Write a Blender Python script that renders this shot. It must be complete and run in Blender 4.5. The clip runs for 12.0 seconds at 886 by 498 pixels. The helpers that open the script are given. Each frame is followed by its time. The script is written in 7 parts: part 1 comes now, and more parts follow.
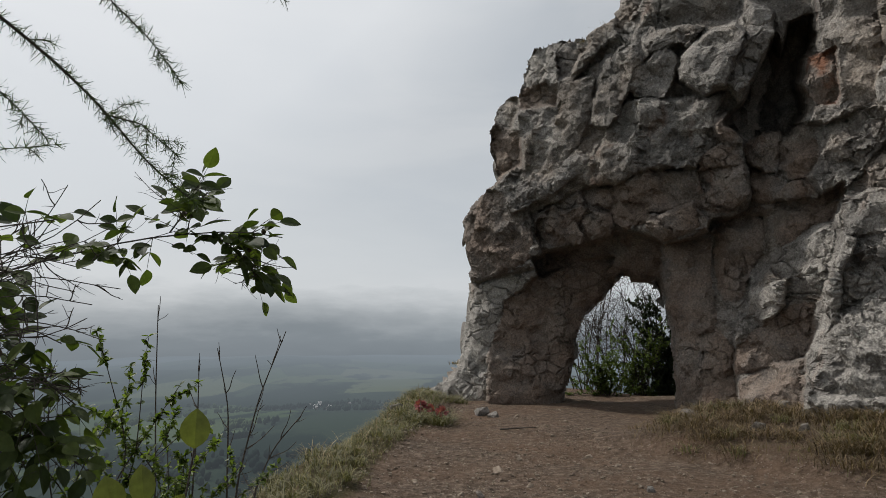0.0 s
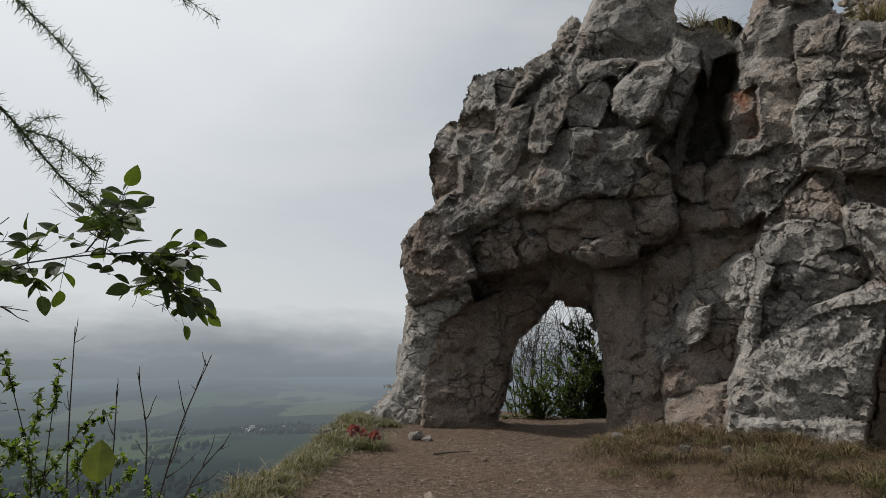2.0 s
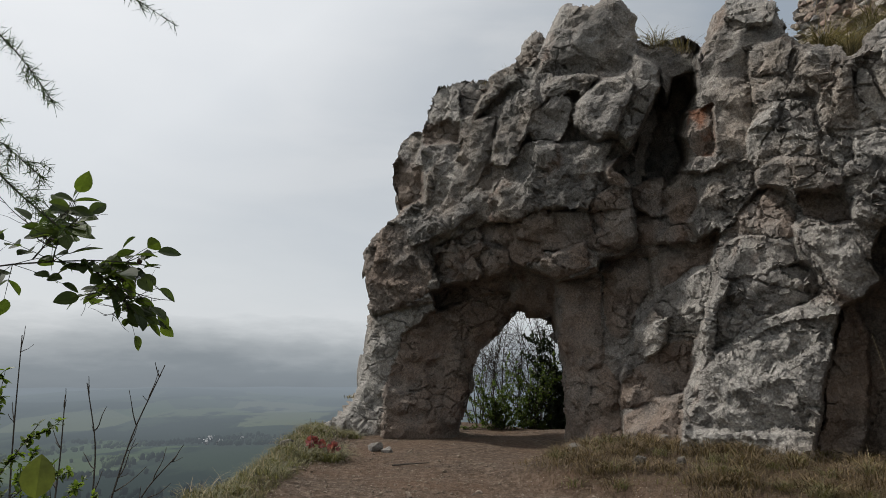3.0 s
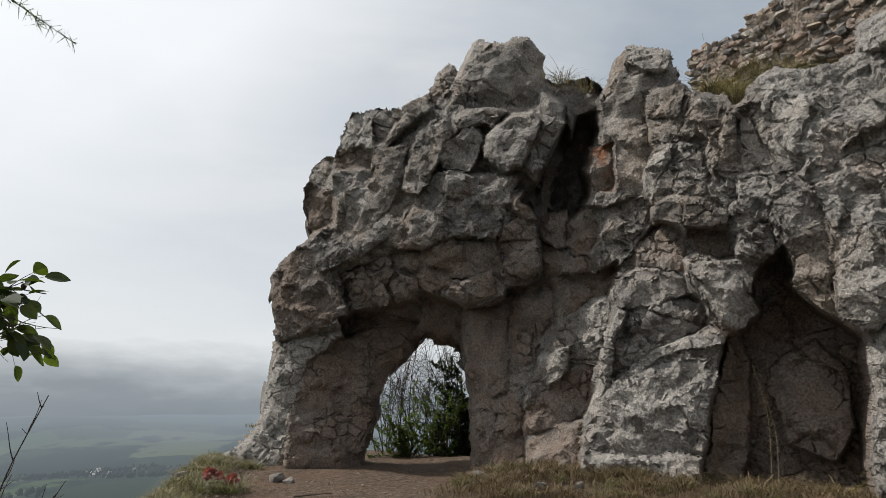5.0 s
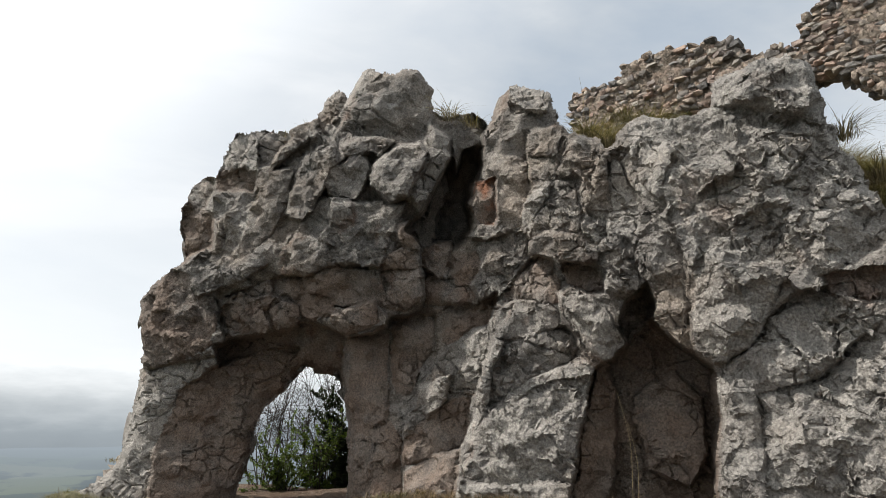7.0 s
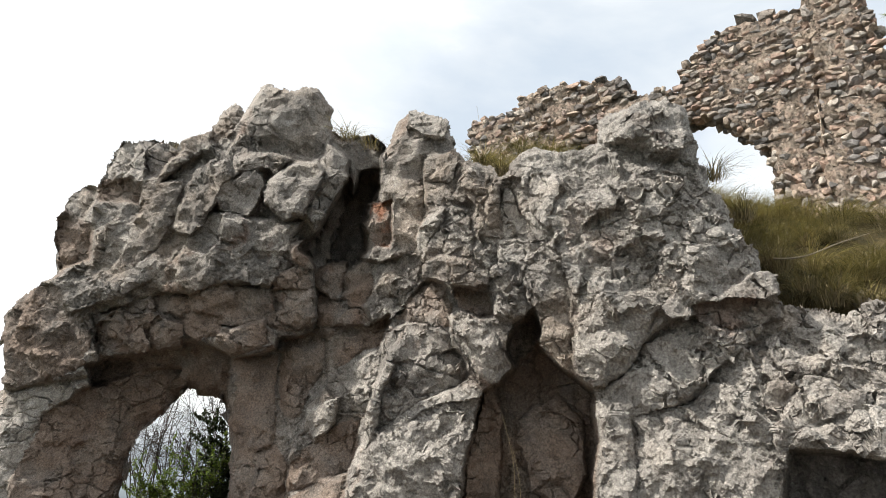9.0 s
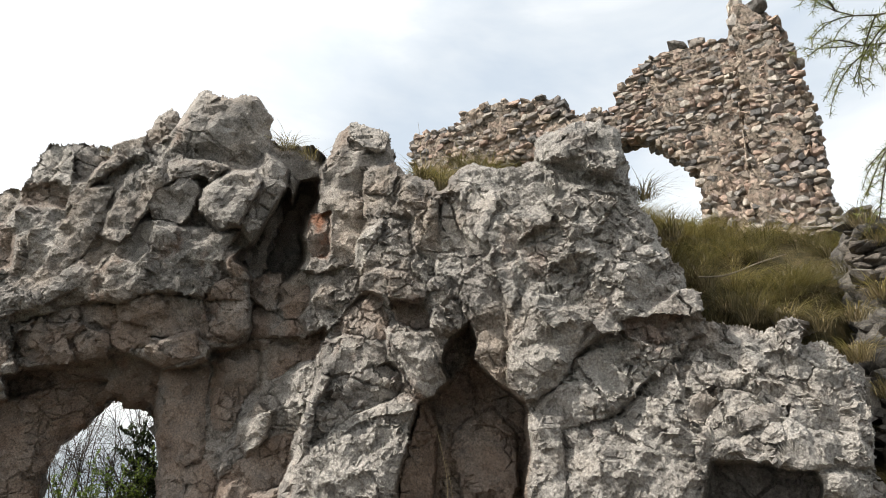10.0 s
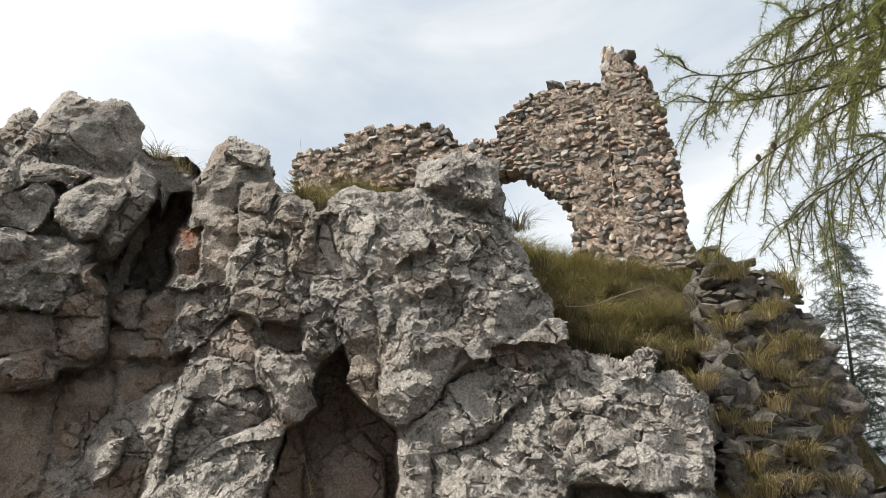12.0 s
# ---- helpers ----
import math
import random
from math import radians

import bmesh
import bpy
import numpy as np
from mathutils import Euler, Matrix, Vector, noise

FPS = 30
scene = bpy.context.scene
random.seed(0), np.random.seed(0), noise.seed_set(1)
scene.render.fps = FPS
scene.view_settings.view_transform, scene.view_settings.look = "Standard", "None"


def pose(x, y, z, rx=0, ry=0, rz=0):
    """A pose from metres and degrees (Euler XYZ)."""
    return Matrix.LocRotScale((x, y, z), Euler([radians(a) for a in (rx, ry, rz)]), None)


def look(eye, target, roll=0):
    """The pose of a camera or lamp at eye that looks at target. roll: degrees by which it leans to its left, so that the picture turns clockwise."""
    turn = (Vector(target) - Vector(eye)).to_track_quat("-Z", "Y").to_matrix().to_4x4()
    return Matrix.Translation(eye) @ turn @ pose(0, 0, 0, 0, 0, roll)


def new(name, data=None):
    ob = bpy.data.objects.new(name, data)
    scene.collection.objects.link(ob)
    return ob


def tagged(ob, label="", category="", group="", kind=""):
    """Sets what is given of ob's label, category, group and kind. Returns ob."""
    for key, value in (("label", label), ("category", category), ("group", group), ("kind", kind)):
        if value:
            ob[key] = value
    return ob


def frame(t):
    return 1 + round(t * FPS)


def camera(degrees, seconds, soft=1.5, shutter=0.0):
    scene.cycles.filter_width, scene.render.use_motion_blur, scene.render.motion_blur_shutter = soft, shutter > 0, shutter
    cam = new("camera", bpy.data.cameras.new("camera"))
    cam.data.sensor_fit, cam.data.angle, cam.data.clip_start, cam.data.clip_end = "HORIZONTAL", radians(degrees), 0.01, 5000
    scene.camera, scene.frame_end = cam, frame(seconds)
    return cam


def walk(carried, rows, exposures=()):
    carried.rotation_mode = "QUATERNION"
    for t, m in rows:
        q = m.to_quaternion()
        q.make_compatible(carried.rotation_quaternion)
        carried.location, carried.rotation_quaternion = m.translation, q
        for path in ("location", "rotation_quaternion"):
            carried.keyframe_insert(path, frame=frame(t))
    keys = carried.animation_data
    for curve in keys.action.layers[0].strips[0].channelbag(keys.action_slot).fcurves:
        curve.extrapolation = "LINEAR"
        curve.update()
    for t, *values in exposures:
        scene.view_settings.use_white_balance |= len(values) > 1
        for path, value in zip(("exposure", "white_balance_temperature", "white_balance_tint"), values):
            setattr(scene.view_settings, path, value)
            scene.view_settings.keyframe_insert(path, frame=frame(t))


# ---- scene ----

cam = camera(66.14, 12.0, soft=0.5)
PATH = [
    (0.0, pose(-0.000, 0.000, 1.550, 97.00, 0.00, -0.00)),
    (0.5, pose(0.008, 0.001, 1.550, 97.50, -0.02, -1.36)),
    (1.0, pose(0.017, -0.013, 1.558, 97.96, -0.24, -2.50)),
    (1.5, pose(0.027, -0.005, 1.559, 98.43, -0.40, -3.85)),
    (2.0, pose(0.056, 0.005, 1.570, 98.83, -0.26, -5.14)),
    (2.5, pose(0.080, -0.005, 1.576, 99.24, -0.41, -6.59)),
    (3.0, pose(0.088, -0.009, 1.580, 99.68, -0.50, -8.24)),
    (5.0, pose(0.114, -0.078, 1.605, 101.85, -0.35, -15.76)),
    (5.5, pose(0.132, -0.098, 1.597, 102.53, -0.54, -17.67)),
    (6.0, pose(0.171, -0.113, 1.608, 103.11, -0.45, -20.14)),
    (6.5, pose(0.184, -0.134, 1.613, 103.65, -0.22, -22.77)),
    (7.0, pose(0.212, -0.144, 1.633, 104.13, 0.09, -25.14)),
    (9.0, pose(0.270, -0.227, 1.653, 105.82, 0.48, -33.76)),
    (9.5, pose(0.287, -0.259, 1.659, 106.25, 0.58, -36.24)),
    (10.0, pose(0.280, -0.312, 1.662, 106.74, 0.85, -38.77)),
    (10.5, pose(0.296, -0.362, 1.677, 107.22, 1.13, -41.31)),
    (11.0, pose(0.302, -0.371, 1.685, 107.72, 1.35, -44.18)),
    (11.5, pose(0.303, -0.376, 1.687, 108.16, 1.32, -46.68)),
    (12.0, pose(0.328, -0.369, 1.683, 108.42, 1.60, -48.89)),
]
EXPOSURES = [(0.0, -0.65, 6350, 10), (3.0, -0.55, 6350, 10), (5.5, -0.25, 6400, 10), (7.0, 0.05, 6450, 10), (9.0, 0.58, 6600, 10), (12.0, 0.42, 6600, 10)]
walk(cam, PATH, EXPOSURES)

# ---- world and sun ----
SUN_AZ, SUN_EL = -64.0, 51.0          # degrees right of +y, and above the horizon
sun_way = Vector((math.sin(radians(SUN_AZ)) * math.cos(radians(SUN_EL)),
                  math.cos(radians(SUN_AZ)) * math.cos(radians(SUN_EL)), math.sin(radians(SUN_EL))))
sun = new("sun", bpy.data.lights.new("sun", "SUN"))
sun.data.energy, sun.data.angle, sun.data.color = 5.0, radians(2.0), (1.0, 0.95, 0.88)
sun.matrix_world = look(sun_way * 60, (0, 0, 0))


def nodes_of(tree):
    """Short makers of nodes and links for one node tree."""
    def add(kind, **inputs):
        n = tree.nodes.new(kind)
        for key, value in inputs.items():
            if key in ("operation", "blend_type", "data_type", "feature", "distance", "noise_dimensions", "attribute_name", "vector_type"):
                setattr(n, key, value)
            else:
                n.inputs[key.replace("_", " ")].default_value = value
        return n

    def join(a, out, b, key):
        tree.links.new(a.outputs[out], b.inputs[key])
    return add, join


def ramp(tree, stops, source, out=0):
    n = tree.nodes.new("ShaderNodeValToRGB")
    while len(n.color_ramp.elements) < len(stops):
        n.color_ramp.elements.new(0.5)
    for e, (p, c) in zip(n.color_ramp.elements, stops):
        e.position, e.color = p, (*((c,) * 3 if isinstance(c, (int, float)) else c), 1)
    tree.links.new(source.outputs[out], n.inputs[0])
    return n


def mix(tree, fac, a, b, blend="MIX"):
    """A colour mix; fac, a and b are nodes, sockets, numbers or colours."""
    n = tree.nodes.new("ShaderNodeMix")
    n.data_type, n.blend_type = "RGBA", blend
    for i, v in ((0, fac), (6, a), (7, b)):
        if isinstance(v, bpy.types.Node):
            tree.links.new(v.outputs[2 if v.bl_idname == "ShaderNodeMix" else 0], n.inputs[i])
        elif isinstance(v, bpy.types.NodeSocket):
            tree.links.new(v, n.inputs[i])
        else:
            n.inputs[i].default_value = v if i == 0 else (*v, 1)
    return n


world = bpy.data.worlds.new("world")
scene.world = world
world.use_nodes = True
wt = world.node_tree
wt.nodes.clear()
add, join = nodes_of(wt)
sky = add("ShaderNodeTexSky")
sky.sky_type, sky.sun_disc = "NISHITA", False
sky.sun_elevation, sky.sun_rotation = radians(SUN_EL), radians(SUN_AZ)
sky.dust_density, sky.air_density = 3.0, 1.0
co = add("ShaderNodeTexCoord")
sep = add("ShaderNodeSeparateXYZ")
join(co, "Generated", sep, 0)
# stratus: soft, drawn out along the horizon
mp = add("ShaderNodeMapping")
mp.inputs["Scale"].default_value = (1.0, 1.0, 2.6)
join(co, "Generated", mp, 0)
n1 = add("ShaderNodeTexNoise", Scale=2.4, Detail=7.0, Roughness=0.52, Distortion=0.4)
join(mp, 0, n1, "Vector")
cloud = ramp(wt, [(0.36, (0.52, 0.60, 0.69)), (0.50, (0.665, 0.72, 0.77)), (0.64, (0.90, 0.92, 0.93))], n1)
# the mist bank that closes the horizon
mp2 = add("ShaderNodeMapping")
mp2.inputs["Scale"].default_value = (1.0, 1.0, 4.0)
join(co, "Generated", mp2, 0)
n2 = add("ShaderNodeTexNoise", Scale=4.6, Detail=7.0, Roughness=0.58)
join(mp2, 0, n2, "Vector")
wob = add("ShaderNodeMath", operation="MULTIPLY_ADD")
join(n2, 0, wob, 0)
wob.inputs[1].default_value = 0.11
join(sep, 2, wob, 2)
bank = ramp(wt, [(0.0, (0.36, 0.41, 0.45)), (0.045, (0.44, 0.495, 0.535)), (0.085, (0.74, 0.79, 0.82)), (0.125, (1.22, 1.25, 1.26)), (0.19, (1.18, 1.22, 1.235)), (0.4, (1.12, 1.17, 1.20))], wob)
near_bank = ramp(wt, [(0.08, 0.0), (0.48, 0.92)], wob)
# the veiled sun brightens the cloud round itself
sunv = add("ShaderNodeVectorMath", operation="DOT_PRODUCT")
join(co, "Generated", sunv, 0)
sunv.inputs[1].default_value = sun_way
glow = ramp(wt, [(0.30, 0.0), (0.50, 0.30), (0.64, 0.8), (1.0, 1.0)], sunv, "Value")
bright = mix(wt, glow, cloud, (1.6, 1.61, 1.6))
lit = mix(wt, near_bank, bank, bright)
skyl = add("ShaderNodeVectorMath", operation="SCALE", Scale=0.10)
join(sky, 0, skyl, 0)
thin = mix(wt, 0.12, lit, skyl)
bg = add("ShaderNodeBackground", Strength=0.9)
wt.links.new(thin.outputs[2], bg.inputs[0])
wo = add("ShaderNodeOutputWorld")
join(bg, 0, wo, 0)

# ---- materials ----


def material(name, rough=0.9, spec=0.3):
    m = bpy.data.materials.new(name)
    m.use_nodes = True
    t = m.node_tree
    b = t.nodes["Principled BSDF"]
    b.inputs["Roughness"].default_value = rough
    b.inputs["Specular IOR Level"].default_value = spec
    return m, t, b


def tex_noise(t, scale, detail=6.0, rough=0.55, coords=None, stretch=None):
    add, join = nodes_of(t)
    g = t.nodes.new("ShaderNodeNewGeometry") if coords is None else coords
    n = add("ShaderNodeTexNoise", Scale=scale, Detail=detail, Roughness=rough)
    if stretch:
        m = add("ShaderNodeMapping")
        m.inputs["Scale"].default_value = stretch
        t.links.new(g.outputs[0], m.inputs[0])
        t.links.new(m.outputs[0], n.inputs["Vector"])
    else:
        t.links.new(g.outputs[0], n.inputs["Vector"])
    return n


def bump(t, b, height, strength, distance, under=None, out=0):
    n = t.nodes.new("ShaderNodeBump")
    n.inputs["Strength"].default_value, n.inputs["Distance"].default_value = strength, distance
    t.links.new(height.outputs[out], n.inputs["Height"])
    if under:
        t.links.new(under.outputs[0], n.inputs["Normal"])
    t.links.new(n.outputs[0], b.inputs["Normal"])
    return n


def facets(t, coords, scale, slope):
    """Height of flat chips, each tilted its own way, at real size."""
    add, join = nodes_of(t)
    vo = add("ShaderNodeTexVoronoi", Scale=scale)
    t.links.new(coords, vo.inputs["Vector"])
    away = add("ShaderNodeVectorMath", operation="SUBTRACT")
    t.links.new(coords, away.inputs[0])
    t.links.new(vo.outputs["Position"], away.inputs[1])
    turn = add("ShaderNodeVectorMath", operation="MULTIPLY_ADD")
    t.links.new(vo.outputs["Color"], turn.inputs[0])
    turn.inputs[1].default_value, turn.inputs[2].default_value = (2 * slope,) * 3, (-slope,) * 3
    dot = add("ShaderNodeVectorMath", operation="DOT_PRODUCT")
    t.links.new(away.outputs[0], dot.inputs[0])
    t.links.new(turn.outputs[0], dot.inputs[1])
    return dot.outputs["Value"]


def bump_of(t, b, socket, strength, distance, under=None):
    k = t.nodes.new("ShaderNodeBump")
    k.inputs["Strength"].default_value, k.inputs["Distance"].default_value = strength, distance
    t.links.new(socket, k.inputs["Height"])
    if under is not None:
        t.links.new(under.outputs[0], k.inputs["Normal"])
    t.links.new(k.outputs[0], b.inputs["Normal"])
    return k


def rock_material(name, tone=1.0, warm=0.35):
    m, t, b = material(name, 0.93, 0.2)
    add, join = nodes_of(t)
    g = t.nodes.new("ShaderNodeNewGeometry")
    big = tex_noise(t, 0.55, 5, 0.6, g)
    mid = tex_noise(t, 2.6, 7, 0.62, g)
    fine = tex_noise(t, 30.0, 6, 0.75, g)
    grey = ramp(t, [(0.28, (0.136 * tone, 0.126 * tone, 0.116 * tone)), (0.48, (0.255 * tone, 0.235 * tone, 0.212 * tone)), (0.62, (0.352 * tone, 0.326 * tone, 0.292 * tone)), (0.8, (0.46 * tone, 0.45 * tone, 0.43 * tone))], mid)
    warmth = ramp(t, [(0.50, 0.0), (0.66, warm)], big)
    c = mix(t, warmth, grey, (0.36 * tone, 0.275 * tone, 0.20 * tone))
    red = tex_noise(t, 0.9, 4, 0.6, g, (1.3, 1.3, 0.8))
    redm = ramp(t, [(0.62, 0.0), (0.72, 0.45)], red)
    c = mix(t, redm, c, (0.27 * tone, 0.155 * tone, 0.105 * tone))
    # pale lichen flecks, dark streaks of water and algae
    vo = add("ShaderNodeTexVoronoi", Scale=9.0)
    join(g, 0, vo, "Vector")
    fleck = ramp(t, [(0.10, 0.55), (0.22, 0.0)], vo)
    fm = mix(t, 1.0, fleck, ramp(t, [(0.45, 0.0), (0.6, 1.0)], fine), "MULTIPLY")
    c = mix(t, fm, c, (0.52 * tone, 0.52 * tone, 0.47 * tone))
    streak = tex_noise(t, 1.1, 6, 0.6, g, (1.6, 1.6, 0.35))
    sm = ramp(t, [(0.52, 0.0), (0.68, 0.55)], streak)
    c = mix(t, sm, c, (0.085 * tone, 0.083 * tone, 0.078 * tone))
    at_pale, at_warm_shaded = (add("ShaderNodeAttribute", attribute_name=k) for k in ("pale", "warm"))
    pf = mix(t, 1.0, at_pale.outputs["Color"], ramp(t, [(0.30, 0.10), (0.60, 0.55)], tex_noise(t, 1.6, 5, 0.6, g)), "MULTIPLY")
    c = mix(t, pf, c, (0.45 * tone, 0.425 * tone, 0.385 * tone))
    # warm brown rock; also paints the shade of recesses and undersides darker
    wf = mix(t, 1.0, at_warm_shaded.outputs["Color"], ramp(t, [(0.34, 0.1), (0.58, 0.75)], tex_noise(t, 1.3, 5, 0.65, g)), "MULTIPLY")
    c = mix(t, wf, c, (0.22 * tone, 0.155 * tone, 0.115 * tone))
    at_rust = add("ShaderNodeAttribute", attribute_name="rust")
    rf = mix(t, 1.0, at_rust.outputs["Color"], ramp(t, [(0.45, 0.0), (0.58, 0.8)], tex_noise(t, 2.1, 5, 0.6, g)), "MULTIPLY")
    c = mix(t, rf, c, (0.30 * tone, 0.125 * tone, 0.065 * tone))
    # chips wander a little
    wj = mix(t, 0.06, g.outputs[0], tex_noise(t, 3.0, 1, 0.4, g).outputs["Color"], "LINEAR_LIGHT").outputs[2]
    spk = ramp(t, [(0.32, 0.42), (0.5, 0.95), (0.66, 1.42)], fine)
    c = mix(t, 1.0, c, spk, "MULTIPLY")
    grain = tex_noise(t, 95.0, 3, 0.6, g)
    c = mix(t, 1.0, c, ramp(t, [(0.34, 0.75), (0.5, 1.0), (0.66, 1.22)], grain), "MULTIPLY")
    t.links.new(c.outputs[2], b.inputs["Base Color"])
    at_rug = add("ShaderNodeAttribute", attribute_name="rugged")
    rough_by = ramp(t, [(0.0, 0.4), (1.0, 1.0)], at_rug, "Fac")
    k = bump_of(t, b, facets(t, wj, 9.0, 0.30), 1.0, 1.0)
    t.links.new(rough_by.outputs[0], k.inputs["Strength"])
    k = bump_of(t, b, facets(t, wj, 24.0, 0.34), 1.0, 1.0, k)
    t.links.new(rough_by.outputs[0], k.inputs["Strength"])
    k = bump_of(t, b, facets(t, wj, 62.0, 0.34), 1.0, 1.0, k)
    t.links.new(rough_by.outputs[0], k.inputs["Strength"])
    k = bump(t, b, tex_noise(t, 60.0, 4, 0.65, g), 0.5, 0.012, k)
    bump(t, b, tex_noise(t, 16.0, 4, 0.6, g), 0.35, 0.02, k)
    return m


def earth_material():
    m, t, b = material("earth", 0.95, 0.15)
    add, join = nodes_of(t)
    g = t.nodes.new("ShaderNodeNewGeometry")
    big = tex_noise(t, 0.6, 5, 0.6, g)
    fine = tex_noise(t, 9.0, 9, 0.7, g)
    soil = ramp(t, [(0.3, (0.045, 0.032, 0.023)), (0.5, (0.125, 0.090, 0.065)), (0.68, (0.25, 0.19, 0.145))], fine)
    c = mix(t, ramp(t, [(0.42, 0.0), (0.62, 0.6)], big), soil, (0.15, 0.095, 0.062))
    vo = add("ShaderNodeTexVoronoi", Scale=28.0)
    join(g, 0, vo, "Vector")
    peb = ramp(t, [(0.16, 1.0), (0.26, 0.0)], vo)
    pick = ramp(t, [(0.55, 0.0), (0.62, 0.8)], vo, 1)
    c = mix(t, mix(t, 1.0, peb, pick, "MULTIPLY"), c, (0.38, 0.33, 0.28))
    at = add("ShaderNodeAttribute", attribute_name="cover")
    turf = ramp(t, [(0.35, (0.045, 0.040, 0.020)), (0.55, (0.095, 0.075, 0.036)), (0.72, (0.16, 0.12, 0.062))], tex_noise(t, 5.0, 8, 0.7, g))
    msk = add("ShaderNodeMath", operation="ADD")
    t.links.new(at.outputs["Fac"], msk.inputs[0])
    off = add("ShaderNodeMath", operation="MULTIPLY_ADD")
    off.inputs[1].default_value, off.inputs[2].default_value = 0.9, -0.45
    join(fine, 0, off, 0)
    join(off, 0, msk, 1)
    c = mix(t, ramp(t, [(0.4, 0.0), (0.6, 1.0)], msk), c, turf)
    t.links.new(c.outputs[2], b.inputs["Base Color"])
    k = bump(t, b, vo, 0.8, -0.04)
    bump(t, b, fine, 1.0, 0.10, k)
    return m


def far_material():
    """The valley, a far backdrop whose mist is painted into its colour and glow."""
    m, t, b = material("valley", 1.0, 0.0)
    add, join = nodes_of(t)
    g = t.nodes.new("ShaderNodeNewGeometry")
    mp = add("ShaderNodeMapping")
    mp.inputs["Scale"].default_value = (1.0, 0.45, 0.0)
    mp.inputs["Rotation"].default_value = (0, 0, 0.5)
    join(g, 0, mp, 0)
    vo = add("ShaderNodeTexVoronoi", Scale=0.0042)
    join(mp, 0, vo, "Vector")
    field = ramp(t, [(0.15, (0.020, 0.030, 0.022)), (0.4, (0.028, 0.042, 0.028)), (0.62, (0.048, 0.070, 0.036)), (0.9, (0.090, 0.098, 0.062))], vo, 1)
    wood = add("ShaderNodeTexNoise", Scale=0.0036, Detail=8.0, Roughness=0.62)
    join(mp, 0, wood, "Vector")
    c = mix(t, ramp(t, [(0.50, 0.0), (0.535, 1.0)], wood), field, (0.012, 0.020, 0.016))
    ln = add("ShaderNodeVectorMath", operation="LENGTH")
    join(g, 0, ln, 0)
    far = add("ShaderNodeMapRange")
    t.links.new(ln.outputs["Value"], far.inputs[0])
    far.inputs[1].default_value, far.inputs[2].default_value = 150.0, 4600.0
    # haze painted in by distance: base colour darkens, emission rises
    painted_haze = ramp(t, [(0.0, 0.02), (0.08, 0.10), (0.2, 0.25), (0.35, 0.43), (0.55, 0.70), (0.85, 1.0)], far)
    t.links.new(mix(t, painted_haze, c, (0.006, 0.008, 0.01)).outputs[2], b.inputs["Base Color"])
    e = mix(t, painted_haze, (0, 0, 0), (0.33, 0.375, 0.41))
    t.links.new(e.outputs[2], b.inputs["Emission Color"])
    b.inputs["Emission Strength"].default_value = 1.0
    return m


def leaf_material(name, dark, light, trans=0.35, rough=0.5):
    m, t, b = material(name, rough, 0.35)
    add, join = nodes_of(t)
    g = t.nodes.new("ShaderNodeNewGeometry")
    r = ramp(t, [(0.0, dark), (1.0, light)], g, "Random Per Island")
    n = tex_noise(t, 30.0, 4, 0.6, g)
    c = mix(t, 1.0, r, ramp(t, [(0.3, 0.75), (0.7, 1.2)], n), "MULTIPLY")
    t.links.new(c.outputs[2], b.inputs["Base Color"])
    tr = add("ShaderNodeBsdfTranslucent")
    t.links.new(mix(t, 1.0, c, (1.5, 1.7, 0.7), "MULTIPLY").outputs[2], tr.inputs[0])
    ms = add("ShaderNodeMixShader", Fac=trans)
    t.links.new(b.outputs[0], ms.inputs[1])
    t.links.new(tr.outputs[0], ms.inputs[2])
    t.links.new(ms.outputs[0], t.nodes["Material Output"].inputs[0])
    return m


def bark_material(name, dark, light):
    m, t, b = material(name, 0.9, 0.2)
    n = tex_noise(t, 40.0, 5, 0.6)
    t.links.new(ramp(t, [(0.3, dark), (0.7, light)], n).outputs[0], b.inputs["Base Color"])
    bump(t, b, n, 0.6, 0.01)
    return m


def stone_material(name):
    m, t, b = material(name, 0.93, 0.2)
    add, join = nodes_of(t)
    o = t.nodes.new("ShaderNodeObjectInfo")
    g = t.nodes.new("ShaderNodeNewGeometry")
    r = ramp(t, [(0.0, (0.13, 0.125, 0.12)), (0.22, (0.24, 0.21, 0.18)), (0.45, (0.35, 0.285, 0.225)), (0.62, (0.33, 0.235, 0.185)), (0.8, (0.21, 0.20, 0.19)), (1.0, (0.44, 0.39, 0.33))], o, "Random")
    n = tex_noise(t, 3.2, 6, 0.6, g)
    f = tex_noise(t, 22.0, 8, 0.7, g)
    c = mix(t, 1.0, r, ramp(t, [(0.3, 0.6), (0.5, 0.95), (0.7, 1.2)], f), "MULTIPLY")
    c = mix(t, ramp(t, [(0.55, 0.0), (0.7, 0.6)], n), c, (0.16, 0.15, 0.135))
    t.links.new(c.outputs[2], b.inputs["Base Color"])
    k = bump_of(t, b, facets(t, g.outputs[0], 9.0, 0.5), 1.0, 1.0)
    k = bump(t, b, n, 0.4, 0.06, k)
    bump(t, b, f, 0.8, 0.03, k)
    return m


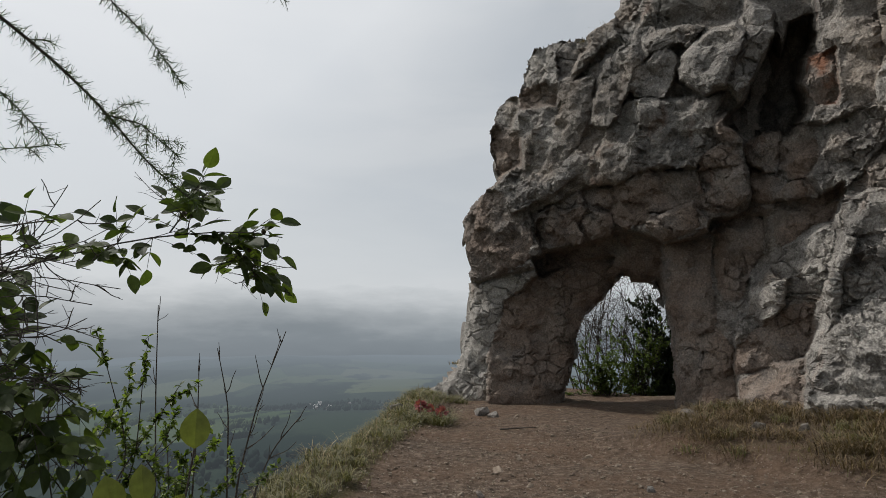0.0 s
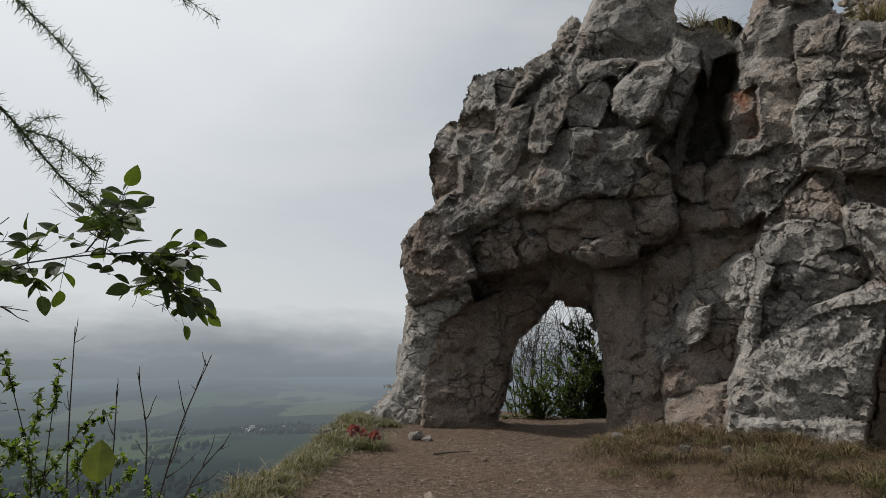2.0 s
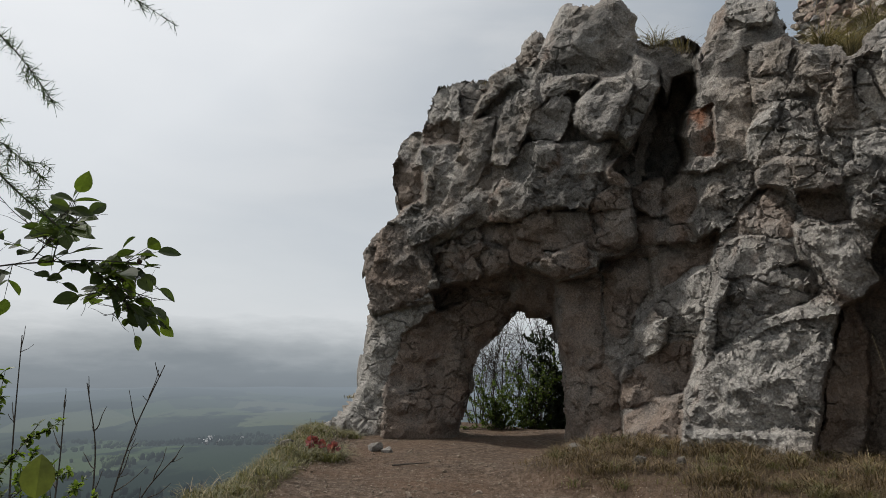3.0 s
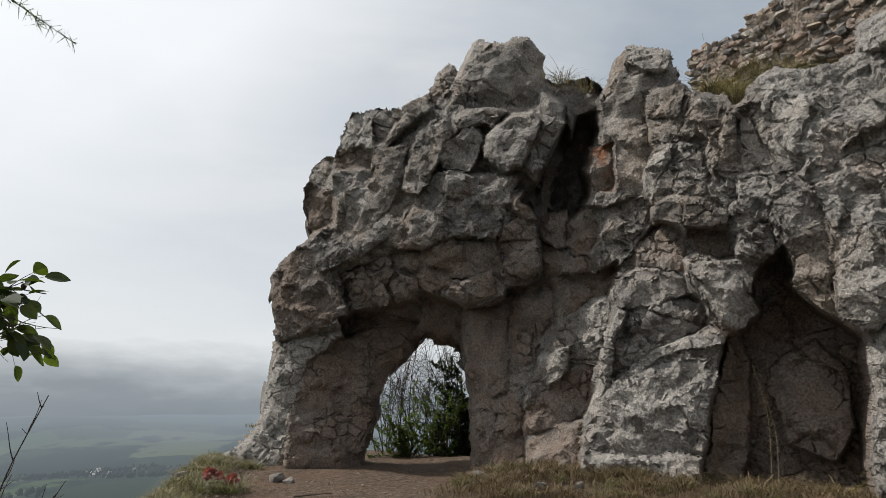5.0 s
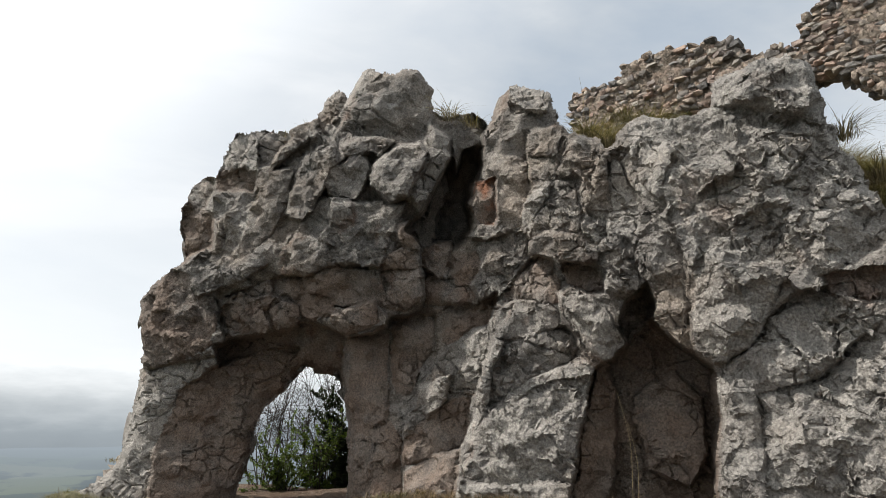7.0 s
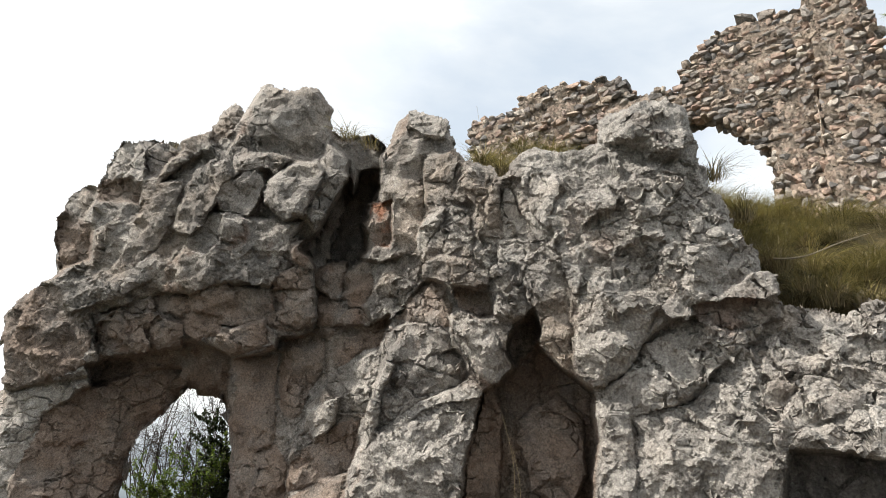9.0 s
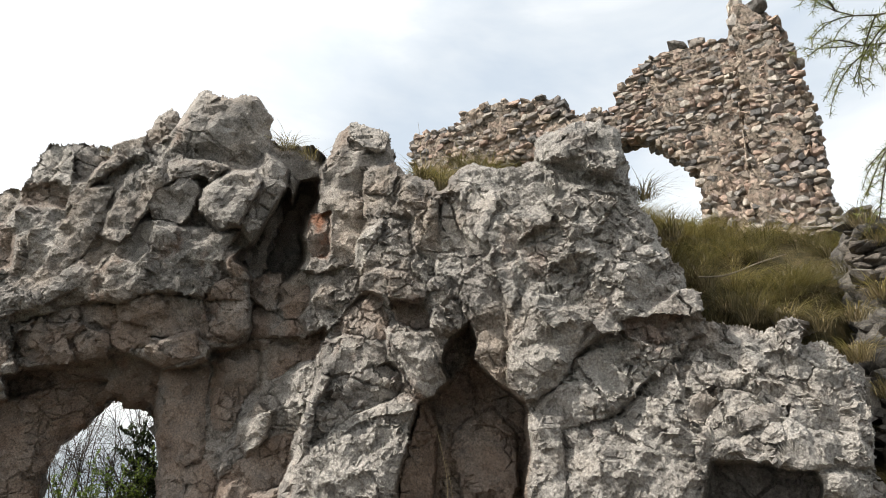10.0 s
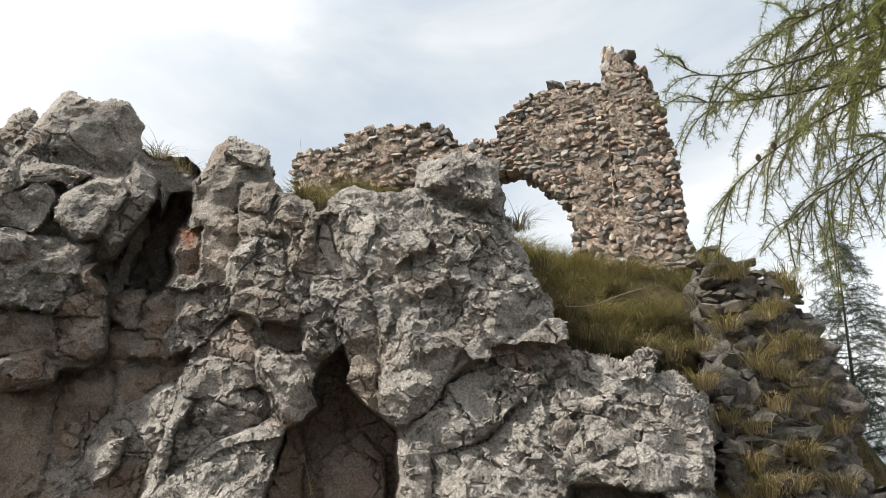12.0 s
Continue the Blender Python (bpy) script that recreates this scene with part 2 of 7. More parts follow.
def mortar_material(name, tone):
    """Crumbling lime mortar full of small rubble."""
    m, t, b = material(name, 0.95, 0.15)
    add, join = nodes_of(t)
    g = t.nodes.new("ShaderNodeNewGeometry")
    n = tex_noise(t, 7.0, 7, 0.65, g)
    wj = mix(t, 0.06, g.outputs[0], n.outputs["Color"], "LINEAR_LIGHT").outputs[2]
    vo = add("ShaderNodeTexVoronoi", Scale=7.0)
    t.links.new(wj, vo.inputs["Vector"])
    c = ramp(t, [(0.0, (0.14 * tone, 0.12 * tone, 0.10 * tone)), (0.35, (0.26 * tone, 0.215 * tone, 0.17 * tone)), (0.6, (0.33 * tone, 0.255 * tone, 0.205 * tone)), (1.0, (0.40 * tone, 0.35 * tone, 0.295 * tone))], vo, 1)
    c = mix(t, 1.0, c, ramp(t, [(0.3, 0.45), (0.5, 0.95), (0.7, 1.25)], n), "MULTIPLY")
    t.links.new(c.outputs[2], b.inputs["Base Color"])
    k = bump_of(t, b, facets(t, wj, 7.0, 0.8), 1.0, 1.0)
    k = bump_of(t, b, facets(t, wj, 17.0, 0.7), 1.0, 1.0, k)
    bump(t, b, n, 0.8, 0.04, k)
    return m


def plain_material(name, a, b_, scale=20.0, rough=0.9):
    m, t, b = material(name, rough, 0.2)
    n = tex_noise(t, scale, 7, 0.65)
    t.links.new(ramp(t, [(0.3, a), (0.7, b_)], n).outputs[0], b.inputs["Base Color"])
    bump(t, b, n, 0.8, 0.03)
    return m


ROCK = rock_material("limestone", 0.755, 0.42)
RUBBLE = rock_material("rubble_stone", 0.36, 0.6)
EARTH = earth_material()
VALLEY = far_material()
STONE = stone_material("wall_stone")
MORTAR = mortar_material("mortar", 1.0)
PLASTER_EDGE = mortar_material("old_plaster", 1.35)
BARK = bark_material("bark", (0.035, 0.028, 0.022), (0.10, 0.085, 0.07))
TWIG = bark_material("pale_twig", (0.12, 0.10, 0.075), (0.26, 0.22, 0.165))
STRAW_TWIG = bark_material("straw_twig", (0.22, 0.17, 0.09), (0.38, 0.31, 0.18))
ROSE_LEAF = leaf_material("rose_leaf", (0.024, 0.036, 0.010), (0.085, 0.11, 0.026), 0.38, 0.65)
SHRUB_LEAF = leaf_material("shrub_leaf", (0.045, 0.068, 0.016), (0.135, 0.17, 0.042), 0.42)
DARK_LEAF = leaf_material("dark_leaf", (0.014, 0.020, 0.011), (0.045, 0.06, 0.026), 0.25)
SPOT_LEAF = leaf_material("spotted_leaf", (0.09, 0.10, 0.02), (0.12, 0.13, 0.03), 0.45)
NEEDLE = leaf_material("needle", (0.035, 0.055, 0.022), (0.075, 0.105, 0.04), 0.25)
# sunlight put into the colour: a lighter, yellower copy of the larch needle
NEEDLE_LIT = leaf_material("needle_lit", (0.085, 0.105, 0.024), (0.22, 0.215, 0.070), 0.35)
SPRUCE = leaf_material("spruce_needle", (0.030, 0.050, 0.040), (0.065, 0.09, 0.07), 0.2)
GRASS = leaf_material("grass_blade", (0.058, 0.058, 0.025), (0.20, 0.175, 0.085), 0.2, 0.6)
HILL_GRASS = leaf_material("hill_grass_blade", (0.070, 0.058, 0.030), (0.24, 0.195, 0.115), 0.14, 0.6)
DEAD_GRASS = leaf_material("dead_grass_blade", (0.055, 0.038, 0.022), (0.21, 0.15, 0.085), 0.15, 0.7)
DRY_GRASS = leaf_material("dry_grass_blade", (0.11, 0.078, 0.042), (0.36, 0.285, 0.175), 0.2, 0.6)
CONE = plain_material("cone_scale", (0.05, 0.032, 0.02), (0.13, 0.09, 0.06), 60.0)
RED = leaf_material("red_petal", (0.22, 0.05, 0.06), (0.40, 0.13, 0.14), 0.2)
GRIT = plain_material("pale_grit", (0.12, 0.092, 0.07), (0.33, 0.27, 0.21), 14.0)
PLASTER = plain_material("house_wall", (0.26, 0.27, 0.28), (0.40, 0.40, 0.40), 0.2)

# ---- arithmetic for natural forms ----


def hashed(ix, iy, iz, seed):
    h = (ix.astype(np.int64) * 374761393 + iy.astype(np.int64) * 668265263 + iz.astype(np.int64) * 2147483647 + seed * 1274126177) & 0xFFFFFFFF
    h = ((h ^ (h >> 13)) * 1274126177) & 0xFFFFFFFF
    h = ((h ^ (h >> 16)) * 2246822519) & 0xFFFFFFFF
    return ((h ^ (h >> 15)) & 0xFFFFFF) / float(0xFFFFFF)


def value_noise(p, seed=0):
    """Smooth noise from -1 to 1 at points of shape (n, 3)."""
    i = np.floor(p).astype(np.int64)
    f = p - i
    f = f * f * (3 - 2 * f)
    total = 0
    for dx in (0, 1):
        for dy in (0, 1):
            for dz in (0, 1):
                w = (f[:, 0] if dx else 1 - f[:, 0]) * (f[:, 1] if dy else 1 - f[:, 1]) * (f[:, 2] if dz else 1 - f[:, 2])
                total = total + w * hashed(i[:, 0] + dx, i[:, 1] + dy, i[:, 2] + dz, seed)
    return total * 2 - 1


def fbm(p, octaves=4, seed=0, gain=0.5):
    a, s, total = 1.0, 1.0, 0
    for k in range(octaves):
        total = total + a * value_noise(p * s + 17.3 * k, seed + k)
        a, s = a * gain, s * 2.03
    return total


def fractured(p, seed, tilt=0.5):
    """Relief of a broken surface: every cell is its own tilted facet. Returns the facets' relief and the distance to a joint."""
    i = np.floor(p).astype(np.int64)
    n = len(p)
    f1, f2 = np.full(n, 9.0), np.full(n, 9.0)
    best = np.zeros(n)
    for dx in (-1, 0, 1):
        for dy in (-1, 0, 1):
            for dz in (-1, 0, 1):
                c = i + (dx, dy, dz)
                h = [hashed(c[:, 0], c[:, 1], c[:, 2], seed + k) for k in range(3)]
                v = p - (c + np.stack(h, 1) * 0.9 + 0.05)
                q = np.sqrt((v * v).sum(1))
                lean = hashed(c[:, 0], c[:, 1], c[:, 2], seed + 5)
                rel = tilt * (v[:, 0] * (h[1] * 2 - 1) + v[:, 1] * (h[2] * 2 - 1) + v[:, 2] * (lean * 2 - 1)) * 2 + (h[0] - 0.5)
                closer = q < f1
                f2 = np.where(closer, f1, np.minimum(f2, q))
                best = np.where(closer, rel, best)
                f1 = np.where(closer, q, f1)
    return best, f2 - f1


def mesh_of(name, verts, faces, mat, smooth=True):
    """A mesh from arrays: verts (n, 3), faces (m, 3 or 4)."""
    me = bpy.data.meshes.new(name)
    verts, faces = np.asarray(verts, np.float32), np.asarray(faces, np.int32)
    me.vertices.add(len(verts))
    me.vertices.foreach_set("co", verts.ravel())
    k = faces.shape[1]
    me.loops.add(faces.size)
    me.loops.foreach_set("vertex_index", faces.ravel())
    me.polygons.add(len(faces))
    me.polygons.foreach_set("loop_start", np.arange(0, faces.size, k, dtype=np.int32))
    me.polygons.foreach_set("use_smooth", np.full(len(faces), smooth))
    for m in (mat if isinstance(mat, (list, tuple)) else [mat]):
        me.materials.append(m)
    me.update(calc_edges=True)
    me.validate()
    return me


def fixed(ob, parent, label=""):
    """Makes ob, whose mesh is in world places, a part of parent."""
    if parent is not None:
        ob.parent = parent
        ob.matrix_parent_inverse = Matrix.Translation(-parent.location)
    return tagged(ob, label)


def part(name, bm, mat, parent, label=""):
    """Links a bmesh as one mesh object under a thing or a part."""
    me = bpy.data.meshes.new(name)
    bm.to_mesh(me)
    bm.free()
    me.materials.append(mat)
    ob = new(name, me)
    return fixed(ob, parent, label)


def array_part(name, verts, faces, mat, parent=None, label="", smooth=False):
    ob = new(name, mesh_of(name, verts, faces, mat, smooth))
    return fixed(ob, parent, label)


def thing(name, at, label, category, group="", kind=""):
    e = new(name)
    e.location = at
    e.empty_display_size = 0.1
    return tagged(e, label, category, group, kind)


def smooth(a, b, x):
    k = np.clip((x - a) / (b - a), 0, 1)
    return k * k * (3 - 2 * k)

# ---- the cliff's own frame: s along its face, d into it, z up ----
FOOT = Vector((0.8, 15.5, 0.0))
ALONG = Vector((0.57, -0.82, 0.0)).normalized()
INTO = Vector((-ALONG.y, ALONG.x, 0.0))


def placed(s, d, z):
    """World places of cliff coordinates, as an array (n, 3)."""
    s, d, z = np.broadcast_arrays(np.asarray(s, float), np.asarray(d, float), np.asarray(z, float))
    return np.stack([FOOT.x + ALONG.x * s + INTO.x * d, FOOT.y + ALONG.y * s + INTO.y * d, z], -1)


def cliff_sd(x, y):
    return (x - FOOT.x) * ALONG.x + (y - FOOT.y) * ALONG.y, (x - FOOT.x) * INTO.x + (y - FOOT.y) * INTO.y


# ---- ground: one sheet from the path to the horizon ----


def ground_height(x, y):
    p = np.stack([x, y, np.zeros_like(x)], -1).reshape(-1, 3)
    wav = (0.05 * fbm(p * 0.55, 3, 3) + 0.025 * fbm(p * 2.2, 3, 9)).reshape(x.shape)
    s, d = cliff_sd(x, y)
    # the path's outer edge, beyond which the hill falls away
    edge = np.interp(y, [-40, -10, 0, 4, 6.6, 8, 11.3, 14.0, 16.5, 20, 30], [-6, -2.6, -2.0, -1.7, -1.25, -1.25, -0.75, -0.55, -0.5, 0.5, 4])
    edge = edge + 0.25 * value_noise(np.stack([y * 0.9, y * 0, y * 0], -1).reshape(-1, 3), 5).reshape(x.shape)
    out = np.maximum(edge - x, 0)
    back = np.maximum(d - 4.8 - 0.2 * np.maximum(s, 0), 0) * smooth(9, 6, s)
    right = np.maximum(s - 17.5, 0) + np.maximum(-9 - y, 0)
    fall = out + back * 0.9 + right * 0.55
    hump = 0.14 * smooth(1.1, 0.1, out + 0) * smooth(-1.2, 0.1, edge - x)
    z = wav + hump
    # bank of soil along the cliff's foot
    z = z + (0.24 * smooth(-2.25, -1.65, d + 0.9 * wav * 4) + 0.18 * smooth(-1.7, -0.1, d)) * smooth(4.6, 6.5, s) * smooth(20, 16, s)
    # terrace on top of the cliff, behind its lip
    lip = np.interp(s, [7, 9, 9.6, 10.3, 12.4, 13.0, 13.6, 14.4, 15.5, 17, 19], [6.0, 5.9, 5.5, 5.6, 5.35, 4.5, 3.7, 3.3, 3.2, 3.0, 0])
    top = np.interp(s, [7, 9, 11, 12, 15, 17, 18, 20, 22], [8.7, 8.7, 7.5, 6.8, 6.1, 5.7, 5.2, 2.0, 0])
    hill = lip + (top - lip) * smooth(0.6, 6.8, d) + 1.2 * wav - np.maximum(d - 11, 0) * 0.8
    start = np.interp(s, [7, 8.5, 9, 11.6, 12.4, 13.2, 15.2, 16.2, 18], [2.6, 2.4, 3.0, 3.0, 2.2, 1.2, 1.5, 2.9, 3.2])
    on = smooth(7.2, 8.6, s - 0.25 * np.maximum(d - 2, 0) * 0) * smooth(start, start + 0.6, d) * smooth(22, 18.5, s) * smooth(24, 16, d)
    z = z * (1 - on) + hill * on
    fall = fall * (1 - on)
    r = np.sqrt(x * x + y * y)
    depth = np.where(fall < 150, 0.72 * fall - 0.10 * np.minimum(fall, 4), 107.6 + 45 * (1 - np.exp(-(fall - 150) / 90)))
    far = smooth(200, 900, r)
    hills = (28 * fbm(p / 900.0, 4, 21).reshape(x.shape) + 60 * np.maximum(0, value_noise(p / 1700.0, 33)).reshape(x.shape) * smooth(1500, 3500, r)) * far
    rough = 0.16 * fbm(p * 0.35, 4, 41).reshape(x.shape) * smooth(0.3, 4, fall)
    return z - depth + hills + rough


RINGS, SECTORS = 380, 540
ang = np.linspace(0, 2 * math.pi, SECTORS, endpoint=False)
rad = np.concatenate([[0.25], np.geomspace(0.6, 4700, RINGS - 1)])
gx, gy = np.outer(rad, np.sin(ang)), np.outer(rad, np.cos(ang))
gz = ground_height(gx, gy)
gv = np.stack([gx, gy, gz], -1).reshape(-1, 3)
i, j = np.meshgrid(np.arange(RINGS - 1), np.arange(SECTORS), indexing="ij")
jn = (j + 1) % SECTORS
gf = np.stack([i * SECTORS + j, i * SECTORS + jn, (i + 1) * SECTORS + jn, (i + 1) * SECTORS + j], -1).reshape(-1, 4)[:, ::-1]
centre = np.array([[0, 0, gz[0].mean()]])
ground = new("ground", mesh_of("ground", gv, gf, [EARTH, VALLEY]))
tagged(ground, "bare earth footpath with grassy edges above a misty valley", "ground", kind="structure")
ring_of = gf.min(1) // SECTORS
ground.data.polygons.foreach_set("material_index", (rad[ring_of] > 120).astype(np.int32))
cs, cd = cliff_sd(gv[:, 0], gv[:, 1])
g_edge = np.interp(gv[:, 1], [-10, 0, 4, 6.6, 8, 11.3, 14.0, 16.5], [-2.6, -2.0, -1.7, -1.25, -1.25, -0.75, -0.55, -0.5])
cover = np.maximum(smooth(g_edge + 0.75, g_edge + 0.15, gv[:, 0]), smooth(1.2, 2.0, cd) * smooth(6.5, 8, cs))
cover = np.maximum(cover, 0.45 * smooth(-2.4, -1.6, cd) * smooth(4.4, 6.0, cs) * smooth(1.5, 0.5, cd))
cover = np.maximum(cover, smooth(4, 6, cd))
at = ground.data.attributes.new("cover", "FLOAT", "POINT")
at.data.foreach_set("value", cover.astype(np.float32))
cap = bmesh.new()
bmesh.ops.create_circle(cap, cap_ends=True, segments=24, radius=0.26, matrix=Matrix.Translation((0, 0, float(gz[0].mean()) - 0.004)))
part("soil_patch", cap, EARTH, ground)


def ground_at(x, y):
    return float(ground_height(np.array([float(x)]), np.array([float(y)]))[0])


# ---- the limestone cliff with its arch ----


def outline_distance(pts, x, y):
    """Signed distance from points to a closed outline, negative inside."""
    q = np.asarray(pts, float)
    best, inside = np.full(x.shape, 99.0), np.zeros(x.shape, bool)
    for (ax, ay), (bx, by) in zip(q, np.roll(q, -1, 0)):
        ex, ey = bx - ax, by - ay
        k = np.clip(((x - ax) * ex + (y - ay) * ey) / (ex * ex + ey * ey + 1e-9), 0, 1)
        best = np.minimum(best, np.hypot(x - ax - k * ex, y - ay - k * ey))
        if ay != by:
            inside ^= ((ay > y) != (by > y)) & (x < (bx - ax) * (y - ay) / (by - ay) + ax)
    return np.where(inside, -best, best)


# The cliff bows round the path, so its face is laid out as a fan of bearings and heights about a point on the path.
HUB = np.array([*cliff_sd(0.15, -0.15), 1.6])
FINE = 0.066
TURN = np.radians(np.arange(-7.0, 73.5, FINE))
RISE = np.radians(np.arange(-13.5, 34.0, FINE))
TA, RA = np.meshgrid(TURN, RISE, indexing="ij")
wx, wy, WZ = np.sin(TA) * np.cos(RA), np.cos(TA) * np.cos(RA), np.sin(RA)
WS, WD = wx * ALONG.x + wy * ALONG.y, wx * INTO.x + wy * INTO.y


def meets(front, lean_s, lean_z, s0, z0, at=...):
    """How far off the plane through (s0, front, z0) lies along the fan's bearings."""
    run = WD[at] - lean_s * WS[at] - lean_z * WZ[at]
    return (front - lean_s * (s0 - HUB[0]) - lean_z * (z0 - HUB[2]) - HUB[1]) / np.maximum(run, 0.08)


FACE_S = [-5, -2, -0.5, 2, 4.5, 6, 8, 10, 12, 14, 15.2, 16, 18]
FACE_D = [0.1, 0.2, 0.4, 0.8, 1.3, 1.45, 1.3, 0.8, 0.4, 0.3, 0.6, 1.0, 1.8]
far_off = meets(0.8, 0.0, 0.05, 6.0, 3.0)
for _ in range(14):
    far_off = 0.5 * far_off + 0.5 * np.clip((np.interp(HUB[0] + far_off * WS, FACE_S, FACE_D) - HUB[1]) / np.maximum(WD, 0.1), 4, 26)
wander_p = np.stack([HUB[0] + far_off * WS, HUB[1] + far_off * WD, HUB[2] + far_off * WZ], -1).reshape(-1, 3)
WANDER_S = (0.045 * fbm(wander_p * 2.4, 5, 51, 0.6)).reshape(TA.shape)
WANDER_Z = (0.045 * fbm(wander_p * 2.4, 5, 61, 0.6)).reshape(TA.shape)
CRACKED = 0.35 + 0.65 * smooth(-0.05, 0.4, fbm(wander_p * 0.9, 2, 63)).reshape(TA.shape)
far_off = far_off + (0.10 * fbm(wander_p * 0.8, 3, 71)).reshape(TA.shape)
TRAIT = {key: np.zeros(TA.shape) for key in "pwrsi"}
OWNER = np.zeros(TA.shape, np.int64)


BLOCKS = []


def block(name, front, lean_s, lean_z, belly, traits, pts):
    """One joint-bounded block of the face: outline in s and z on its own front plane, that plane's depth and lean, how
    much it bellies, and its traits (p pale, w warm brown and also shade painted on recessed blocks, r rugged, s smooth,
    i rust-stained, h a hollow, t tight joints)."""
    BLOCKS.append((front, lean_s, lean_z, belly, traits, pts))


def laid(front, lean_s, lean_z, belly, pts, reach):
    """The part of the fan within reach of a block, the depth of its front there and the distance to its outline."""
    q = np.asarray(pts)
    s0, z0 = q.mean(0)
    d = front + lean_s * (q[:, 0] - s0) + lean_z * (q[:, 1] - z0)
    x, y = FOOT.x + ALONG.x * q[:, 0] + INTO.x * d - 0.15, FOOT.y + ALONG.y * q[:, 0] + INTO.y * d + 0.15
    turn, rise = np.arctan2(x, y), np.arctan2(q[:, 1] - HUB[2], np.hypot(x, y))
    i0, i1 = np.searchsorted(TURN, (turn.min() - reach, turn.max() + reach))
    j0, j1 = np.searchsorted(RISE, (rise.min() - reach, rise.max() + reach))
    at = (slice(i0, i1), slice(j0, j1))
    r = meets(front, lean_s, lean_z, s0, z0, at)
    gap = outline_distance(pts, HUB[0] + r * WS[at] + WANDER_S[at], HUB[2] + r * WZ[at] + WANDER_Z[at])
    deep = max(0.05, float(-gap.min(initial=0)))
    chamfer = np.clip(1 + gap / (0.45 * deep), 0, 1) + 0.6 * np.clip(1 + gap / deep, 0, 1)
    return at, r + belly * chamfer, gap


block("upper boulder", 0.55, 0.28, 0.02, 0.06, "rt", [(0.87, 6.03), (1.24, 6.64), (1.67, 6.97), (1.96, 7.52), (2.30, 7.56), (3.16, 7.50), (3.54, 7.69), (4.10, 7.71), (4.59, 7.74), (4.94, 7.18), (5.90, 6.95), (6.01, 7.29), (6.12, 7.33), (6.48, 6.91), (6.57, 6.10), (6.30, 5.58), (5.93, 5.40), (5.56, 5.11), (5.45, 4.79), (5.18, 4.49), (4.73, 4.41), (4.28, 4.57), (3.57, 4.40), (2.59, 4.24), (1.81, 4.06), (1.03, 4.61), (0.67, 4.64), (1.00, 4.92), (0.89, 5.51)])
block("left shoulder", -0.25, 0.10, 0.05, 0.144, "rw", [(-0.16, 4.10), (0.12, 4.44), (0.53, 4.68), (0.96, 4.63), (1.48, 4.38), (1.93, 3.92), (2.05, 3.44), (2.01, 3.09), (1.42, 2.75), (0.53, 2.66), (0.14, 2.70), (0.03, 2.89), (0.17, 3.01), (-0.07, 3.58)])
block("pier ridge", -0.05, 0.05, 0.05, 0.072, "ps", [(-0.36, 2.70), (0.06, 2.68), (1.04, 2.79), (1.73, 2.66), (0.85, 2.20), (0.66, 1.63), (0.35, 1.04), (0.34, 0.34), (0.28, -0.11), (-1.10, -0.33), (-2.53, -0.50), (-2.09, 0.03), (-1.12, 0.39), (-0.61, 0.83), (-0.56, 1.38), (-0.33, 2.12)])
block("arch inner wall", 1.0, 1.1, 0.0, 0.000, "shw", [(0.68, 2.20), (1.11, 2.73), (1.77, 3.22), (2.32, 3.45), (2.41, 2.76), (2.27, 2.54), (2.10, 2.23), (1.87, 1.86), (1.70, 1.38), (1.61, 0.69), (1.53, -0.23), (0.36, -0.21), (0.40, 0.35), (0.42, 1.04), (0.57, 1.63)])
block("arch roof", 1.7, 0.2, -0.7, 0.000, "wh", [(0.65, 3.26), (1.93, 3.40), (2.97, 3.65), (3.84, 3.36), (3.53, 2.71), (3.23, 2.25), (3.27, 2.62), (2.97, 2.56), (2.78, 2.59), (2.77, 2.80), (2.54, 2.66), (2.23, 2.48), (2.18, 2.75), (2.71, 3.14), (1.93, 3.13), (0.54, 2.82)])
block("peak", 0.95, 0.4, -0.05, 0.108, "s", [(4.93, 8.23), (5.15, 8.46), (5.85, 8.50), (6.06, 8.05), (6.08, 7.58), (6.00, 7.30), (5.88, 7.02), (5.42, 7.20), (5.00, 7.24), (4.57, 7.49), (4.52, 7.69), (4.81, 8.07)])
block("peak side", 0.95, -0.30, 0.20, 0.036, "ps", [(3.30, 7.66), (3.98, 7.87), (4.49, 8.75), (4.78, 8.74), (5.20, 8.43), (4.86, 8.29), (4.70, 8.16), (4.28, 7.88), (4.12, 7.70), (3.89, 7.35)])
block("horn", 1.2, 0.1, 0.1, 0.072, "s", [(3.23, 7.88), (3.43, 8.50), (3.64, 8.69), (3.86, 8.65), (3.98, 8.41), (3.92, 8.11), (3.70, 7.90), (3.46, 7.66)])
block("left crest", 0.35, -0.15, 0.25, 0.01, "pt", [(1.11, 7.25), (1.33, 7.85), (1.99, 7.75), (2.35, 7.36), (2.57, 6.78), (2.48, 6.64), (2.09, 6.85), (1.41, 6.95), (1.18, 6.90)])
block("left crest recess", 0.75, 0.3, 0.1, 0.000, "sh", [(1.82, 7.85), (2.72, 7.79), (2.82, 7.63), (2.58, 7.33), (2.35, 6.94), (2.09, 6.98), (2.00, 7.56)])
block("left crest foot", 0.45, 0.1, -0.1, 0.03, "wt", [(1.08, 6.86), (1.22, 7.00), (1.86, 6.95), (2.14, 6.75), (2.07, 6.36), (1.17, 6.52), (1.03, 6.57)])
block("left flake", 0.5, 0.25, 0.0, 0.06, "st", [(0.17, 6.53), (0.49, 6.98), (0.83, 6.98), (0.85, 6.62), (0.68, 6.18), (0.18, 6.32)])
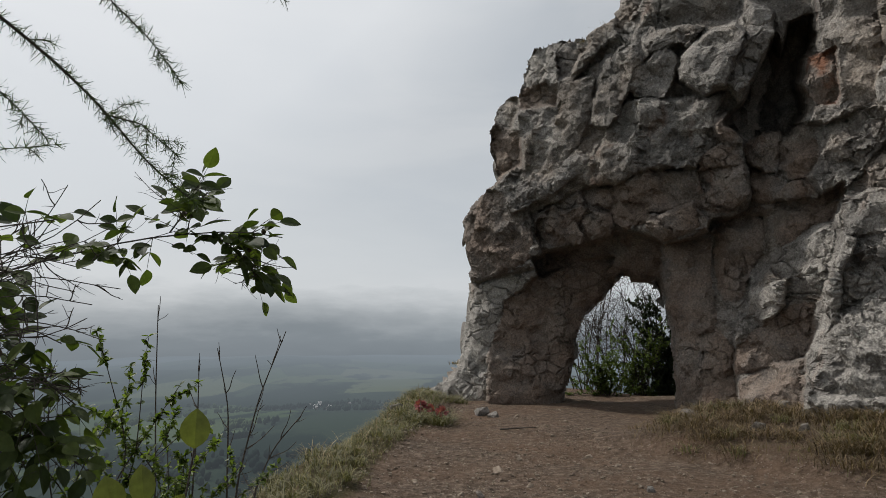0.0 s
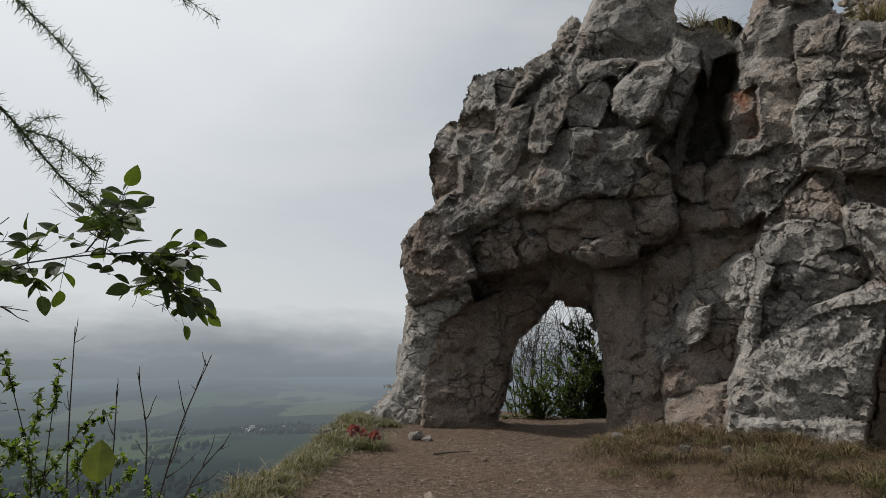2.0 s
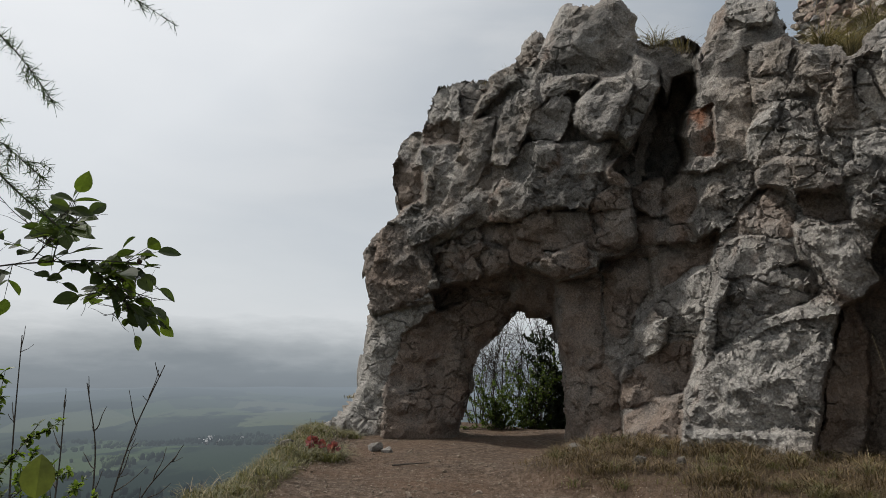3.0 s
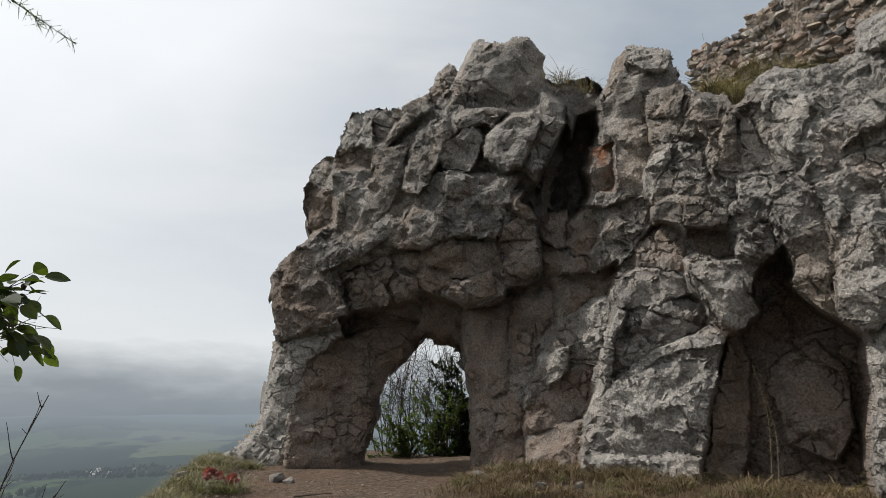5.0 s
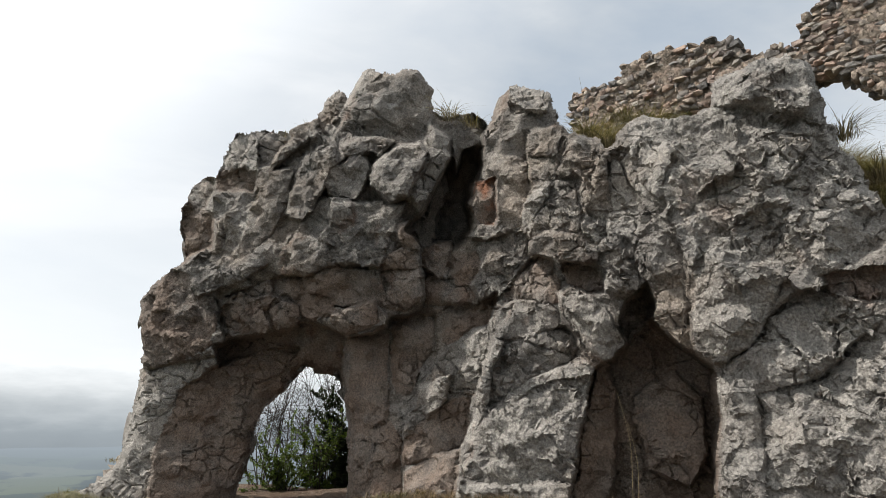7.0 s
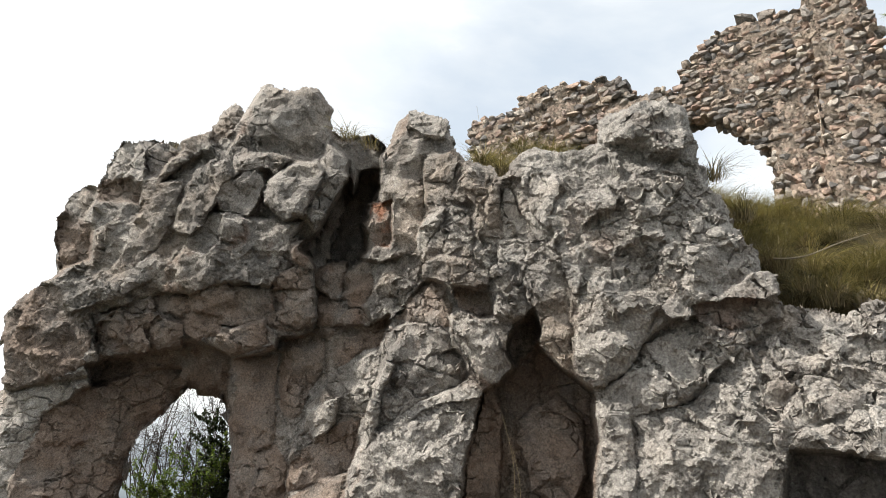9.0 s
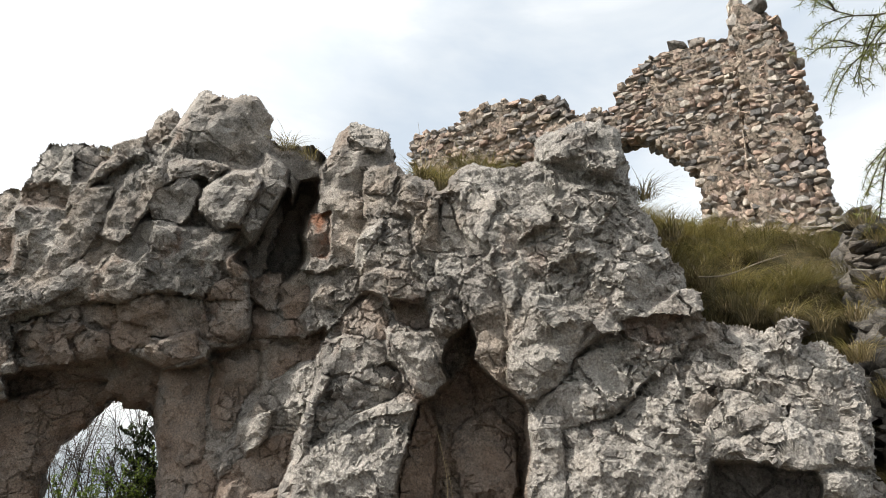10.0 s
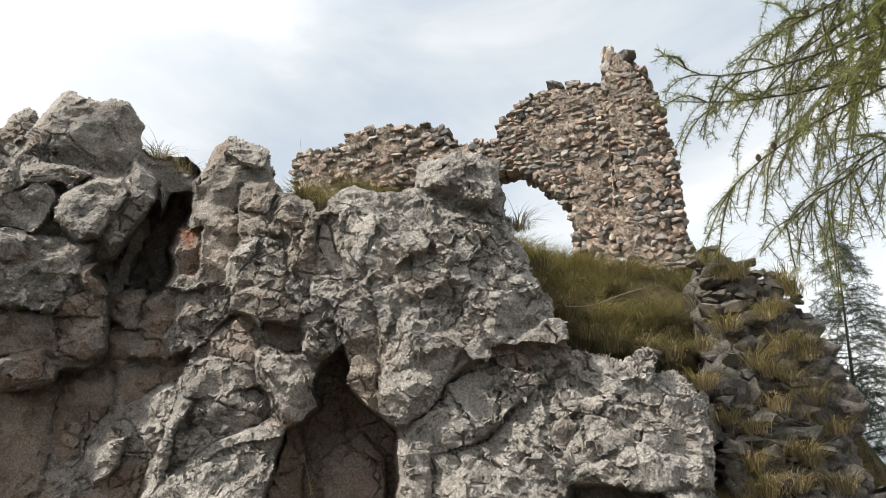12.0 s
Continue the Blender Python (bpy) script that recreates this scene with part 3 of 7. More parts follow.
block("red flake", 0.35, 0.15, -0.15, 0.06, "wt", [(0.27, 6.26), (0.40, 6.37), (0.90, 6.08), (1.06, 5.99), (1.02, 5.25), (0.49, 5.16), (0.25, 5.12), (0.20, 5.74)])
block("pale leaf", 0.2, -0.45, 0.1, 0.03, "pst", [(10.77, 2.31), (10.87, 2.28), (10.95, 2.21), (10.89, 2.16), (10.79, 2.22)])
block("slanting bed", 0.15, 0.10, 0.15, 0.01, "rt", [(1.54, 6.33), (2.42, 6.17), (2.88, 6.63), (3.35, 6.61), (3.33, 6.18), (3.26, 5.69), (3.10, 5.22), (2.72, 4.88), (2.12, 4.84), (1.77, 5.01), (1.81, 5.65), (1.97, 5.98)])
block("slanting bed", 0.05, 0.15, 0.35, 0.01, "rt", [(1.01, 4.61), (1.71, 5.01), (2.64, 4.89), (2.94, 5.26), (3.10, 5.63), (3.58, 5.42), (3.15, 4.60), (2.56, 4.29), (2.06, 4.10), (1.63, 4.04)])
block("boulder edge", 0.35, -0.2, 0.3, 0.01, "rt", [(2.43, 6.89), (3.35, 7.44), (4.29, 7.09), (4.65, 6.44), (4.47, 5.93), (4.25, 5.81), (4.00, 5.26), (3.35, 5.55), (3.21, 6.24), (3.15, 6.72)])
block("boulder slab", 0.40, 0.15, 0.12, 0, "t", [(4.30, 6.44), (4.97, 6.63), (5.17, 6.38), (5.14, 5.99), (4.92, 5.69), (4.42, 5.81), (4.20, 6.04)])
block("boulder slab", 0.40, 0.15, 0.12, 0, "t", [(5.35, 6.29), (5.85, 6.65), (6.29, 6.63), (6.47, 6.40), (6.37, 6.08), (6.13, 5.49), (5.86, 5.47), (5.51, 5.69), (5.30, 6.07)])
block("boulder ledge", 0.50, 0.2, 0.25, 0, "st", [(4.46, 6.94), (5.17, 7.01), (5.72, 6.80), (5.36, 6.52), (4.99, 6.63), (4.54, 6.49)])
block("boulder cheek", 0.75, 0.75, -0.1, 0.06, "st", [(6.42, 6.97), (6.72, 6.70), (6.75, 5.96), (6.51, 5.44), (6.22, 5.22), (6.03, 5.53), (6.27, 6.16), (6.37, 6.47)])
block("boulder lap", 0.35, 0.25, -0.02, 0.06, "rt", [(4.44, 5.78), (4.90, 5.68), (5.94, 5.53), (5.75, 5.18), (5.70, 4.68), (5.43, 4.33), (4.54, 4.47), (4.20, 4.28), (3.36, 4.36), (3.23, 4.57), (3.84, 5.31), (4.20, 5.83)])
block("boulder chin", 0.75, 0.4, -0.4, 0.06, "stw", [(5.77, 5.14), (6.20, 5.23), (6.56, 5.39), (6.23, 4.95), (5.99, 4.73), (5.64, 4.68)])
block("belly", 0.60, 0.25, -0.50, 0.108, "w", [(1.82, 4.04), (2.67, 4.20), (3.72, 4.33), (4.48, 4.47), (5.33, 4.35), (5.69, 4.64), (6.06, 4.67), (6.08, 4.35), (6.04, 3.87), (5.54, 3.61), (5.14, 3.73), (4.67, 3.66), (4.25, 3.79), (3.51, 3.73), (2.48, 3.66), (1.91, 3.58)])
block("belly lump", 0.50, 0.2, -0.25, 0.101, "w", [(4.51, 3.61), (4.99, 3.70), (5.33, 3.76), (5.33, 3.36), (5.02, 3.21), (4.73, 3.18), (4.48, 3.39)])
block("belly lump", 0.57, 0.2, -0.25, 0.101, "w", [(3.74, 4.06), (4.33, 3.90), (4.27, 3.54), (3.79, 3.46), (3.53, 3.70)])
block("belly lump", 0.45, 0.0, -0.3, 0.101, "w", [(3.05, 3.98), (3.62, 3.81), (3.57, 3.38), (2.94, 3.30), (2.69, 3.66)])
block("belly lump", 0.30, 0.0, -0.2, 0.101, "sw", [(1.80, 3.98), (2.57, 4.04), (2.82, 3.63), (2.96, 3.28), (2.14, 3.28), (1.61, 3.61)])
block("belly lump", 0.90, 0.1, -0.2, 0.101, "sw", [(5.27, 4.32), (6.08, 4.33), (6.15, 3.84), (5.76, 3.65), (5.29, 3.80)])
block("belly lump", 0.55, 0.2, -0.2, 0.101, "sw", [(2.85, 4.42), (3.56, 4.39), (3.61, 4.08), (3.36, 3.87), (2.86, 4.04)])
block("belly lump", 0.35, 0.1, -0.3, 0.101, "sw", [(1.68, 4.12), (2.48, 4.25), (2.93, 4.39), (2.91, 4.05), (2.41, 4.08)])
block("gully", 3.2, 0.0, 0.0, 0.000, "sh", [(5.22, 7.08), (5.67, 7.70), (6.30, 7.59), (6.33, 7.01), (6.17, 6.71), (6.01, 6.13), (6.06, 5.60), (5.51, 5.28), (4.74, 5.41), (4.26, 5.95), (4.69, 6.24)])
block("gully head", 1.9, 0.4, 0.2, 0.000, "sh", [(5.77, 7.87), (6.03, 7.69), (6.29, 7.78), (6.60, 7.76), (6.90, 7.49), (6.86, 7.02), (6.54, 6.94), (6.36, 6.27), (6.22, 7.14), (5.84, 7.56)])
block("gully block", 1.40, 0.0, 0.1, 0.101, "sw", [(5.85, 4.90), (6.42, 4.92), (6.49, 4.47), (6.20, 4.19), (5.83, 4.46)])
block("gully block", 1.35, -0.2, 0.2, 0.101, "sw", [(6.35, 4.73), (6.97, 4.65), (7.13, 4.38), (6.97, 4.09), (6.60, 4.02), (6.37, 4.39)])
block("gully block", 1.50, -0.2, 0.15, 0.101, "sw", [(5.73, 4.49), (6.14, 4.25), (6.48, 4.03), (6.80, 4.03), (6.94, 3.70), (6.31, 3.63), (5.78, 3.86)])
block("gully column", 0.9, 0.05, 0.10, 0.086, "s", [(7.47, 6.88), (7.65, 7.33), (7.91, 7.60), (8.22, 7.50), (8.70, 7.21), (8.82, 6.80), (8.68, 6.58), (8.47, 6.33), (8.25, 6.28), (8.20, 6.09), (8.29, 5.66), (8.20, 4.73), (7.80, 4.74), (7.40, 4.90), (7.19, 5.25), (7.34, 5.70), (7.46, 6.04), (7.41, 6.48)])
block("column cap", 0.85, -0.1, 0.5, 0.036, "p", [(7.84, 7.65), (8.21, 7.53), (8.79, 7.06), (8.81, 6.66), (8.35, 6.81), (7.97, 7.19)])
block("column side", 1.05, -0.6, 0.2, 0.036, "pw", [(7.33, 7.02), (7.57, 7.42), (7.91, 7.57), (8.00, 7.21), (7.77, 6.95), (7.63, 6.73), (7.39, 6.68)])
block("column foot", 1.10, 0.2, -0.1, 0.036, "wi", [(7.14, 5.85), (7.53, 5.91), (7.54, 5.40), (7.46, 5.01), (7.21, 5.03), (7.04, 5.36)])
block("column block", 0.65, -0.3, 0.2, 0.036, "s", [(8.28, 6.43), (8.61, 6.42), (8.90, 6.35), (8.87, 5.88), (8.49, 5.92), (8.29, 6.05)])
block("column block", 0.6, -0.2, 0.1, 0.036, "s", [(8.34, 5.97), (8.86, 5.85), (8.90, 5.41), (8.69, 5.46), (8.37, 5.55)])
block("crown block", 0.5, -0.2, 0.25, 0.036, "r", [(8.92, 5.44), (9.01, 5.86), (9.11, 6.24), (9.42, 6.21), (9.59, 5.83), (9.52, 5.46), (9.13, 5.35)])
block("tooth", 0.45, -0.65, 0.1, 0.043, "ps", [(8.22, 5.04), (8.57, 5.29), (8.82, 5.32), (8.87, 5.07), (8.69, 4.95), (8.50, 4.74), (8.37, 4.49), (8.25, 4.68)])
block("tooth side", 0.42, 0.0, 0.0, 0.072, "r", [(8.81, 5.13), (8.92, 5.38), (9.24, 5.30), (9.31, 4.84), (9.13, 4.70), (8.87, 4.58), (8.54, 4.58), (8.52, 4.73)])
block("upper tooth", 0.20, -0.3, 0.1, 0.058, "r", [(9.35, 4.91), (9.54, 5.17), (9.69, 5.55), (9.83, 5.65), (9.81, 5.08), (9.74, 4.66), (9.43, 4.80)])
block("upper plate", 0.28, 0.15, 0.1, 0.036, "ps", [(9.80, 5.56), (10.00, 5.43), (10.07, 5.06), (10.27, 4.81), (10.18, 4.69), (9.83, 4.66)])
block("upper plate", 0.25, 0.05, 0.2, 0.036, "rp", [(10.12, 5.10), (10.02, 5.44), (10.29, 5.64), (10.45, 6.17), (10.84, 6.11), (10.80, 5.28), (10.62, 4.56), (10.33, 4.75)])
block("row block", 0.25, 0.0, 0.05, 0.058, "rp", [(8.98, 4.83), (9.34, 4.78), (9.38, 4.39), (8.99, 4.44), (8.91, 4.51)])
block("row block", 0.22, 0.0, 0.05, 0.058, "rp", [(9.43, 4.77), (9.71, 4.68), (9.71, 4.29), (9.59, 4.19), (9.41, 4.36)])
block("row block", 0.15, 0.0, 0.1, 0.058, "rp", [(9.75, 4.64), (10.20, 4.63), (10.26, 4.29), (10.10, 4.20), (9.75, 4.27)])
block("pendant", 0.15, -0.2, -0.1, 0.086, "s", [(8.56, 4.30), (8.83, 4.43), (9.01, 4.42), (9.07, 4.13), (8.87, 3.94), (8.64, 4.03)])
block("pendant", 0.12, 0.1, -0.15, 0.086, "s", [(9.01, 4.36), (9.44, 4.30), (9.61, 4.13), (9.61, 3.88), (9.32, 3.91), (9.06, 3.87), (9.08, 4.12)])
block("pendant", 0.08, -0.1, -0.1, 0.086, "r", [(9.63, 3.86), (9.75, 4.23), (10.05, 4.21), (10.13, 3.87), (9.95, 3.81), (9.77, 3.60)])
block("pendant", 0.05, -0.1, -0.1, 0.086, "r", [(9.74, 3.81), (10.16, 3.76), (10.25, 3.45), (10.06, 3.40), (9.90, 3.27), (9.70, 3.45)])
block("pendant", 0.00, -0.2, 0.0, 0.086, "r", [(10.33, 4.22), (10.75, 4.19), (10.83, 3.66), (10.74, 3.39), (10.46, 3.32), (10.31, 3.61), (10.23, 3.93)])
block("pendant recess", 0.85, 0.0, -0.3, 0.000, "shw", [(8.82, 4.01), (9.11, 4.05), (9.43, 3.98), (9.46, 3.59), (9.20, 3.57), (8.89, 3.76)])
block("warm slab", 0.9, -0.25, 0.25, 0.058, "pw", [(7.66, 3.56), (7.92, 3.93), (8.27, 4.29), (8.56, 4.18), (8.81, 3.77), (8.78, 3.40), (8.46, 3.46), (8.04, 3.60)])
block("ledge", 0.9, -0.15, 0.2, 0.058, "r", [(7.16, 3.99), (7.27, 4.38), (7.78, 4.74), (8.13, 4.72), (8.23, 4.56), (8.12, 4.23), (7.74, 3.90), (7.57, 3.78)])
block("seam", 1.75, 0.0, -0.3, 0.000, "shw", [(4.84, 3.59), (5.66, 3.76), (6.73, 3.76), (7.21, 3.91), (7.22, 3.68), (6.60, 3.67), (5.94, 3.60), (5.37, 3.57)])
block("arch column", 1.45, 0.10, 0.0, 0.158, "sw", [(4.02, 3.25), (4.51, 3.27), (4.96, 3.27), (4.98, 2.61), (5.06, 1.76), (4.86, 0.92), (4.64, 0.09), (4.18, 0.01), (4.14, 0.90), (4.09, 1.54), (3.99, 2.09), (3.96, 2.65)])
block("small column", 1.6, 0.10, 0.05, 0.144, "sw", [(5.01, 3.47), (5.58, 3.65), (5.87, 3.46), (5.91, 3.00), (5.70, 2.69), (5.53, 2.17), (5.35, 2.07), (5.11, 2.16), (4.98, 2.72)])
block("dark slab", 1.62, 0.10, 0.1, 0.043, "sw", [(6.05, 3.49), (6.21, 3.60), (6.67, 3.67), (7.16, 3.63), (7.04, 3.31), (6.76, 3.25), (6.23, 2.97), (6.05, 3.17)])
block("light column", 1.25, -0.30, 0.1, 0.086, "p", [(6.29, 2.94), (6.95, 3.17), (7.27, 3.20), (7.39, 2.95), (7.27, 2.49), (7.03, 2.12), (6.57, 2.12), (6.37, 2.14), (6.30, 2.55)])
block("light chip", 1.05, -0.45, 0.1, 0.058, "ps", [(5.94, 2.15), (6.30, 2.33), (6.68, 2.40), (6.55, 2.01), (6.33, 1.73), (6.09, 1.63)])
block("low slab", 1.3, 0.15, -0.1, 0.086, "sw", [(5.55, 1.33), (5.96, 1.63), (6.35, 1.92), (6.86, 2.04), (6.78, 1.56), (6.60, 1.18), (6.06, 0.97), (5.51, 0.84)])
block("foot", 1.4, 0.1, 0.1, 0.101, "sw", [(4.68, 1.52), (5.07, 1.63), (5.38, 1.32), (5.36, 0.74), (5.49, 0.24), (5.12, -0.15), (4.77, -0.18)])
block("foot", 1.05, -0.1, 0.25, 0.101, "sw", [(5.64, 0.75), (6.38, 1.11), (6.73, 1.14), (6.78, 0.13), (5.77, -0.05)])
block("rib", 0.50, -0.75, 0.05, 0.036, "ps", [(7.89, 2.92), (8.12, 2.80), (7.83, 2.41), (7.72, 1.97), (7.41, 1.55), (7.24, 1.11), (6.97, 0.76), (6.88, 1.18), (7.16, 1.56), (7.41, 2.07), (7.66, 2.49)])
block("rib flank", 0.68, 0.20, 0.0, 0.058, "s", [(7.88, 2.85), (8.13, 2.93), (8.63, 3.07), (8.88, 2.97), (9.02, 2.73), (8.93, 2.56), (8.59, 2.41), (8.17, 2.25), (7.82, 1.98), (7.62, 1.89), (7.69, 2.42)])
block("rib head", 0.65, 0.0, 0.1, 0.058, "s", [(7.76, 3.41), (8.14, 3.54), (8.59, 3.41), (8.81, 3.23), (8.80, 3.02), (8.13, 2.93), (7.87, 2.86), (7.72, 2.97), (7.66, 3.23)])
block("block top", 0.5, -0.3, 0.7, 0.036, "p", [(7.65, 1.96), (8.18, 2.23), (8.64, 2.38), (9.18, 2.53), (9.33, 2.42), (9.30, 2.25), (8.68, 2.20), (8.41, 2.13), (7.89, 1.89)])
block("big pale block", 0.28, 0.05, 0.12, 0.108, "pr", [(7.28, 0.81), (7.46, 1.11), (7.55, 1.53), (7.81, 1.90), (7.95, 1.88), (8.45, 2.13), (9.26, 2.26), (9.24, 1.66), (9.12, 1.27), (9.03, 0.81), (7.85, 0.71), (7.37, 0.72)])
block("block base", 0.15, 0.05, 0.2, 0.036, "p", [(7.11, 0.40), (7.29, 0.68), (7.85, 0.70), (8.98, 0.78), (9.10, 0.60), (8.95, 0.32), (7.13, 0.08)])
block("lower pendant", 0.22, -0.1, -0.1, 0.072, "p", [(8.94, 3.48), (9.43, 3.42), (9.66, 3.25), (9.77, 3.00), (9.85, 2.68), (9.57, 2.47), (9.35, 2.56), (9.22, 2.88), (9.04, 3.14)])
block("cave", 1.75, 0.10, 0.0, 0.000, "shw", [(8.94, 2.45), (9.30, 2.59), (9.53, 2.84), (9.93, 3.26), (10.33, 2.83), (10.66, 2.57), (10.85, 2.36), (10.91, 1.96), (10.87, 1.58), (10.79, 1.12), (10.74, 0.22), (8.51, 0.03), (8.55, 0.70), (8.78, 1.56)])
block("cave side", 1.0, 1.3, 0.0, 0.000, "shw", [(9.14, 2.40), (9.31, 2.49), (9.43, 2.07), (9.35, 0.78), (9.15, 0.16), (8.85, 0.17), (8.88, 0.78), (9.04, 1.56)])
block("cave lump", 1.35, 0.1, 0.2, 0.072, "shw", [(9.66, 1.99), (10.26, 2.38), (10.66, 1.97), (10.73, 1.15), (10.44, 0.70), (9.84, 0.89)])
block("hole", 1.6, 0.0, 0.0, 0.000, "sh", [(9.57, 3.53), (9.97, 3.83), (10.06, 3.49), (9.96, 3.22), (9.59, 2.83), (9.47, 3.10)])
block("side pendant", 0.02, 0.0, -0.1, 0.072, "s", [(10.35, 3.08), (10.48, 3.28), (10.73, 3.32), (10.84, 3.10), (10.81, 2.60), (10.65, 2.68), (10.49, 2.91)])
block("bulge", 0.08, 0.05, 0.26, 0.06, "rtp", [(10.20, 5.88), (10.41, 6.14), (10.96, 5.89), (11.41, 6.03), (11.44, 6.47), (11.85, 6.70), (12.41, 6.70), (12.67, 6.39), (12.71, 5.73), (12.91, 5.21), (13.06, 4.90), (13.15, 4.43), (13.28, 4.06), (13.32, 3.68), (13.00, 3.47), (12.53, 3.32), (12.23, 3.43), (11.77, 3.13), (11.16, 3.16), (10.99, 3.57), (10.69, 4.55), (10.41, 4.95), (10.25, 5.35)])
block("bulge head", 0.0, 0.05, 0.36, 0.06, "rtp", [(11.68, 5.83), (11.73, 6.05), (11.95, 6.32), (12.42, 6.52), (12.67, 6.21), (12.70, 5.65), (12.39, 5.44), (11.98, 5.57)])
block("bulge head side", 0.05, -0.5, 0.3, 0.03, "pst", [(11.44, 5.90), (11.47, 6.36), (11.90, 6.45), (11.96, 6.23), (11.73, 6.04), (11.67, 5.82)])
block("pale plate", 0.08, -0.15, 0.2, 0.03, "pst", [(10.28, 5.35), (10.36, 5.56), (10.72, 5.61), (10.85, 5.27), (10.72, 5.00), (10.61, 4.64), (10.41, 4.85)])
block("bulge plate", -0.02, -0.1, 0.36, 0.03, "rtp", [(10.89, 5.60), (11.51, 5.70), (11.70, 5.20), (11.63, 4.81), (11.13, 4.57), (10.81, 4.90)])
block("bulge plate", -0.06, 0.1, 0.36, 0.03, "rtp", [(11.69, 5.63), (12.38, 5.54), (12.53, 4.97), (12.27, 4.59), (11.87, 4.51), (11.67, 4.80)])
block("bulge ledge", 0.0, 0.1, 0.5, 0.036, "sp", [(12.34, 4.36), (12.75, 4.57), (13.19, 4.40), (13.10, 4.24), (12.49, 4.16)])
block("bulge side", 0.05, 0.35, 0.1, 0.06, "rtp", [(12.41, 4.19), (13.11, 4.29), (13.29, 4.13), (13.35, 3.77), (13.01, 3.55), (12.54, 3.38), (12.32, 3.54), (12.18, 3.94)])
block("bulge waist", 0.0, 0.0, -0.2, 0.03, "rtp", [(11.10, 4.36), (11.43, 4.18), (11.93, 4.32), (12.33, 4.21), (12.15, 3.95), (11.41, 3.91), (11.08, 3.88), (11.01, 4.13)])
block("bulge lip", -0.38, 0.05, 0.12, 0.180, "rp", [(11.00, 3.54), (11.15, 3.80), (11.46, 3.83), (12.09, 3.87), (12.25, 3.51), (12.01, 3.27), (11.85, 2.81), (11.63, 2.53), (11.32, 2.36), (11.10, 2.43), (10.98, 2.70), (11.01, 3.01)])
block("lower mass", -0.12, -0.05, 0.26, 0.072, "pr", [(11.12, 2.15), (11.37, 2.38), (11.81, 2.81), (12.13, 3.03), (12.67, 3.11), (13.14, 2.98), (13.03, 2.65), (12.65, 2.52), (12.33, 2.16), (11.88, 2.03), (11.58, 1.97), (11.58, 0.91), (11.17, 0.92)])
block("right mass", -0.10, 0.05, 0.26, 0.180, "rp", [(12.33, 2.14), (12.65, 2.50), (13.04, 2.73), (13.43, 2.88), (13.92, 3.10), (14.44, 3.09), (14.69, 2.99), (14.98, 2.90), (15.22, 2.43), (15.18, 1.86), (14.96, 0.85), (11.61, 0.92), (11.61, 1.95), (11.90, 2.01)])
block("fragment band", 0.12, 0.0, 0.1, 0.000, "h", [(12.46, 3.41), (13.00, 3.46), (13.48, 3.36), (13.54, 3.11), (13.14, 3.01), (12.52, 3.13)])
block("flake", 0.1, -0.3, 0.1, 0.036, "s", [(14.46, 3.23), (14.62, 3.37), (14.67, 3.07), (14.58, 2.76), (14.48, 2.84)])
block("dark face", -0.10, 0.35, 0.1, 0.036, "s", [(13.08, 2.01), (13.29, 2.33), (13.60, 2.40), (13.50, 2.14), (13.33, 1.93)])
block("dark face", -0.15, 0.3, 0.1, 0.036, "s", [(13.69, 1.99), (13.92, 2.12), (14.38, 2.15), (14.27, 1.90), (13.75, 1.88)])
block("right lip", -0.30, 0.05, 0.2, 0.072, "rp", [(13.29, 1.55), (13.59, 1.81), (14.17, 1.90), (15.00, 1.81), (15.09, 1.54), (15.07, 1.41), (14.10, 1.45), (13.70, 1.53)])
block("low cave", 0.9, 0.0, 0.0, 0.000, "sh", [(13.34, 1.27), (13.43, 1.48), (13.83, 1.51), (14.29, 1.41), (14.75, 1.37), (14.74, 0.73), (13.29, 0.76)])
WEST_RIM = [(-4.53, -0.79), (-3.83, -0.16), (-2.63, 0.25), (-1.98, 0.75), (-1.88, 1.36), (-1.56, 2.17), (-1.55, 2.86), (-1.69, 3.07), (-1.49, 3.20), (-1.76, 3.85), (-1.84, 4.44), (-1.46, 4.80), (-0.92, 5.05), (-0.40, 5.33), (-0.56, 6.00), (-0.58, 6.59), (-0.44, 6.78), (-0.00, 7.20), (0.45, 7.17), (0.64, 7.49), (1.00, 8.04), (1.54, 8.01), (2.19, 7.86), (2.71, 7.79), (3.21, 7.92), (3.45, 7.98), (3.69, 8.30), (3.92, 8.46), (4.15, 8.41), (4.26, 8.19), (4.60, 8.65), (4.82, 8.70), (5.10, 8.54), (5.97, 8.36), (6.25, 7.86), (6.29, 7.38), (6.56, 7.19), (6.86, 7.21), (7.20, 7.13), (7.49, 6.86), (7.69, 7.27), (7.97, 7.53), (8.27, 7.42), (8.74, 7.14), (8.86, 6.75), (8.91, 6.54)]
EAST_RIM = [(9.09, 6.39), (9.60, 5.99), (9.98, 6.22), (10.27, 6.41), (10.85, 6.16), (11.33, 6.27), (11.38, 6.68), (11.82, 6.88), (12.39, 6.86), (12.66, 6.58), (12.71, 5.97), (12.92, 5.46), (13.08, 5.16), (13.18, 4.69), (13.33, 4.31), (13.39, 3.91), (13.54, 3.72), (13.61, 3.50), (14.02, 3.40), (14.41, 3.21), (14.59, 3.37), (14.79, 3.51), (14.85, 3.11), (15.16, 3.01), (15.45, 2.52), (15.47, 1.89), (15.46, 1.28), (15.40, 0.44)]
RIM = WEST_RIM + EAST_RIM
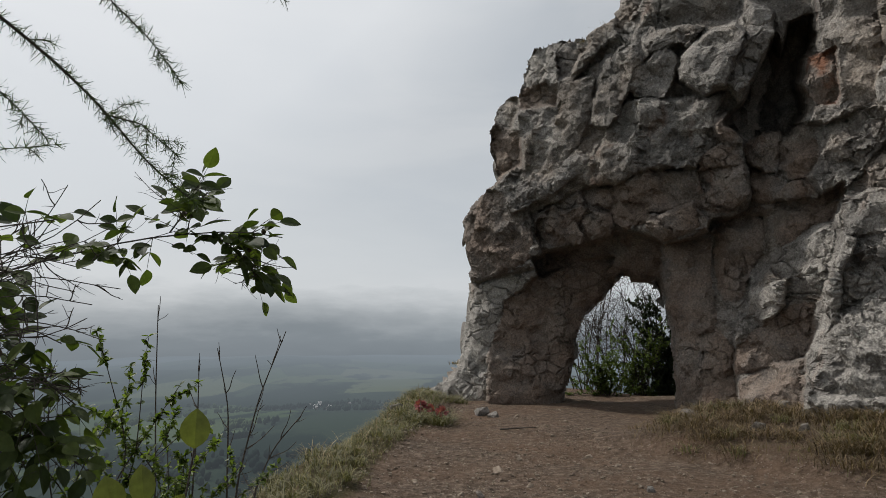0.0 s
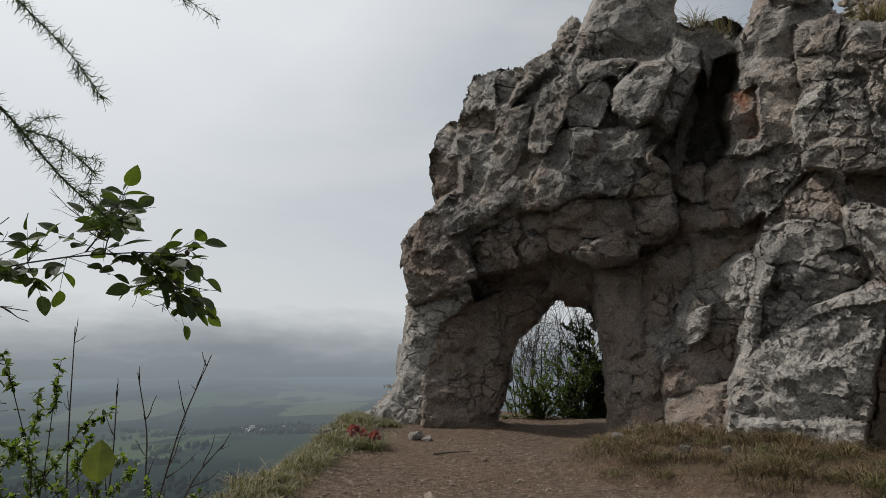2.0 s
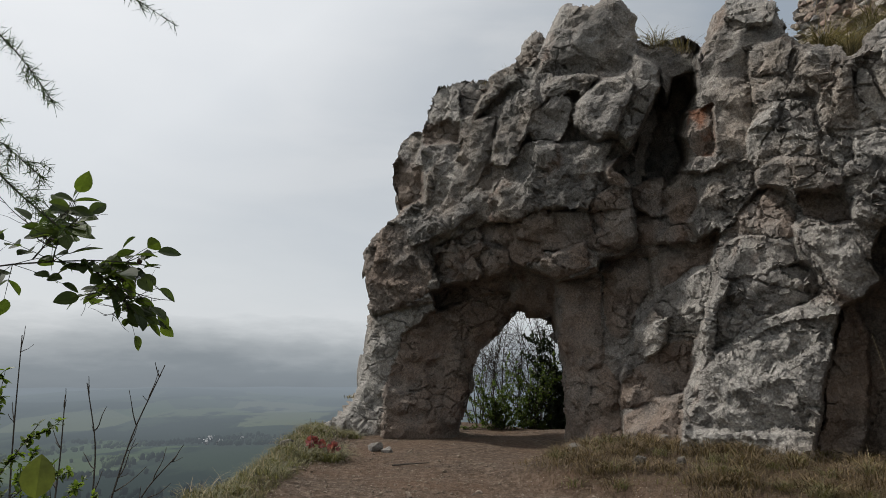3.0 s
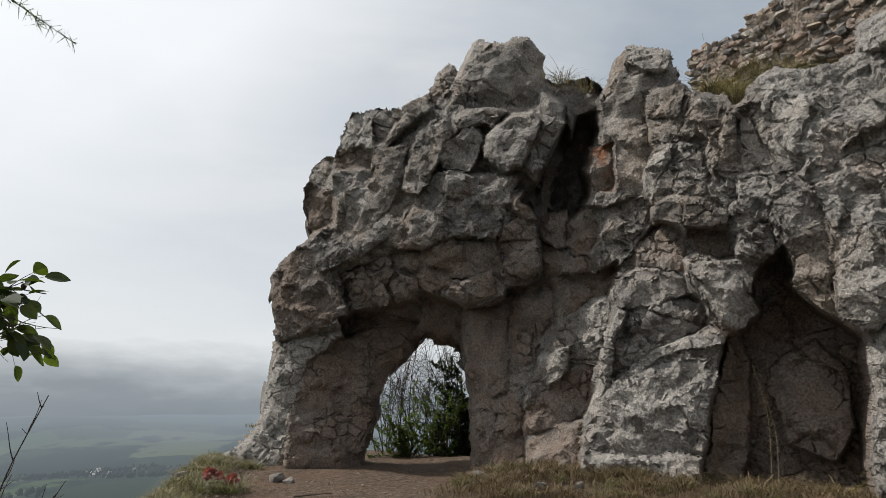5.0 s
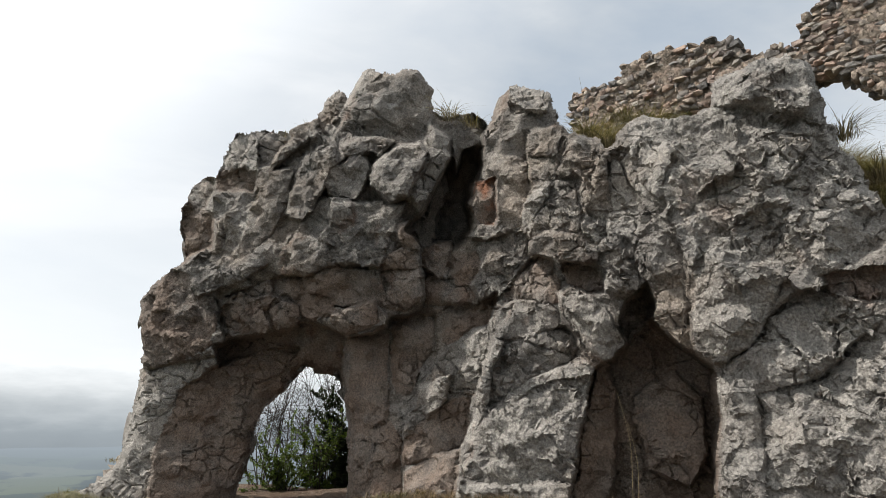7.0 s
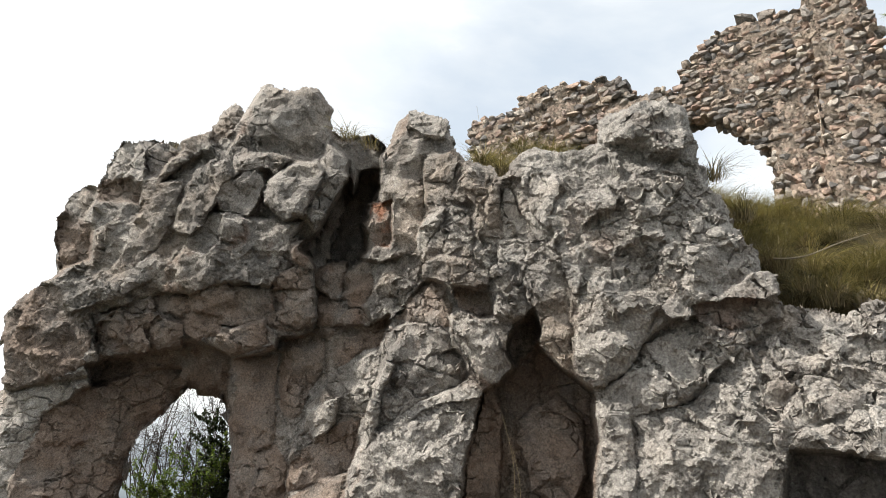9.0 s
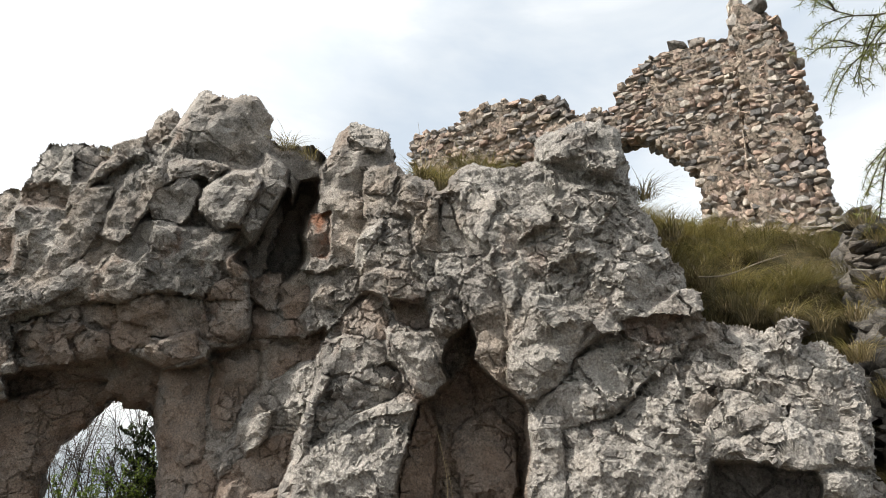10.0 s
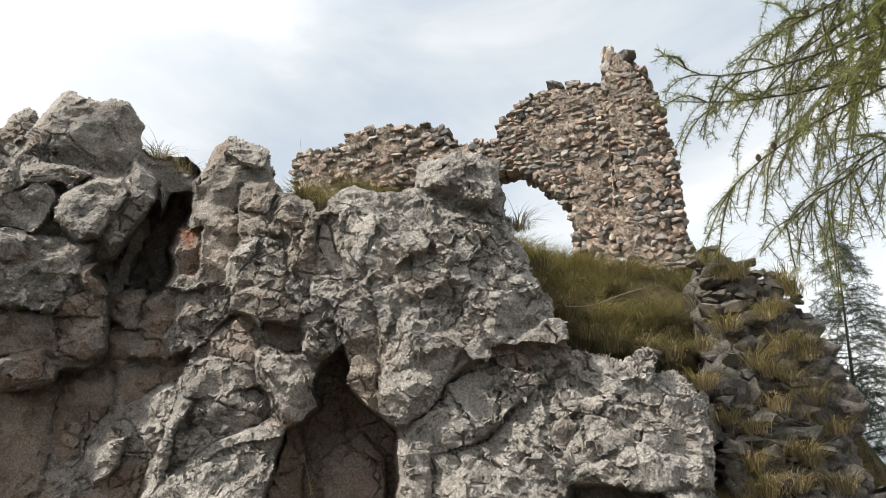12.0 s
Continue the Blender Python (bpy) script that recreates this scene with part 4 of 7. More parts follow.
HOLE = [(0.37, -0.27), (0.50, 0.22), (0.70, 0.74), (0.82, 1.38), (1.21, 1.90), (1.74, 2.28), (2.08, 2.59), (2.28, 2.71), (2.44, 2.86), (2.58, 2.63), (2.82, 2.60), (3.06, 2.64), (3.25, 2.43), (3.30, 2.18), (3.40, 1.77), (3.52, 1.30), (3.52, 0.84), (3.55, 0.39), (3.56, -0.05), (3.59, -1.03), (0.42, -1.41)]

# between blocks the face carries on the nearest one
nearest, filled = np.full(TA.shape, 9.0), far_off.copy()
for number, (front, lean_s, lean_z, belly, traits, pts) in enumerate(BLOCKS):
    if "h" not in traits:
        at, r, gap = laid(front, lean_s, lean_z, belly, pts, 0.05)
        closer = gap < nearest[at]
        nearest[at] = np.where(closer, gap, nearest[at])
        filled[at] = np.where(closer, r + (0.0 if "t" in traits else 0.05), filled[at])
        OWNER[at] = np.where(closer & (gap < 0.5), number + 1, OWNER[at])
far_off = far_off + (filled - far_off) * smooth(0.7, 0.35, nearest)
for number, (front, lean_s, lean_z, belly, traits, pts) in enumerate(BLOCKS):
    at, r, gap = laid(front, lean_s, lean_z, belly, pts, 0.012)
    old = far_off[at]
    soft_edge = 0.14 if "t" in traits else np.clip(np.abs(r - old) * 0.15, 0.02, 0.06)
    k = smooth(0.5, -0.5, gap / soft_edge)
    joint = (0.015 if "t" in traits else 0.12) * CRACKED[at] * np.exp(-(gap / 0.020) ** 2)
    far_off[at] = old * (1 - k) + r * k + joint
    OWNER[at] = np.where(k > 0.5, number + 1, OWNER[at])
    for key in TRAIT:
        TRAIT[key][at] = TRAIT[key][at] * (1 - k) + (key in traits) * k
# no side falls away more steeply than rock would stand
far_off = far_off + (0.05 * fbm(wander_p * 1.4, 3, 73)).reshape(TA.shape)
for _ in range(20):
    low = np.minimum(far_off[1:], far_off[:-1])
    far_off[1:], far_off[:-1] = np.minimum(far_off[1:], low + 0.20), np.minimum(far_off[:-1], low + 0.20)
    low = np.minimum(far_off[:, 1:], far_off[:, :-1])
    far_off[:, 1:], far_off[:, :-1] = np.minimum(far_off[:, 1:], low + 0.20), np.minimum(far_off[:, :-1], low + 0.20)
# steep sides are worn smooth across
slope = np.hypot(*np.gradient(far_off))
worn = far_off.copy()
for di in (-2, -1, 1, 2):
    worn += np.roll(far_off, di, 0) + np.roll(far_off, di, 1)
far_off = far_off + (worn / 9 - far_off) * smooth(0.07, 0.13, slope)

r = meets(0.9, 0.0, 0.0, 0.0, 0.0)
rim_gap = outline_distance(RIM, HUB[0] + r * WS + 1.3 * WANDER_S, HUB[2] + r * WZ + 1.3 * WANDER_Z)
r = meets(2.2, 0.0, 0.0, 0.0, 0.0)
hole_gap = outline_distance(HOLE, HUB[0] + r * WS + WANDER_S, HUB[2] + r * WZ + WANDER_Z)
solid = (rim_gap < 0) & (hole_gap > 0)
# the rock rounds off towards its crest and its free end, and deepens towards the passage
far_off = far_off + 0.35 * np.clip(1 + rim_gap / 0.22, 0, 1) ** 2 * (HUB[2] + far_off * WZ > 0.4)
far_off = far_off + 0.5 * np.clip(1 - hole_gap / 0.25, 0, 1) ** 2


def skin(f, origin, step):
    """The zero surface of a field on a grid, as a mesh of quads (surface nets)."""
    inside = f < 0
    shape = tuple(n - 1 for n in f.shape)
    total, count = np.zeros(shape + (3,), np.float32), np.zeros(shape, np.int16)
    corner = [(a, b, c) for a in (0, 1) for b in (0, 1) for c in (0, 1)]

    def cut(c):
        return tuple(slice(o, o + n) for o, n in zip(c, shape))
    for a in corner:
        for ax in range(3):
            if a[ax]:
                continue
            b = tuple(o + (1 if m == ax else 0) for m, o in enumerate(a))
            fa, fb = f[cut(a)], f[cut(b)]
            cross = (fa < 0) != (fb < 0)
            u = np.where(cross, fa / np.where(cross, fa - fb, 1), 0)
            for m in range(3):
                total[..., m] += np.where(cross, a[m] + (u if m == ax else 0), 0)
            count += cross
    used = count > 0
    index = np.full(shape, -1, np.int64)
    index[used] = np.arange(used.sum())
    cell = np.argwhere(used)
    verts = np.asarray(origin) + (cell + total[used] / count[used][:, None]) * step
    quads = []
    for ax in range(3):
        o1, o2 = [m for m in range(3) if m != ax]
        lo = [slice(1, n - 1) for n in f.shape]
        lo[ax] = slice(0, f.shape[ax] - 1)
        hi = list(lo)
        hi[ax] = slice(1, f.shape[ax])
        ia, ib = inside[tuple(lo)], inside[tuple(hi)]
        e = np.argwhere(ia != ib)
        flip = ia[ia != ib]
        e = e + [0 if m == ax else 1 for m in range(3)]
        ids = []
        for q1, q2 in ((0, 0), (1, 0), (1, 1), (0, 1)):
            c = e.copy()
            c[:, o1] -= q1
            c[:, o2] -= q2
            ids.append(index[c[:, 0], c[:, 1], c[:, 2]])
        q = np.stack(ids, 1)
        if ax == 1:
            flip = ~flip
        q[~flip] = q[~flip][:, ::-1]
        quads.append(q)
    return verts, np.concatenate(quads)


def faceted(v, n, grid, size, seed, tilt, weight, owner):
    """Presses a surface onto flat facets, one for each cell of a jittered grid within each owner. Returns the new places and the distance to a joint."""
    p = grid * size
    i = np.floor(p).astype(np.int64)
    f1, f2, key = np.full(len(p), 9.0), np.full(len(p), 9.0), np.zeros(len(p), np.int64)
    for dx in (-1, 0, 1):
        for dy in (-1, 0, 1):
            for dz in (-1, 0, 1):
                c = i + (dx, dy, dz)
                h = [hashed(c[:, 0], c[:, 1], c[:, 2], seed + k) for k in range(3)]
                off = p - (c + np.stack(h, 1) * 0.9 + 0.05)
                q = np.sqrt((off * off).sum(1))
                closer = q < f1
                f2 = np.where(closer, f1, np.minimum(f2, q))
                key = np.where(closer, ((c[:, 0] + 512) * 1024 + c[:, 1] + 512) * 1024 + c[:, 2] + 512, key)
                f1 = np.where(closer, q, f1)
    cells, inv = np.unique(key * 256 + owner, return_inverse=True)
    count = np.bincount(inv)[:, None]
    centre = np.stack([np.bincount(inv, v[:, k]) for k in range(3)], 1) / count
    lie = np.stack([np.bincount(inv, n[:, k]) for k in range(3)], 1) / count
    mean_tilt = (np.bincount(inv, np.broadcast_to(tilt, len(v))) / count[:, 0])[:, None]
    wild = np.random.default_rng(seed).uniform(-1, 1, lie.shape)
    lie = lie / np.maximum(np.linalg.norm(lie, axis=1, keepdims=True), 1e-6) + wild * mean_tilt
    lie = lie / np.linalg.norm(lie, axis=1, keepdims=True)
    along = lie[inv]
    push = np.random.default_rng(seed + 1).uniform(-0.45, 0.45, len(cells)) * mean_tilt[:, 0] / size[0]
    go = ((centre[inv] - v) * along).sum(1) + push[inv]
    go = np.clip(go, -0.17, 0.17) * weight * smooth(0.0, 0.5, (along * n).sum(1))
    return v + along * go[:, None], f2 - f1


def split_quads(v, q):
    """Each quad into four."""
    e = np.concatenate([q[:, [m, (m + 1) % 4]] for m in range(4)])
    es = np.sort(e, 1)
    key, inv = np.unique(es[:, 0] * len(v) + es[:, 1], return_inverse=True)
    mid = (v[key // len(v)] + v[key % len(v)]) / 2
    n, m = len(v), len(q)
    em = inv.reshape(4, m).T + n
    cm = np.arange(m) + n + len(mid)
    out = [np.stack([q[:, k], em[:, k], cm, em[:, (k + 3) % 4]], 1) for k in range(4)]
    return np.concatenate([v, mid, v[q].mean(1)]), np.concatenate(out)


def vertex_normals(v, q):
    n = np.cross(v[q[:, 2]] - v[q[:, 0]], v[q[:, 3]] - v[q[:, 1]])
    total = np.zeros_like(v)
    for k in range(4):
        for m in range(3):
            total[:, m] += np.bincount(q[:, k], n[:, m], len(v))
    return total / np.maximum(np.linalg.norm(total, axis=1, keepdims=True), 1e-9)


cells = solid[:-1, :-1] & solid[1:, :-1] & solid[1:, 1:] & solid[:-1, 1:]
index = np.arange(TA.size).reshape(TA.shape)
rq = np.stack([index[:-1, :-1][cells], index[1:, :-1][cells], index[1:, 1:][cells], index[:-1, 1:][cells]], 1)
used = np.unique(rq)
renumber = np.full(TA.size, -1)
renumber[used] = np.arange(len(used))
rq = renumber[rq]
ray = np.stack([WS, WD, WZ], -1).reshape(-1, 3)[used]
depth_at = far_off.ravel()[used]
rv = HUB + ray * depth_at[:, None]
pale, warm_shaded, rug, even, rust = (TRAIT[key].ravel()[used] for key in "pwrsi")
owner = OWNER.ravel()[used]
nn = vertex_normals(rv, rq)
# broken, jointed limestone: flat facets of several sizes with open joints between them
rugged = np.clip(0.48 + 0.45 * rug - 0.28 * even + 0.30 * fbm(rv * 0.7, 3, 151), 0.05, 1)
bend = np.stack([fbm(rv * 1.9, 3, 101), fbm(rv * 1.9, 3, 111), fbm(rv * 1.9, 3, 121)], 1)
turned = rv @ np.array([[0.94, 0.0, 0.34], [0.0, 1.0, 0.0], [-0.34, 0.0, 0.94]])
steep = 0.2 + 0.8 * smooth(0.12, 0.4, -(nn * ray).sum(1))
rv, c1 = faceted(rv, nn, turned + 0.05 * bend, (1.5, 1.5, 2.0), 11, 0.34 + 0.12 * rugged, 0.85 * steep, owner)
nn = vertex_normals(rv, rq)
rv, c2 = faceted(rv, nn, turned + 0.03 * bend, (3.3, 3.3, 4.1), 29, 0.32 + 0.14 * rugged, 0.92 * steep, owner)
nn = vertex_normals(rv, rq)
rv, c3 = faceted(rv, nn, turned + 0.008 * bend, (7.0, 7.0, 8.6), 37, 0.15 + 0.17 * rugged, 0.92 * steep, owner)
nn = vertex_normals(rv, rq)
rv, c4 = faceted(rv, nn, turned, (15.0, 15.0, 18.0), 47, 0.05 + 0.10 * rugged, 0.9 * steep, owner)
nn = vertex_normals(rv, rq)
open1, open2 = smooth(0.1, 0.5, fbm(rv * 0.8, 2, 131)), smooth(0.15, 0.5, fbm(rv * 1.1, 2, 141))
relief = -0.09 * open1 * np.exp(-(c1 / 0.022) ** 2) - 0.06 * open2 * np.exp(-(c2 / 0.04) ** 2)
relief += 0.005 * rugged * fbm(rv * 15.0, 3, 91)
relief *= steep
rv = rv + nn * relief[:, None]
# the sides and back that close the rock
edges = np.concatenate([rq[:, [m, (m + 1) % 4]] for m in range(4)])
both = np.sort(edges, 1)
key, first, times = np.unique(both[:, 0] * len(rv) + both[:, 1], return_index=True, return_counts=True)
border = edges[first[times == 1]]
rim_v = np.unique(border)
place_of = np.full(len(rv), -1)
place_of[rim_v] = np.arange(len(rim_v))
thick = np.interp(rv[:, 0], [-3, 0, 4, 7, 8.5, 13, 15], [1.0, 1.5, 1.6, 1.8, 2.8, 2.2, 1.6])
rings, faces, base = [rv], [rq], len(rv)
previous = rim_v
slope_t, slope_r = np.gradient(np.maximum(rim_gap, -hole_gap))
east, north, up_way = slope_t * np.cos(TA) - slope_r * np.sin(TA) * np.sin(RA), -slope_t * np.sin(TA) - slope_r * np.cos(TA) * np.sin(RA), slope_r * np.cos(RA)
inward = -np.stack([east * ALONG.x + north * ALONG.y, east * INTO.x + north * INTO.y, up_way], -1).reshape(-1, 3)[used][rim_v]
inward /= np.maximum(np.linalg.norm(inward, axis=1, keepdims=True), 1e-9)
for share in (0.12, 0.35, 0.7, 1.0):
    ring = rv[rim_v] + ray[rim_v] * (thick[rim_v] * share)[:, None]
    ring += inward * (0.25 * share * thick[rim_v])[:, None]
    ring[:, 2] -= 0.42 * share * thick[rim_v] * smooth(3.6, 5.0, rv[rim_v, 2])
    ring += 0.10 * share ** 2 * np.stack([fbm(ring * 2.0, 3, 171 + k) for k in range(3)], 1)
    now = base + np.arange(len(rim_v))
    a, b = place_of[border[:, 0]], place_of[border[:, 1]]
    faces.append(np.stack([previous[b], previous[a], now[a], now[b]], 1))
    rings.append(ring)
    base += len(rim_v)
    previous = now
COARSE = 6
rear_solid = solid[::COARSE, ::COARSE]
near = far_off[::COARSE, ::COARSE]
rear_way = np.stack([WS, WD, WZ], -1)[::COARSE, ::COARSE]
rear_p = HUB + rear_way * near[..., None]
rear_t = np.interp(rear_p[..., 0], [-3, 0, 4, 7, 8.5, 13, 15], [1.0, 1.5, 1.6, 1.8, 2.8, 2.2, 1.6])
rear_p = rear_p + rear_way * rear_t[..., None]
rear_p[..., 2] -= 0.42 * rear_t * smooth(3.6, 5.0, rear_p[..., 2])
n_index = base + np.arange(rear_solid.size).reshape(rear_solid.shape)
cells = rear_solid[:-1, :-1] & rear_solid[1:, :-1] & rear_solid[1:, 1:] & rear_solid[:-1, 1:]
faces.append(np.stack([n_index[:-1, :-1][cells], n_index[:-1, 1:][cells], n_index[1:, 1:][cells], n_index[1:, :-1][cells]], 1))
flat_p = rear_p.reshape(-1, 3)
rings.append(flat_p + 0.25 * np.stack([fbm(flat_p * 0.9, 3, 181 + k) for k in range(3)], 1))
av, aq = np.concatenate(rings), np.concatenate(faces)
kept = np.unique(aq)
renumber = np.full(len(av), -1)
renumber[kept] = np.arange(len(kept))
pad = np.zeros(len(av) - len(rv))
cliff = new("rock_cliff", mesh_of("rock_cliff", placed(*av[kept].T), renumber[aq], ROCK, smooth=False))
for key, values in (("pale", pale), ("warm", warm_shaded), ("rugged", rugged), ("rust", rust)):
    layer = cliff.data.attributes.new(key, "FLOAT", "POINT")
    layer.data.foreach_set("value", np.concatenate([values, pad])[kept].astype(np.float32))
tagged(cliff, "grey weathered limestone cliff with a natural arch over the path", "rock", kind="structure")

# ---- stones ----


def stone_mesh(name, seed, mat, points=15, flat=0.0, rough=0.25):
    """A quarried or weathered stone about one metre across, in its own frame."""
    rnd = random.Random(seed)
    bm = bmesh.new()
    for k in range(points):
        v = Vector((rnd.gauss(0, 1), rnd.gauss(0, 1), rnd.gauss(0, 1))).normalized()
        m = max(abs(v.x), abs(v.y), abs(v.z))
        v = v * (1 - flat + flat / m) * rnd.uniform(1 - rough, 1)
        bm.verts.new(v * 0.5)
    bmesh.ops.convex_hull(bm, input=bm.verts)
    for v in [v for v in bm.verts if not v.link_faces]:
        bm.verts.remove(v)
    bmesh.ops.recalc_face_normals(bm, faces=bm.faces)
    me = bpy.data.meshes.new(name)
    bm.to_mesh(me)
    bm.free()
    me.materials.append(mat)
    return me


WALL_STONES = [stone_mesh("stone", 100 + k, STONE, 22, 0.9, 0.16) for k in range(14)]
PATH_STONES = [stone_mesh("stone", 300 + k, GRIT, 16, 0.4, 0.3) for k in range(8)]
PATH_ROCKS = [stone_mesh("stone", 240 + k, ROCK, 20, 0.45, 0.3) for k in range(6)]
FIELD_STONES = [stone_mesh("stone", 200 + k, RUBBLE, 18, 0.45, 0.3) for k in range(14)]


def lay_stone(meshes, rnd, parent, centre, axes, size, spin=0.12, name="stone"):
    """One stone as a part of parent; axes: the world's directions of its width, depth and height."""
    ob = new(name, rnd.choice(meshes))
    u, w, h = axes
    base = Matrix((u, w, h)).transposed()
    turn = Euler((rnd.uniform(-spin, spin), rnd.uniform(-spin, spin), rnd.uniform(-spin, spin))).to_matrix()
    flip = Matrix.Diagonal([rnd.choice((-1, 1)) for _ in range(3)])
    if flip.determinant() < 0:
        flip[0][0] *= -1
    m = Matrix.LocRotScale(Vector(centre), None, None) @ (base @ turn).to_4x4() @ Matrix.Diagonal((*size, 1)) @ flip.to_4x4()
    ob.matrix_basis = m
    if parent is not None:
        ob.parent = parent
        ob.matrix_parent_inverse = Matrix.Translation(-parent.location)
    return ob


# ---- the ruined curtain wall on the crest ----
RUIN = Vector((12.758, 14.678, 0.0))
RU = Vector((0.320, -0.947, 0.0)).normalized()
RN = Vector((RU.y, -RU.x, 0.0))           # out of the face, towards the path
TOWER = [(5.08, 10.3), (5.38, 11.05), (5.74, 11.5), (6.76, 12.0), (8.23, 11.75), (8.33, 12.66), (8.86, 12.6), (9.41, 12.2), (9.45, 11.6), (9.74, 10.7), (9.82, 9.5), (9.9, 8.7), (9.95, 7.2), (10.0, 6.1), (7.25, 6.1), (7.26, 7.7), (7.2, 8.2), (6.85, 8.7), (6.45, 9.15), (6.02, 9.5), (5.4, 9.7)]
CURTAIN = [(-1.5, 11.7), (-0.6, 11.6), (0.2, 11.45), (0.5, 11.9), (1.2, 12.0), (2.73, 11.7), (3.75, 11.35), (3.9, 10.8), (5.15, 10.6), (5.45, 9.75), (5.3, 9.6), (-1.5, 9.9)]


def ruin_place(u, out, z):
    return RUIN + RU * u + RN * out + Vector((0, 0, z))


def wall_core(name, pts, thick, parent, seed, front=0.0, mat=None, rough=0.09):
    """The mortared rubble inside a ruined wall: an uneven slab of the wall's outline."""
    q = np.asarray(pts)
    step = 0.11
    us, zs = np.arange(q[:, 0].min() - 0.3, q[:, 0].max() + 0.3, step), np.arange(q[:, 1].min() - 0.3, q[:, 1].max() + 0.3, step)
    ds = np.arange(-thick - 0.4, 0.5, step)
    A, B, C = np.meshgrid(us, ds, zs, indexing="ij")
    p = np.stack([A.ravel(), B.ravel(), C.ravel()], 1)
    n = fbm(p * 2.2, 3, seed).reshape(A.shape)
    u2, z2 = np.meshgrid(us, zs, indexing="ij")
    edge = outline_distance(pts, u2, z2)[:, None, :] + 0.10
    f = np.maximum(np.maximum(edge, B - front + 0.0), -B - thick) + rough * n
    for ax in range(3):
        sl = [slice(None)] * 3
        for e in (0, -1):
            sl[ax] = e
            f[tuple(sl)] = np.maximum(f[tuple(sl)], 0.02)
    v, fq = skin(f, (us[0], ds[0], zs[0]), step)
    w = np.array(RUIN)[None] + v[:, :1] * np.array(RU) + v[:, 1:2] * np.array(RN) + v[:, 2:] * np.array((0, 0, 1.0))
    return array_part(name, w, fq, mat or MORTAR, parent, smooth=True)


def masonry(pts, parent, seed, course, width, thick, rise=0.0, front=lambda u, z: 0.0, rag=0.05, limit=300):
    """Courses of stones over the wall's outline, ragged where the wall has broken."""
    rnd = random.Random(seed)
    q = np.asarray(pts)
    z = q[:, 1].min()
    made = 0
    while z < q[:, 1].max() + 0.1:
        h = rnd.uniform(*course)
        u = q[:, 0].min() - rnd.uniform(0, 0.3)
        while u < q[:, 0].max() + 0.1:
            w = rnd.uniform(*width)
            cu, cz = u + w / 2, z + h / 2 + rnd.uniform(-0.03, 0.03)
            gap = float(outline_distance(pts, np.array([cu]), np.array([cz]))[0])
            if gap < 0.02 and (gap > -0.3 or rnd.random() < 0.8) and made < limit and cz > ruin_ground(cu) - 0.1:
                dep = rnd.uniform(0.22, 0.38)
                out = front(cu, cz) + rnd.uniform(-rag, rag) - dep / 2 + 0.06
                lay_stone(WALL_STONES, rnd, parent, ruin_place(cu, out, cz), (RU, RN, Vector((0, 0, 1))), (w * 1.22, dep, h * 1.28), 0.10 + 1.2 * rag)
                made += 1
                if gap > -0.22:      # the broken edge shows the wall's whole depth
                    for k in range(3):
                        if made < limit:
                            e = rnd.uniform(0.16, 0.32)
                            lay_stone(WALL_STONES, rnd, parent, ruin_place(cu + rnd.uniform(-0.06, 0.06), -0.28 - 0.24 * k + rnd.uniform(-0.05, 0.05), cz + rnd.uniform(-0.05, 0.05)), (RU, RN, Vector((0, 0, 1))), (e * 1.1, e, e * 0.8), 0.4)
                            made += 1
            u += w
        z += h
    return made


def ruin_ground(u):
    p = RUIN + RU * u
    return ground_at(p.x, p.y)


tower = thing("castle_ruin", ruin_place(8.3, -0.4, 6.0), "tall ruined wall of tan stones with a broken arch", "ruin")
wall_core("rubble_core", TOWER, 0.75, tower, 301, -0.015)
PIER = [(8.45, 12.55), (8.86, 12.5), (9.3, 12.1), (9.6, 10.7), (9.7, 9.5), (9.8, 7.2), (9.85, 5.6), (8.15, 5.6), (8.40, 9.8)]
masonry(TOWER, tower, 7, (0.08, 0.19), (0.11, 0.32), 0.8, rag=0.06, limit=1000, front=lambda u, z: 0.32 if u > 8.45 - 0.06 * (10 - z) else 0.0)
wall_core("buttress_core", PIER, 0.3, tower, 311, 0.31)
wall_core("plaster_edge", [(8.36, 11.2), (8.58, 11.2), (8.52, 9.0), (8.50, 6.6), (8.26, 6.6), (8.30, 9.0)], 0.35, tower, 317, 0.44, PLASTER_EDGE, 0.06)
curtain = thing("castle_ruin", ruin_place(2.0, -0.4, 8.6), "low broken rubble wall of small brown stones along the crest", "ruin")
wall_core("rubble_core", CURTAIN, 0.8, curtain, 305, -0.02)
masonry(CURTAIN, curtain, 8, (0.10, 0.2), (0.12, 0.34), 0.8, rag=0.11, limit=760)

# ---- the tumbled dry-stone bank beside the grassy gully ----
bank = thing("stone_bank", tuple(placed(16.4, 2.2, 3.2)), "collapsed dry-stone bank of grey limestone blocks, overgrown with grass", "wall")
rnd = random.Random(5)
made = 0
BANK_S = [15.2, 15.9, 16.8, 17.3, 17.9, 18.4]
BANK_TOP = [5.3, 5.5, 5.35, 5.1, 4.65, 3.0]


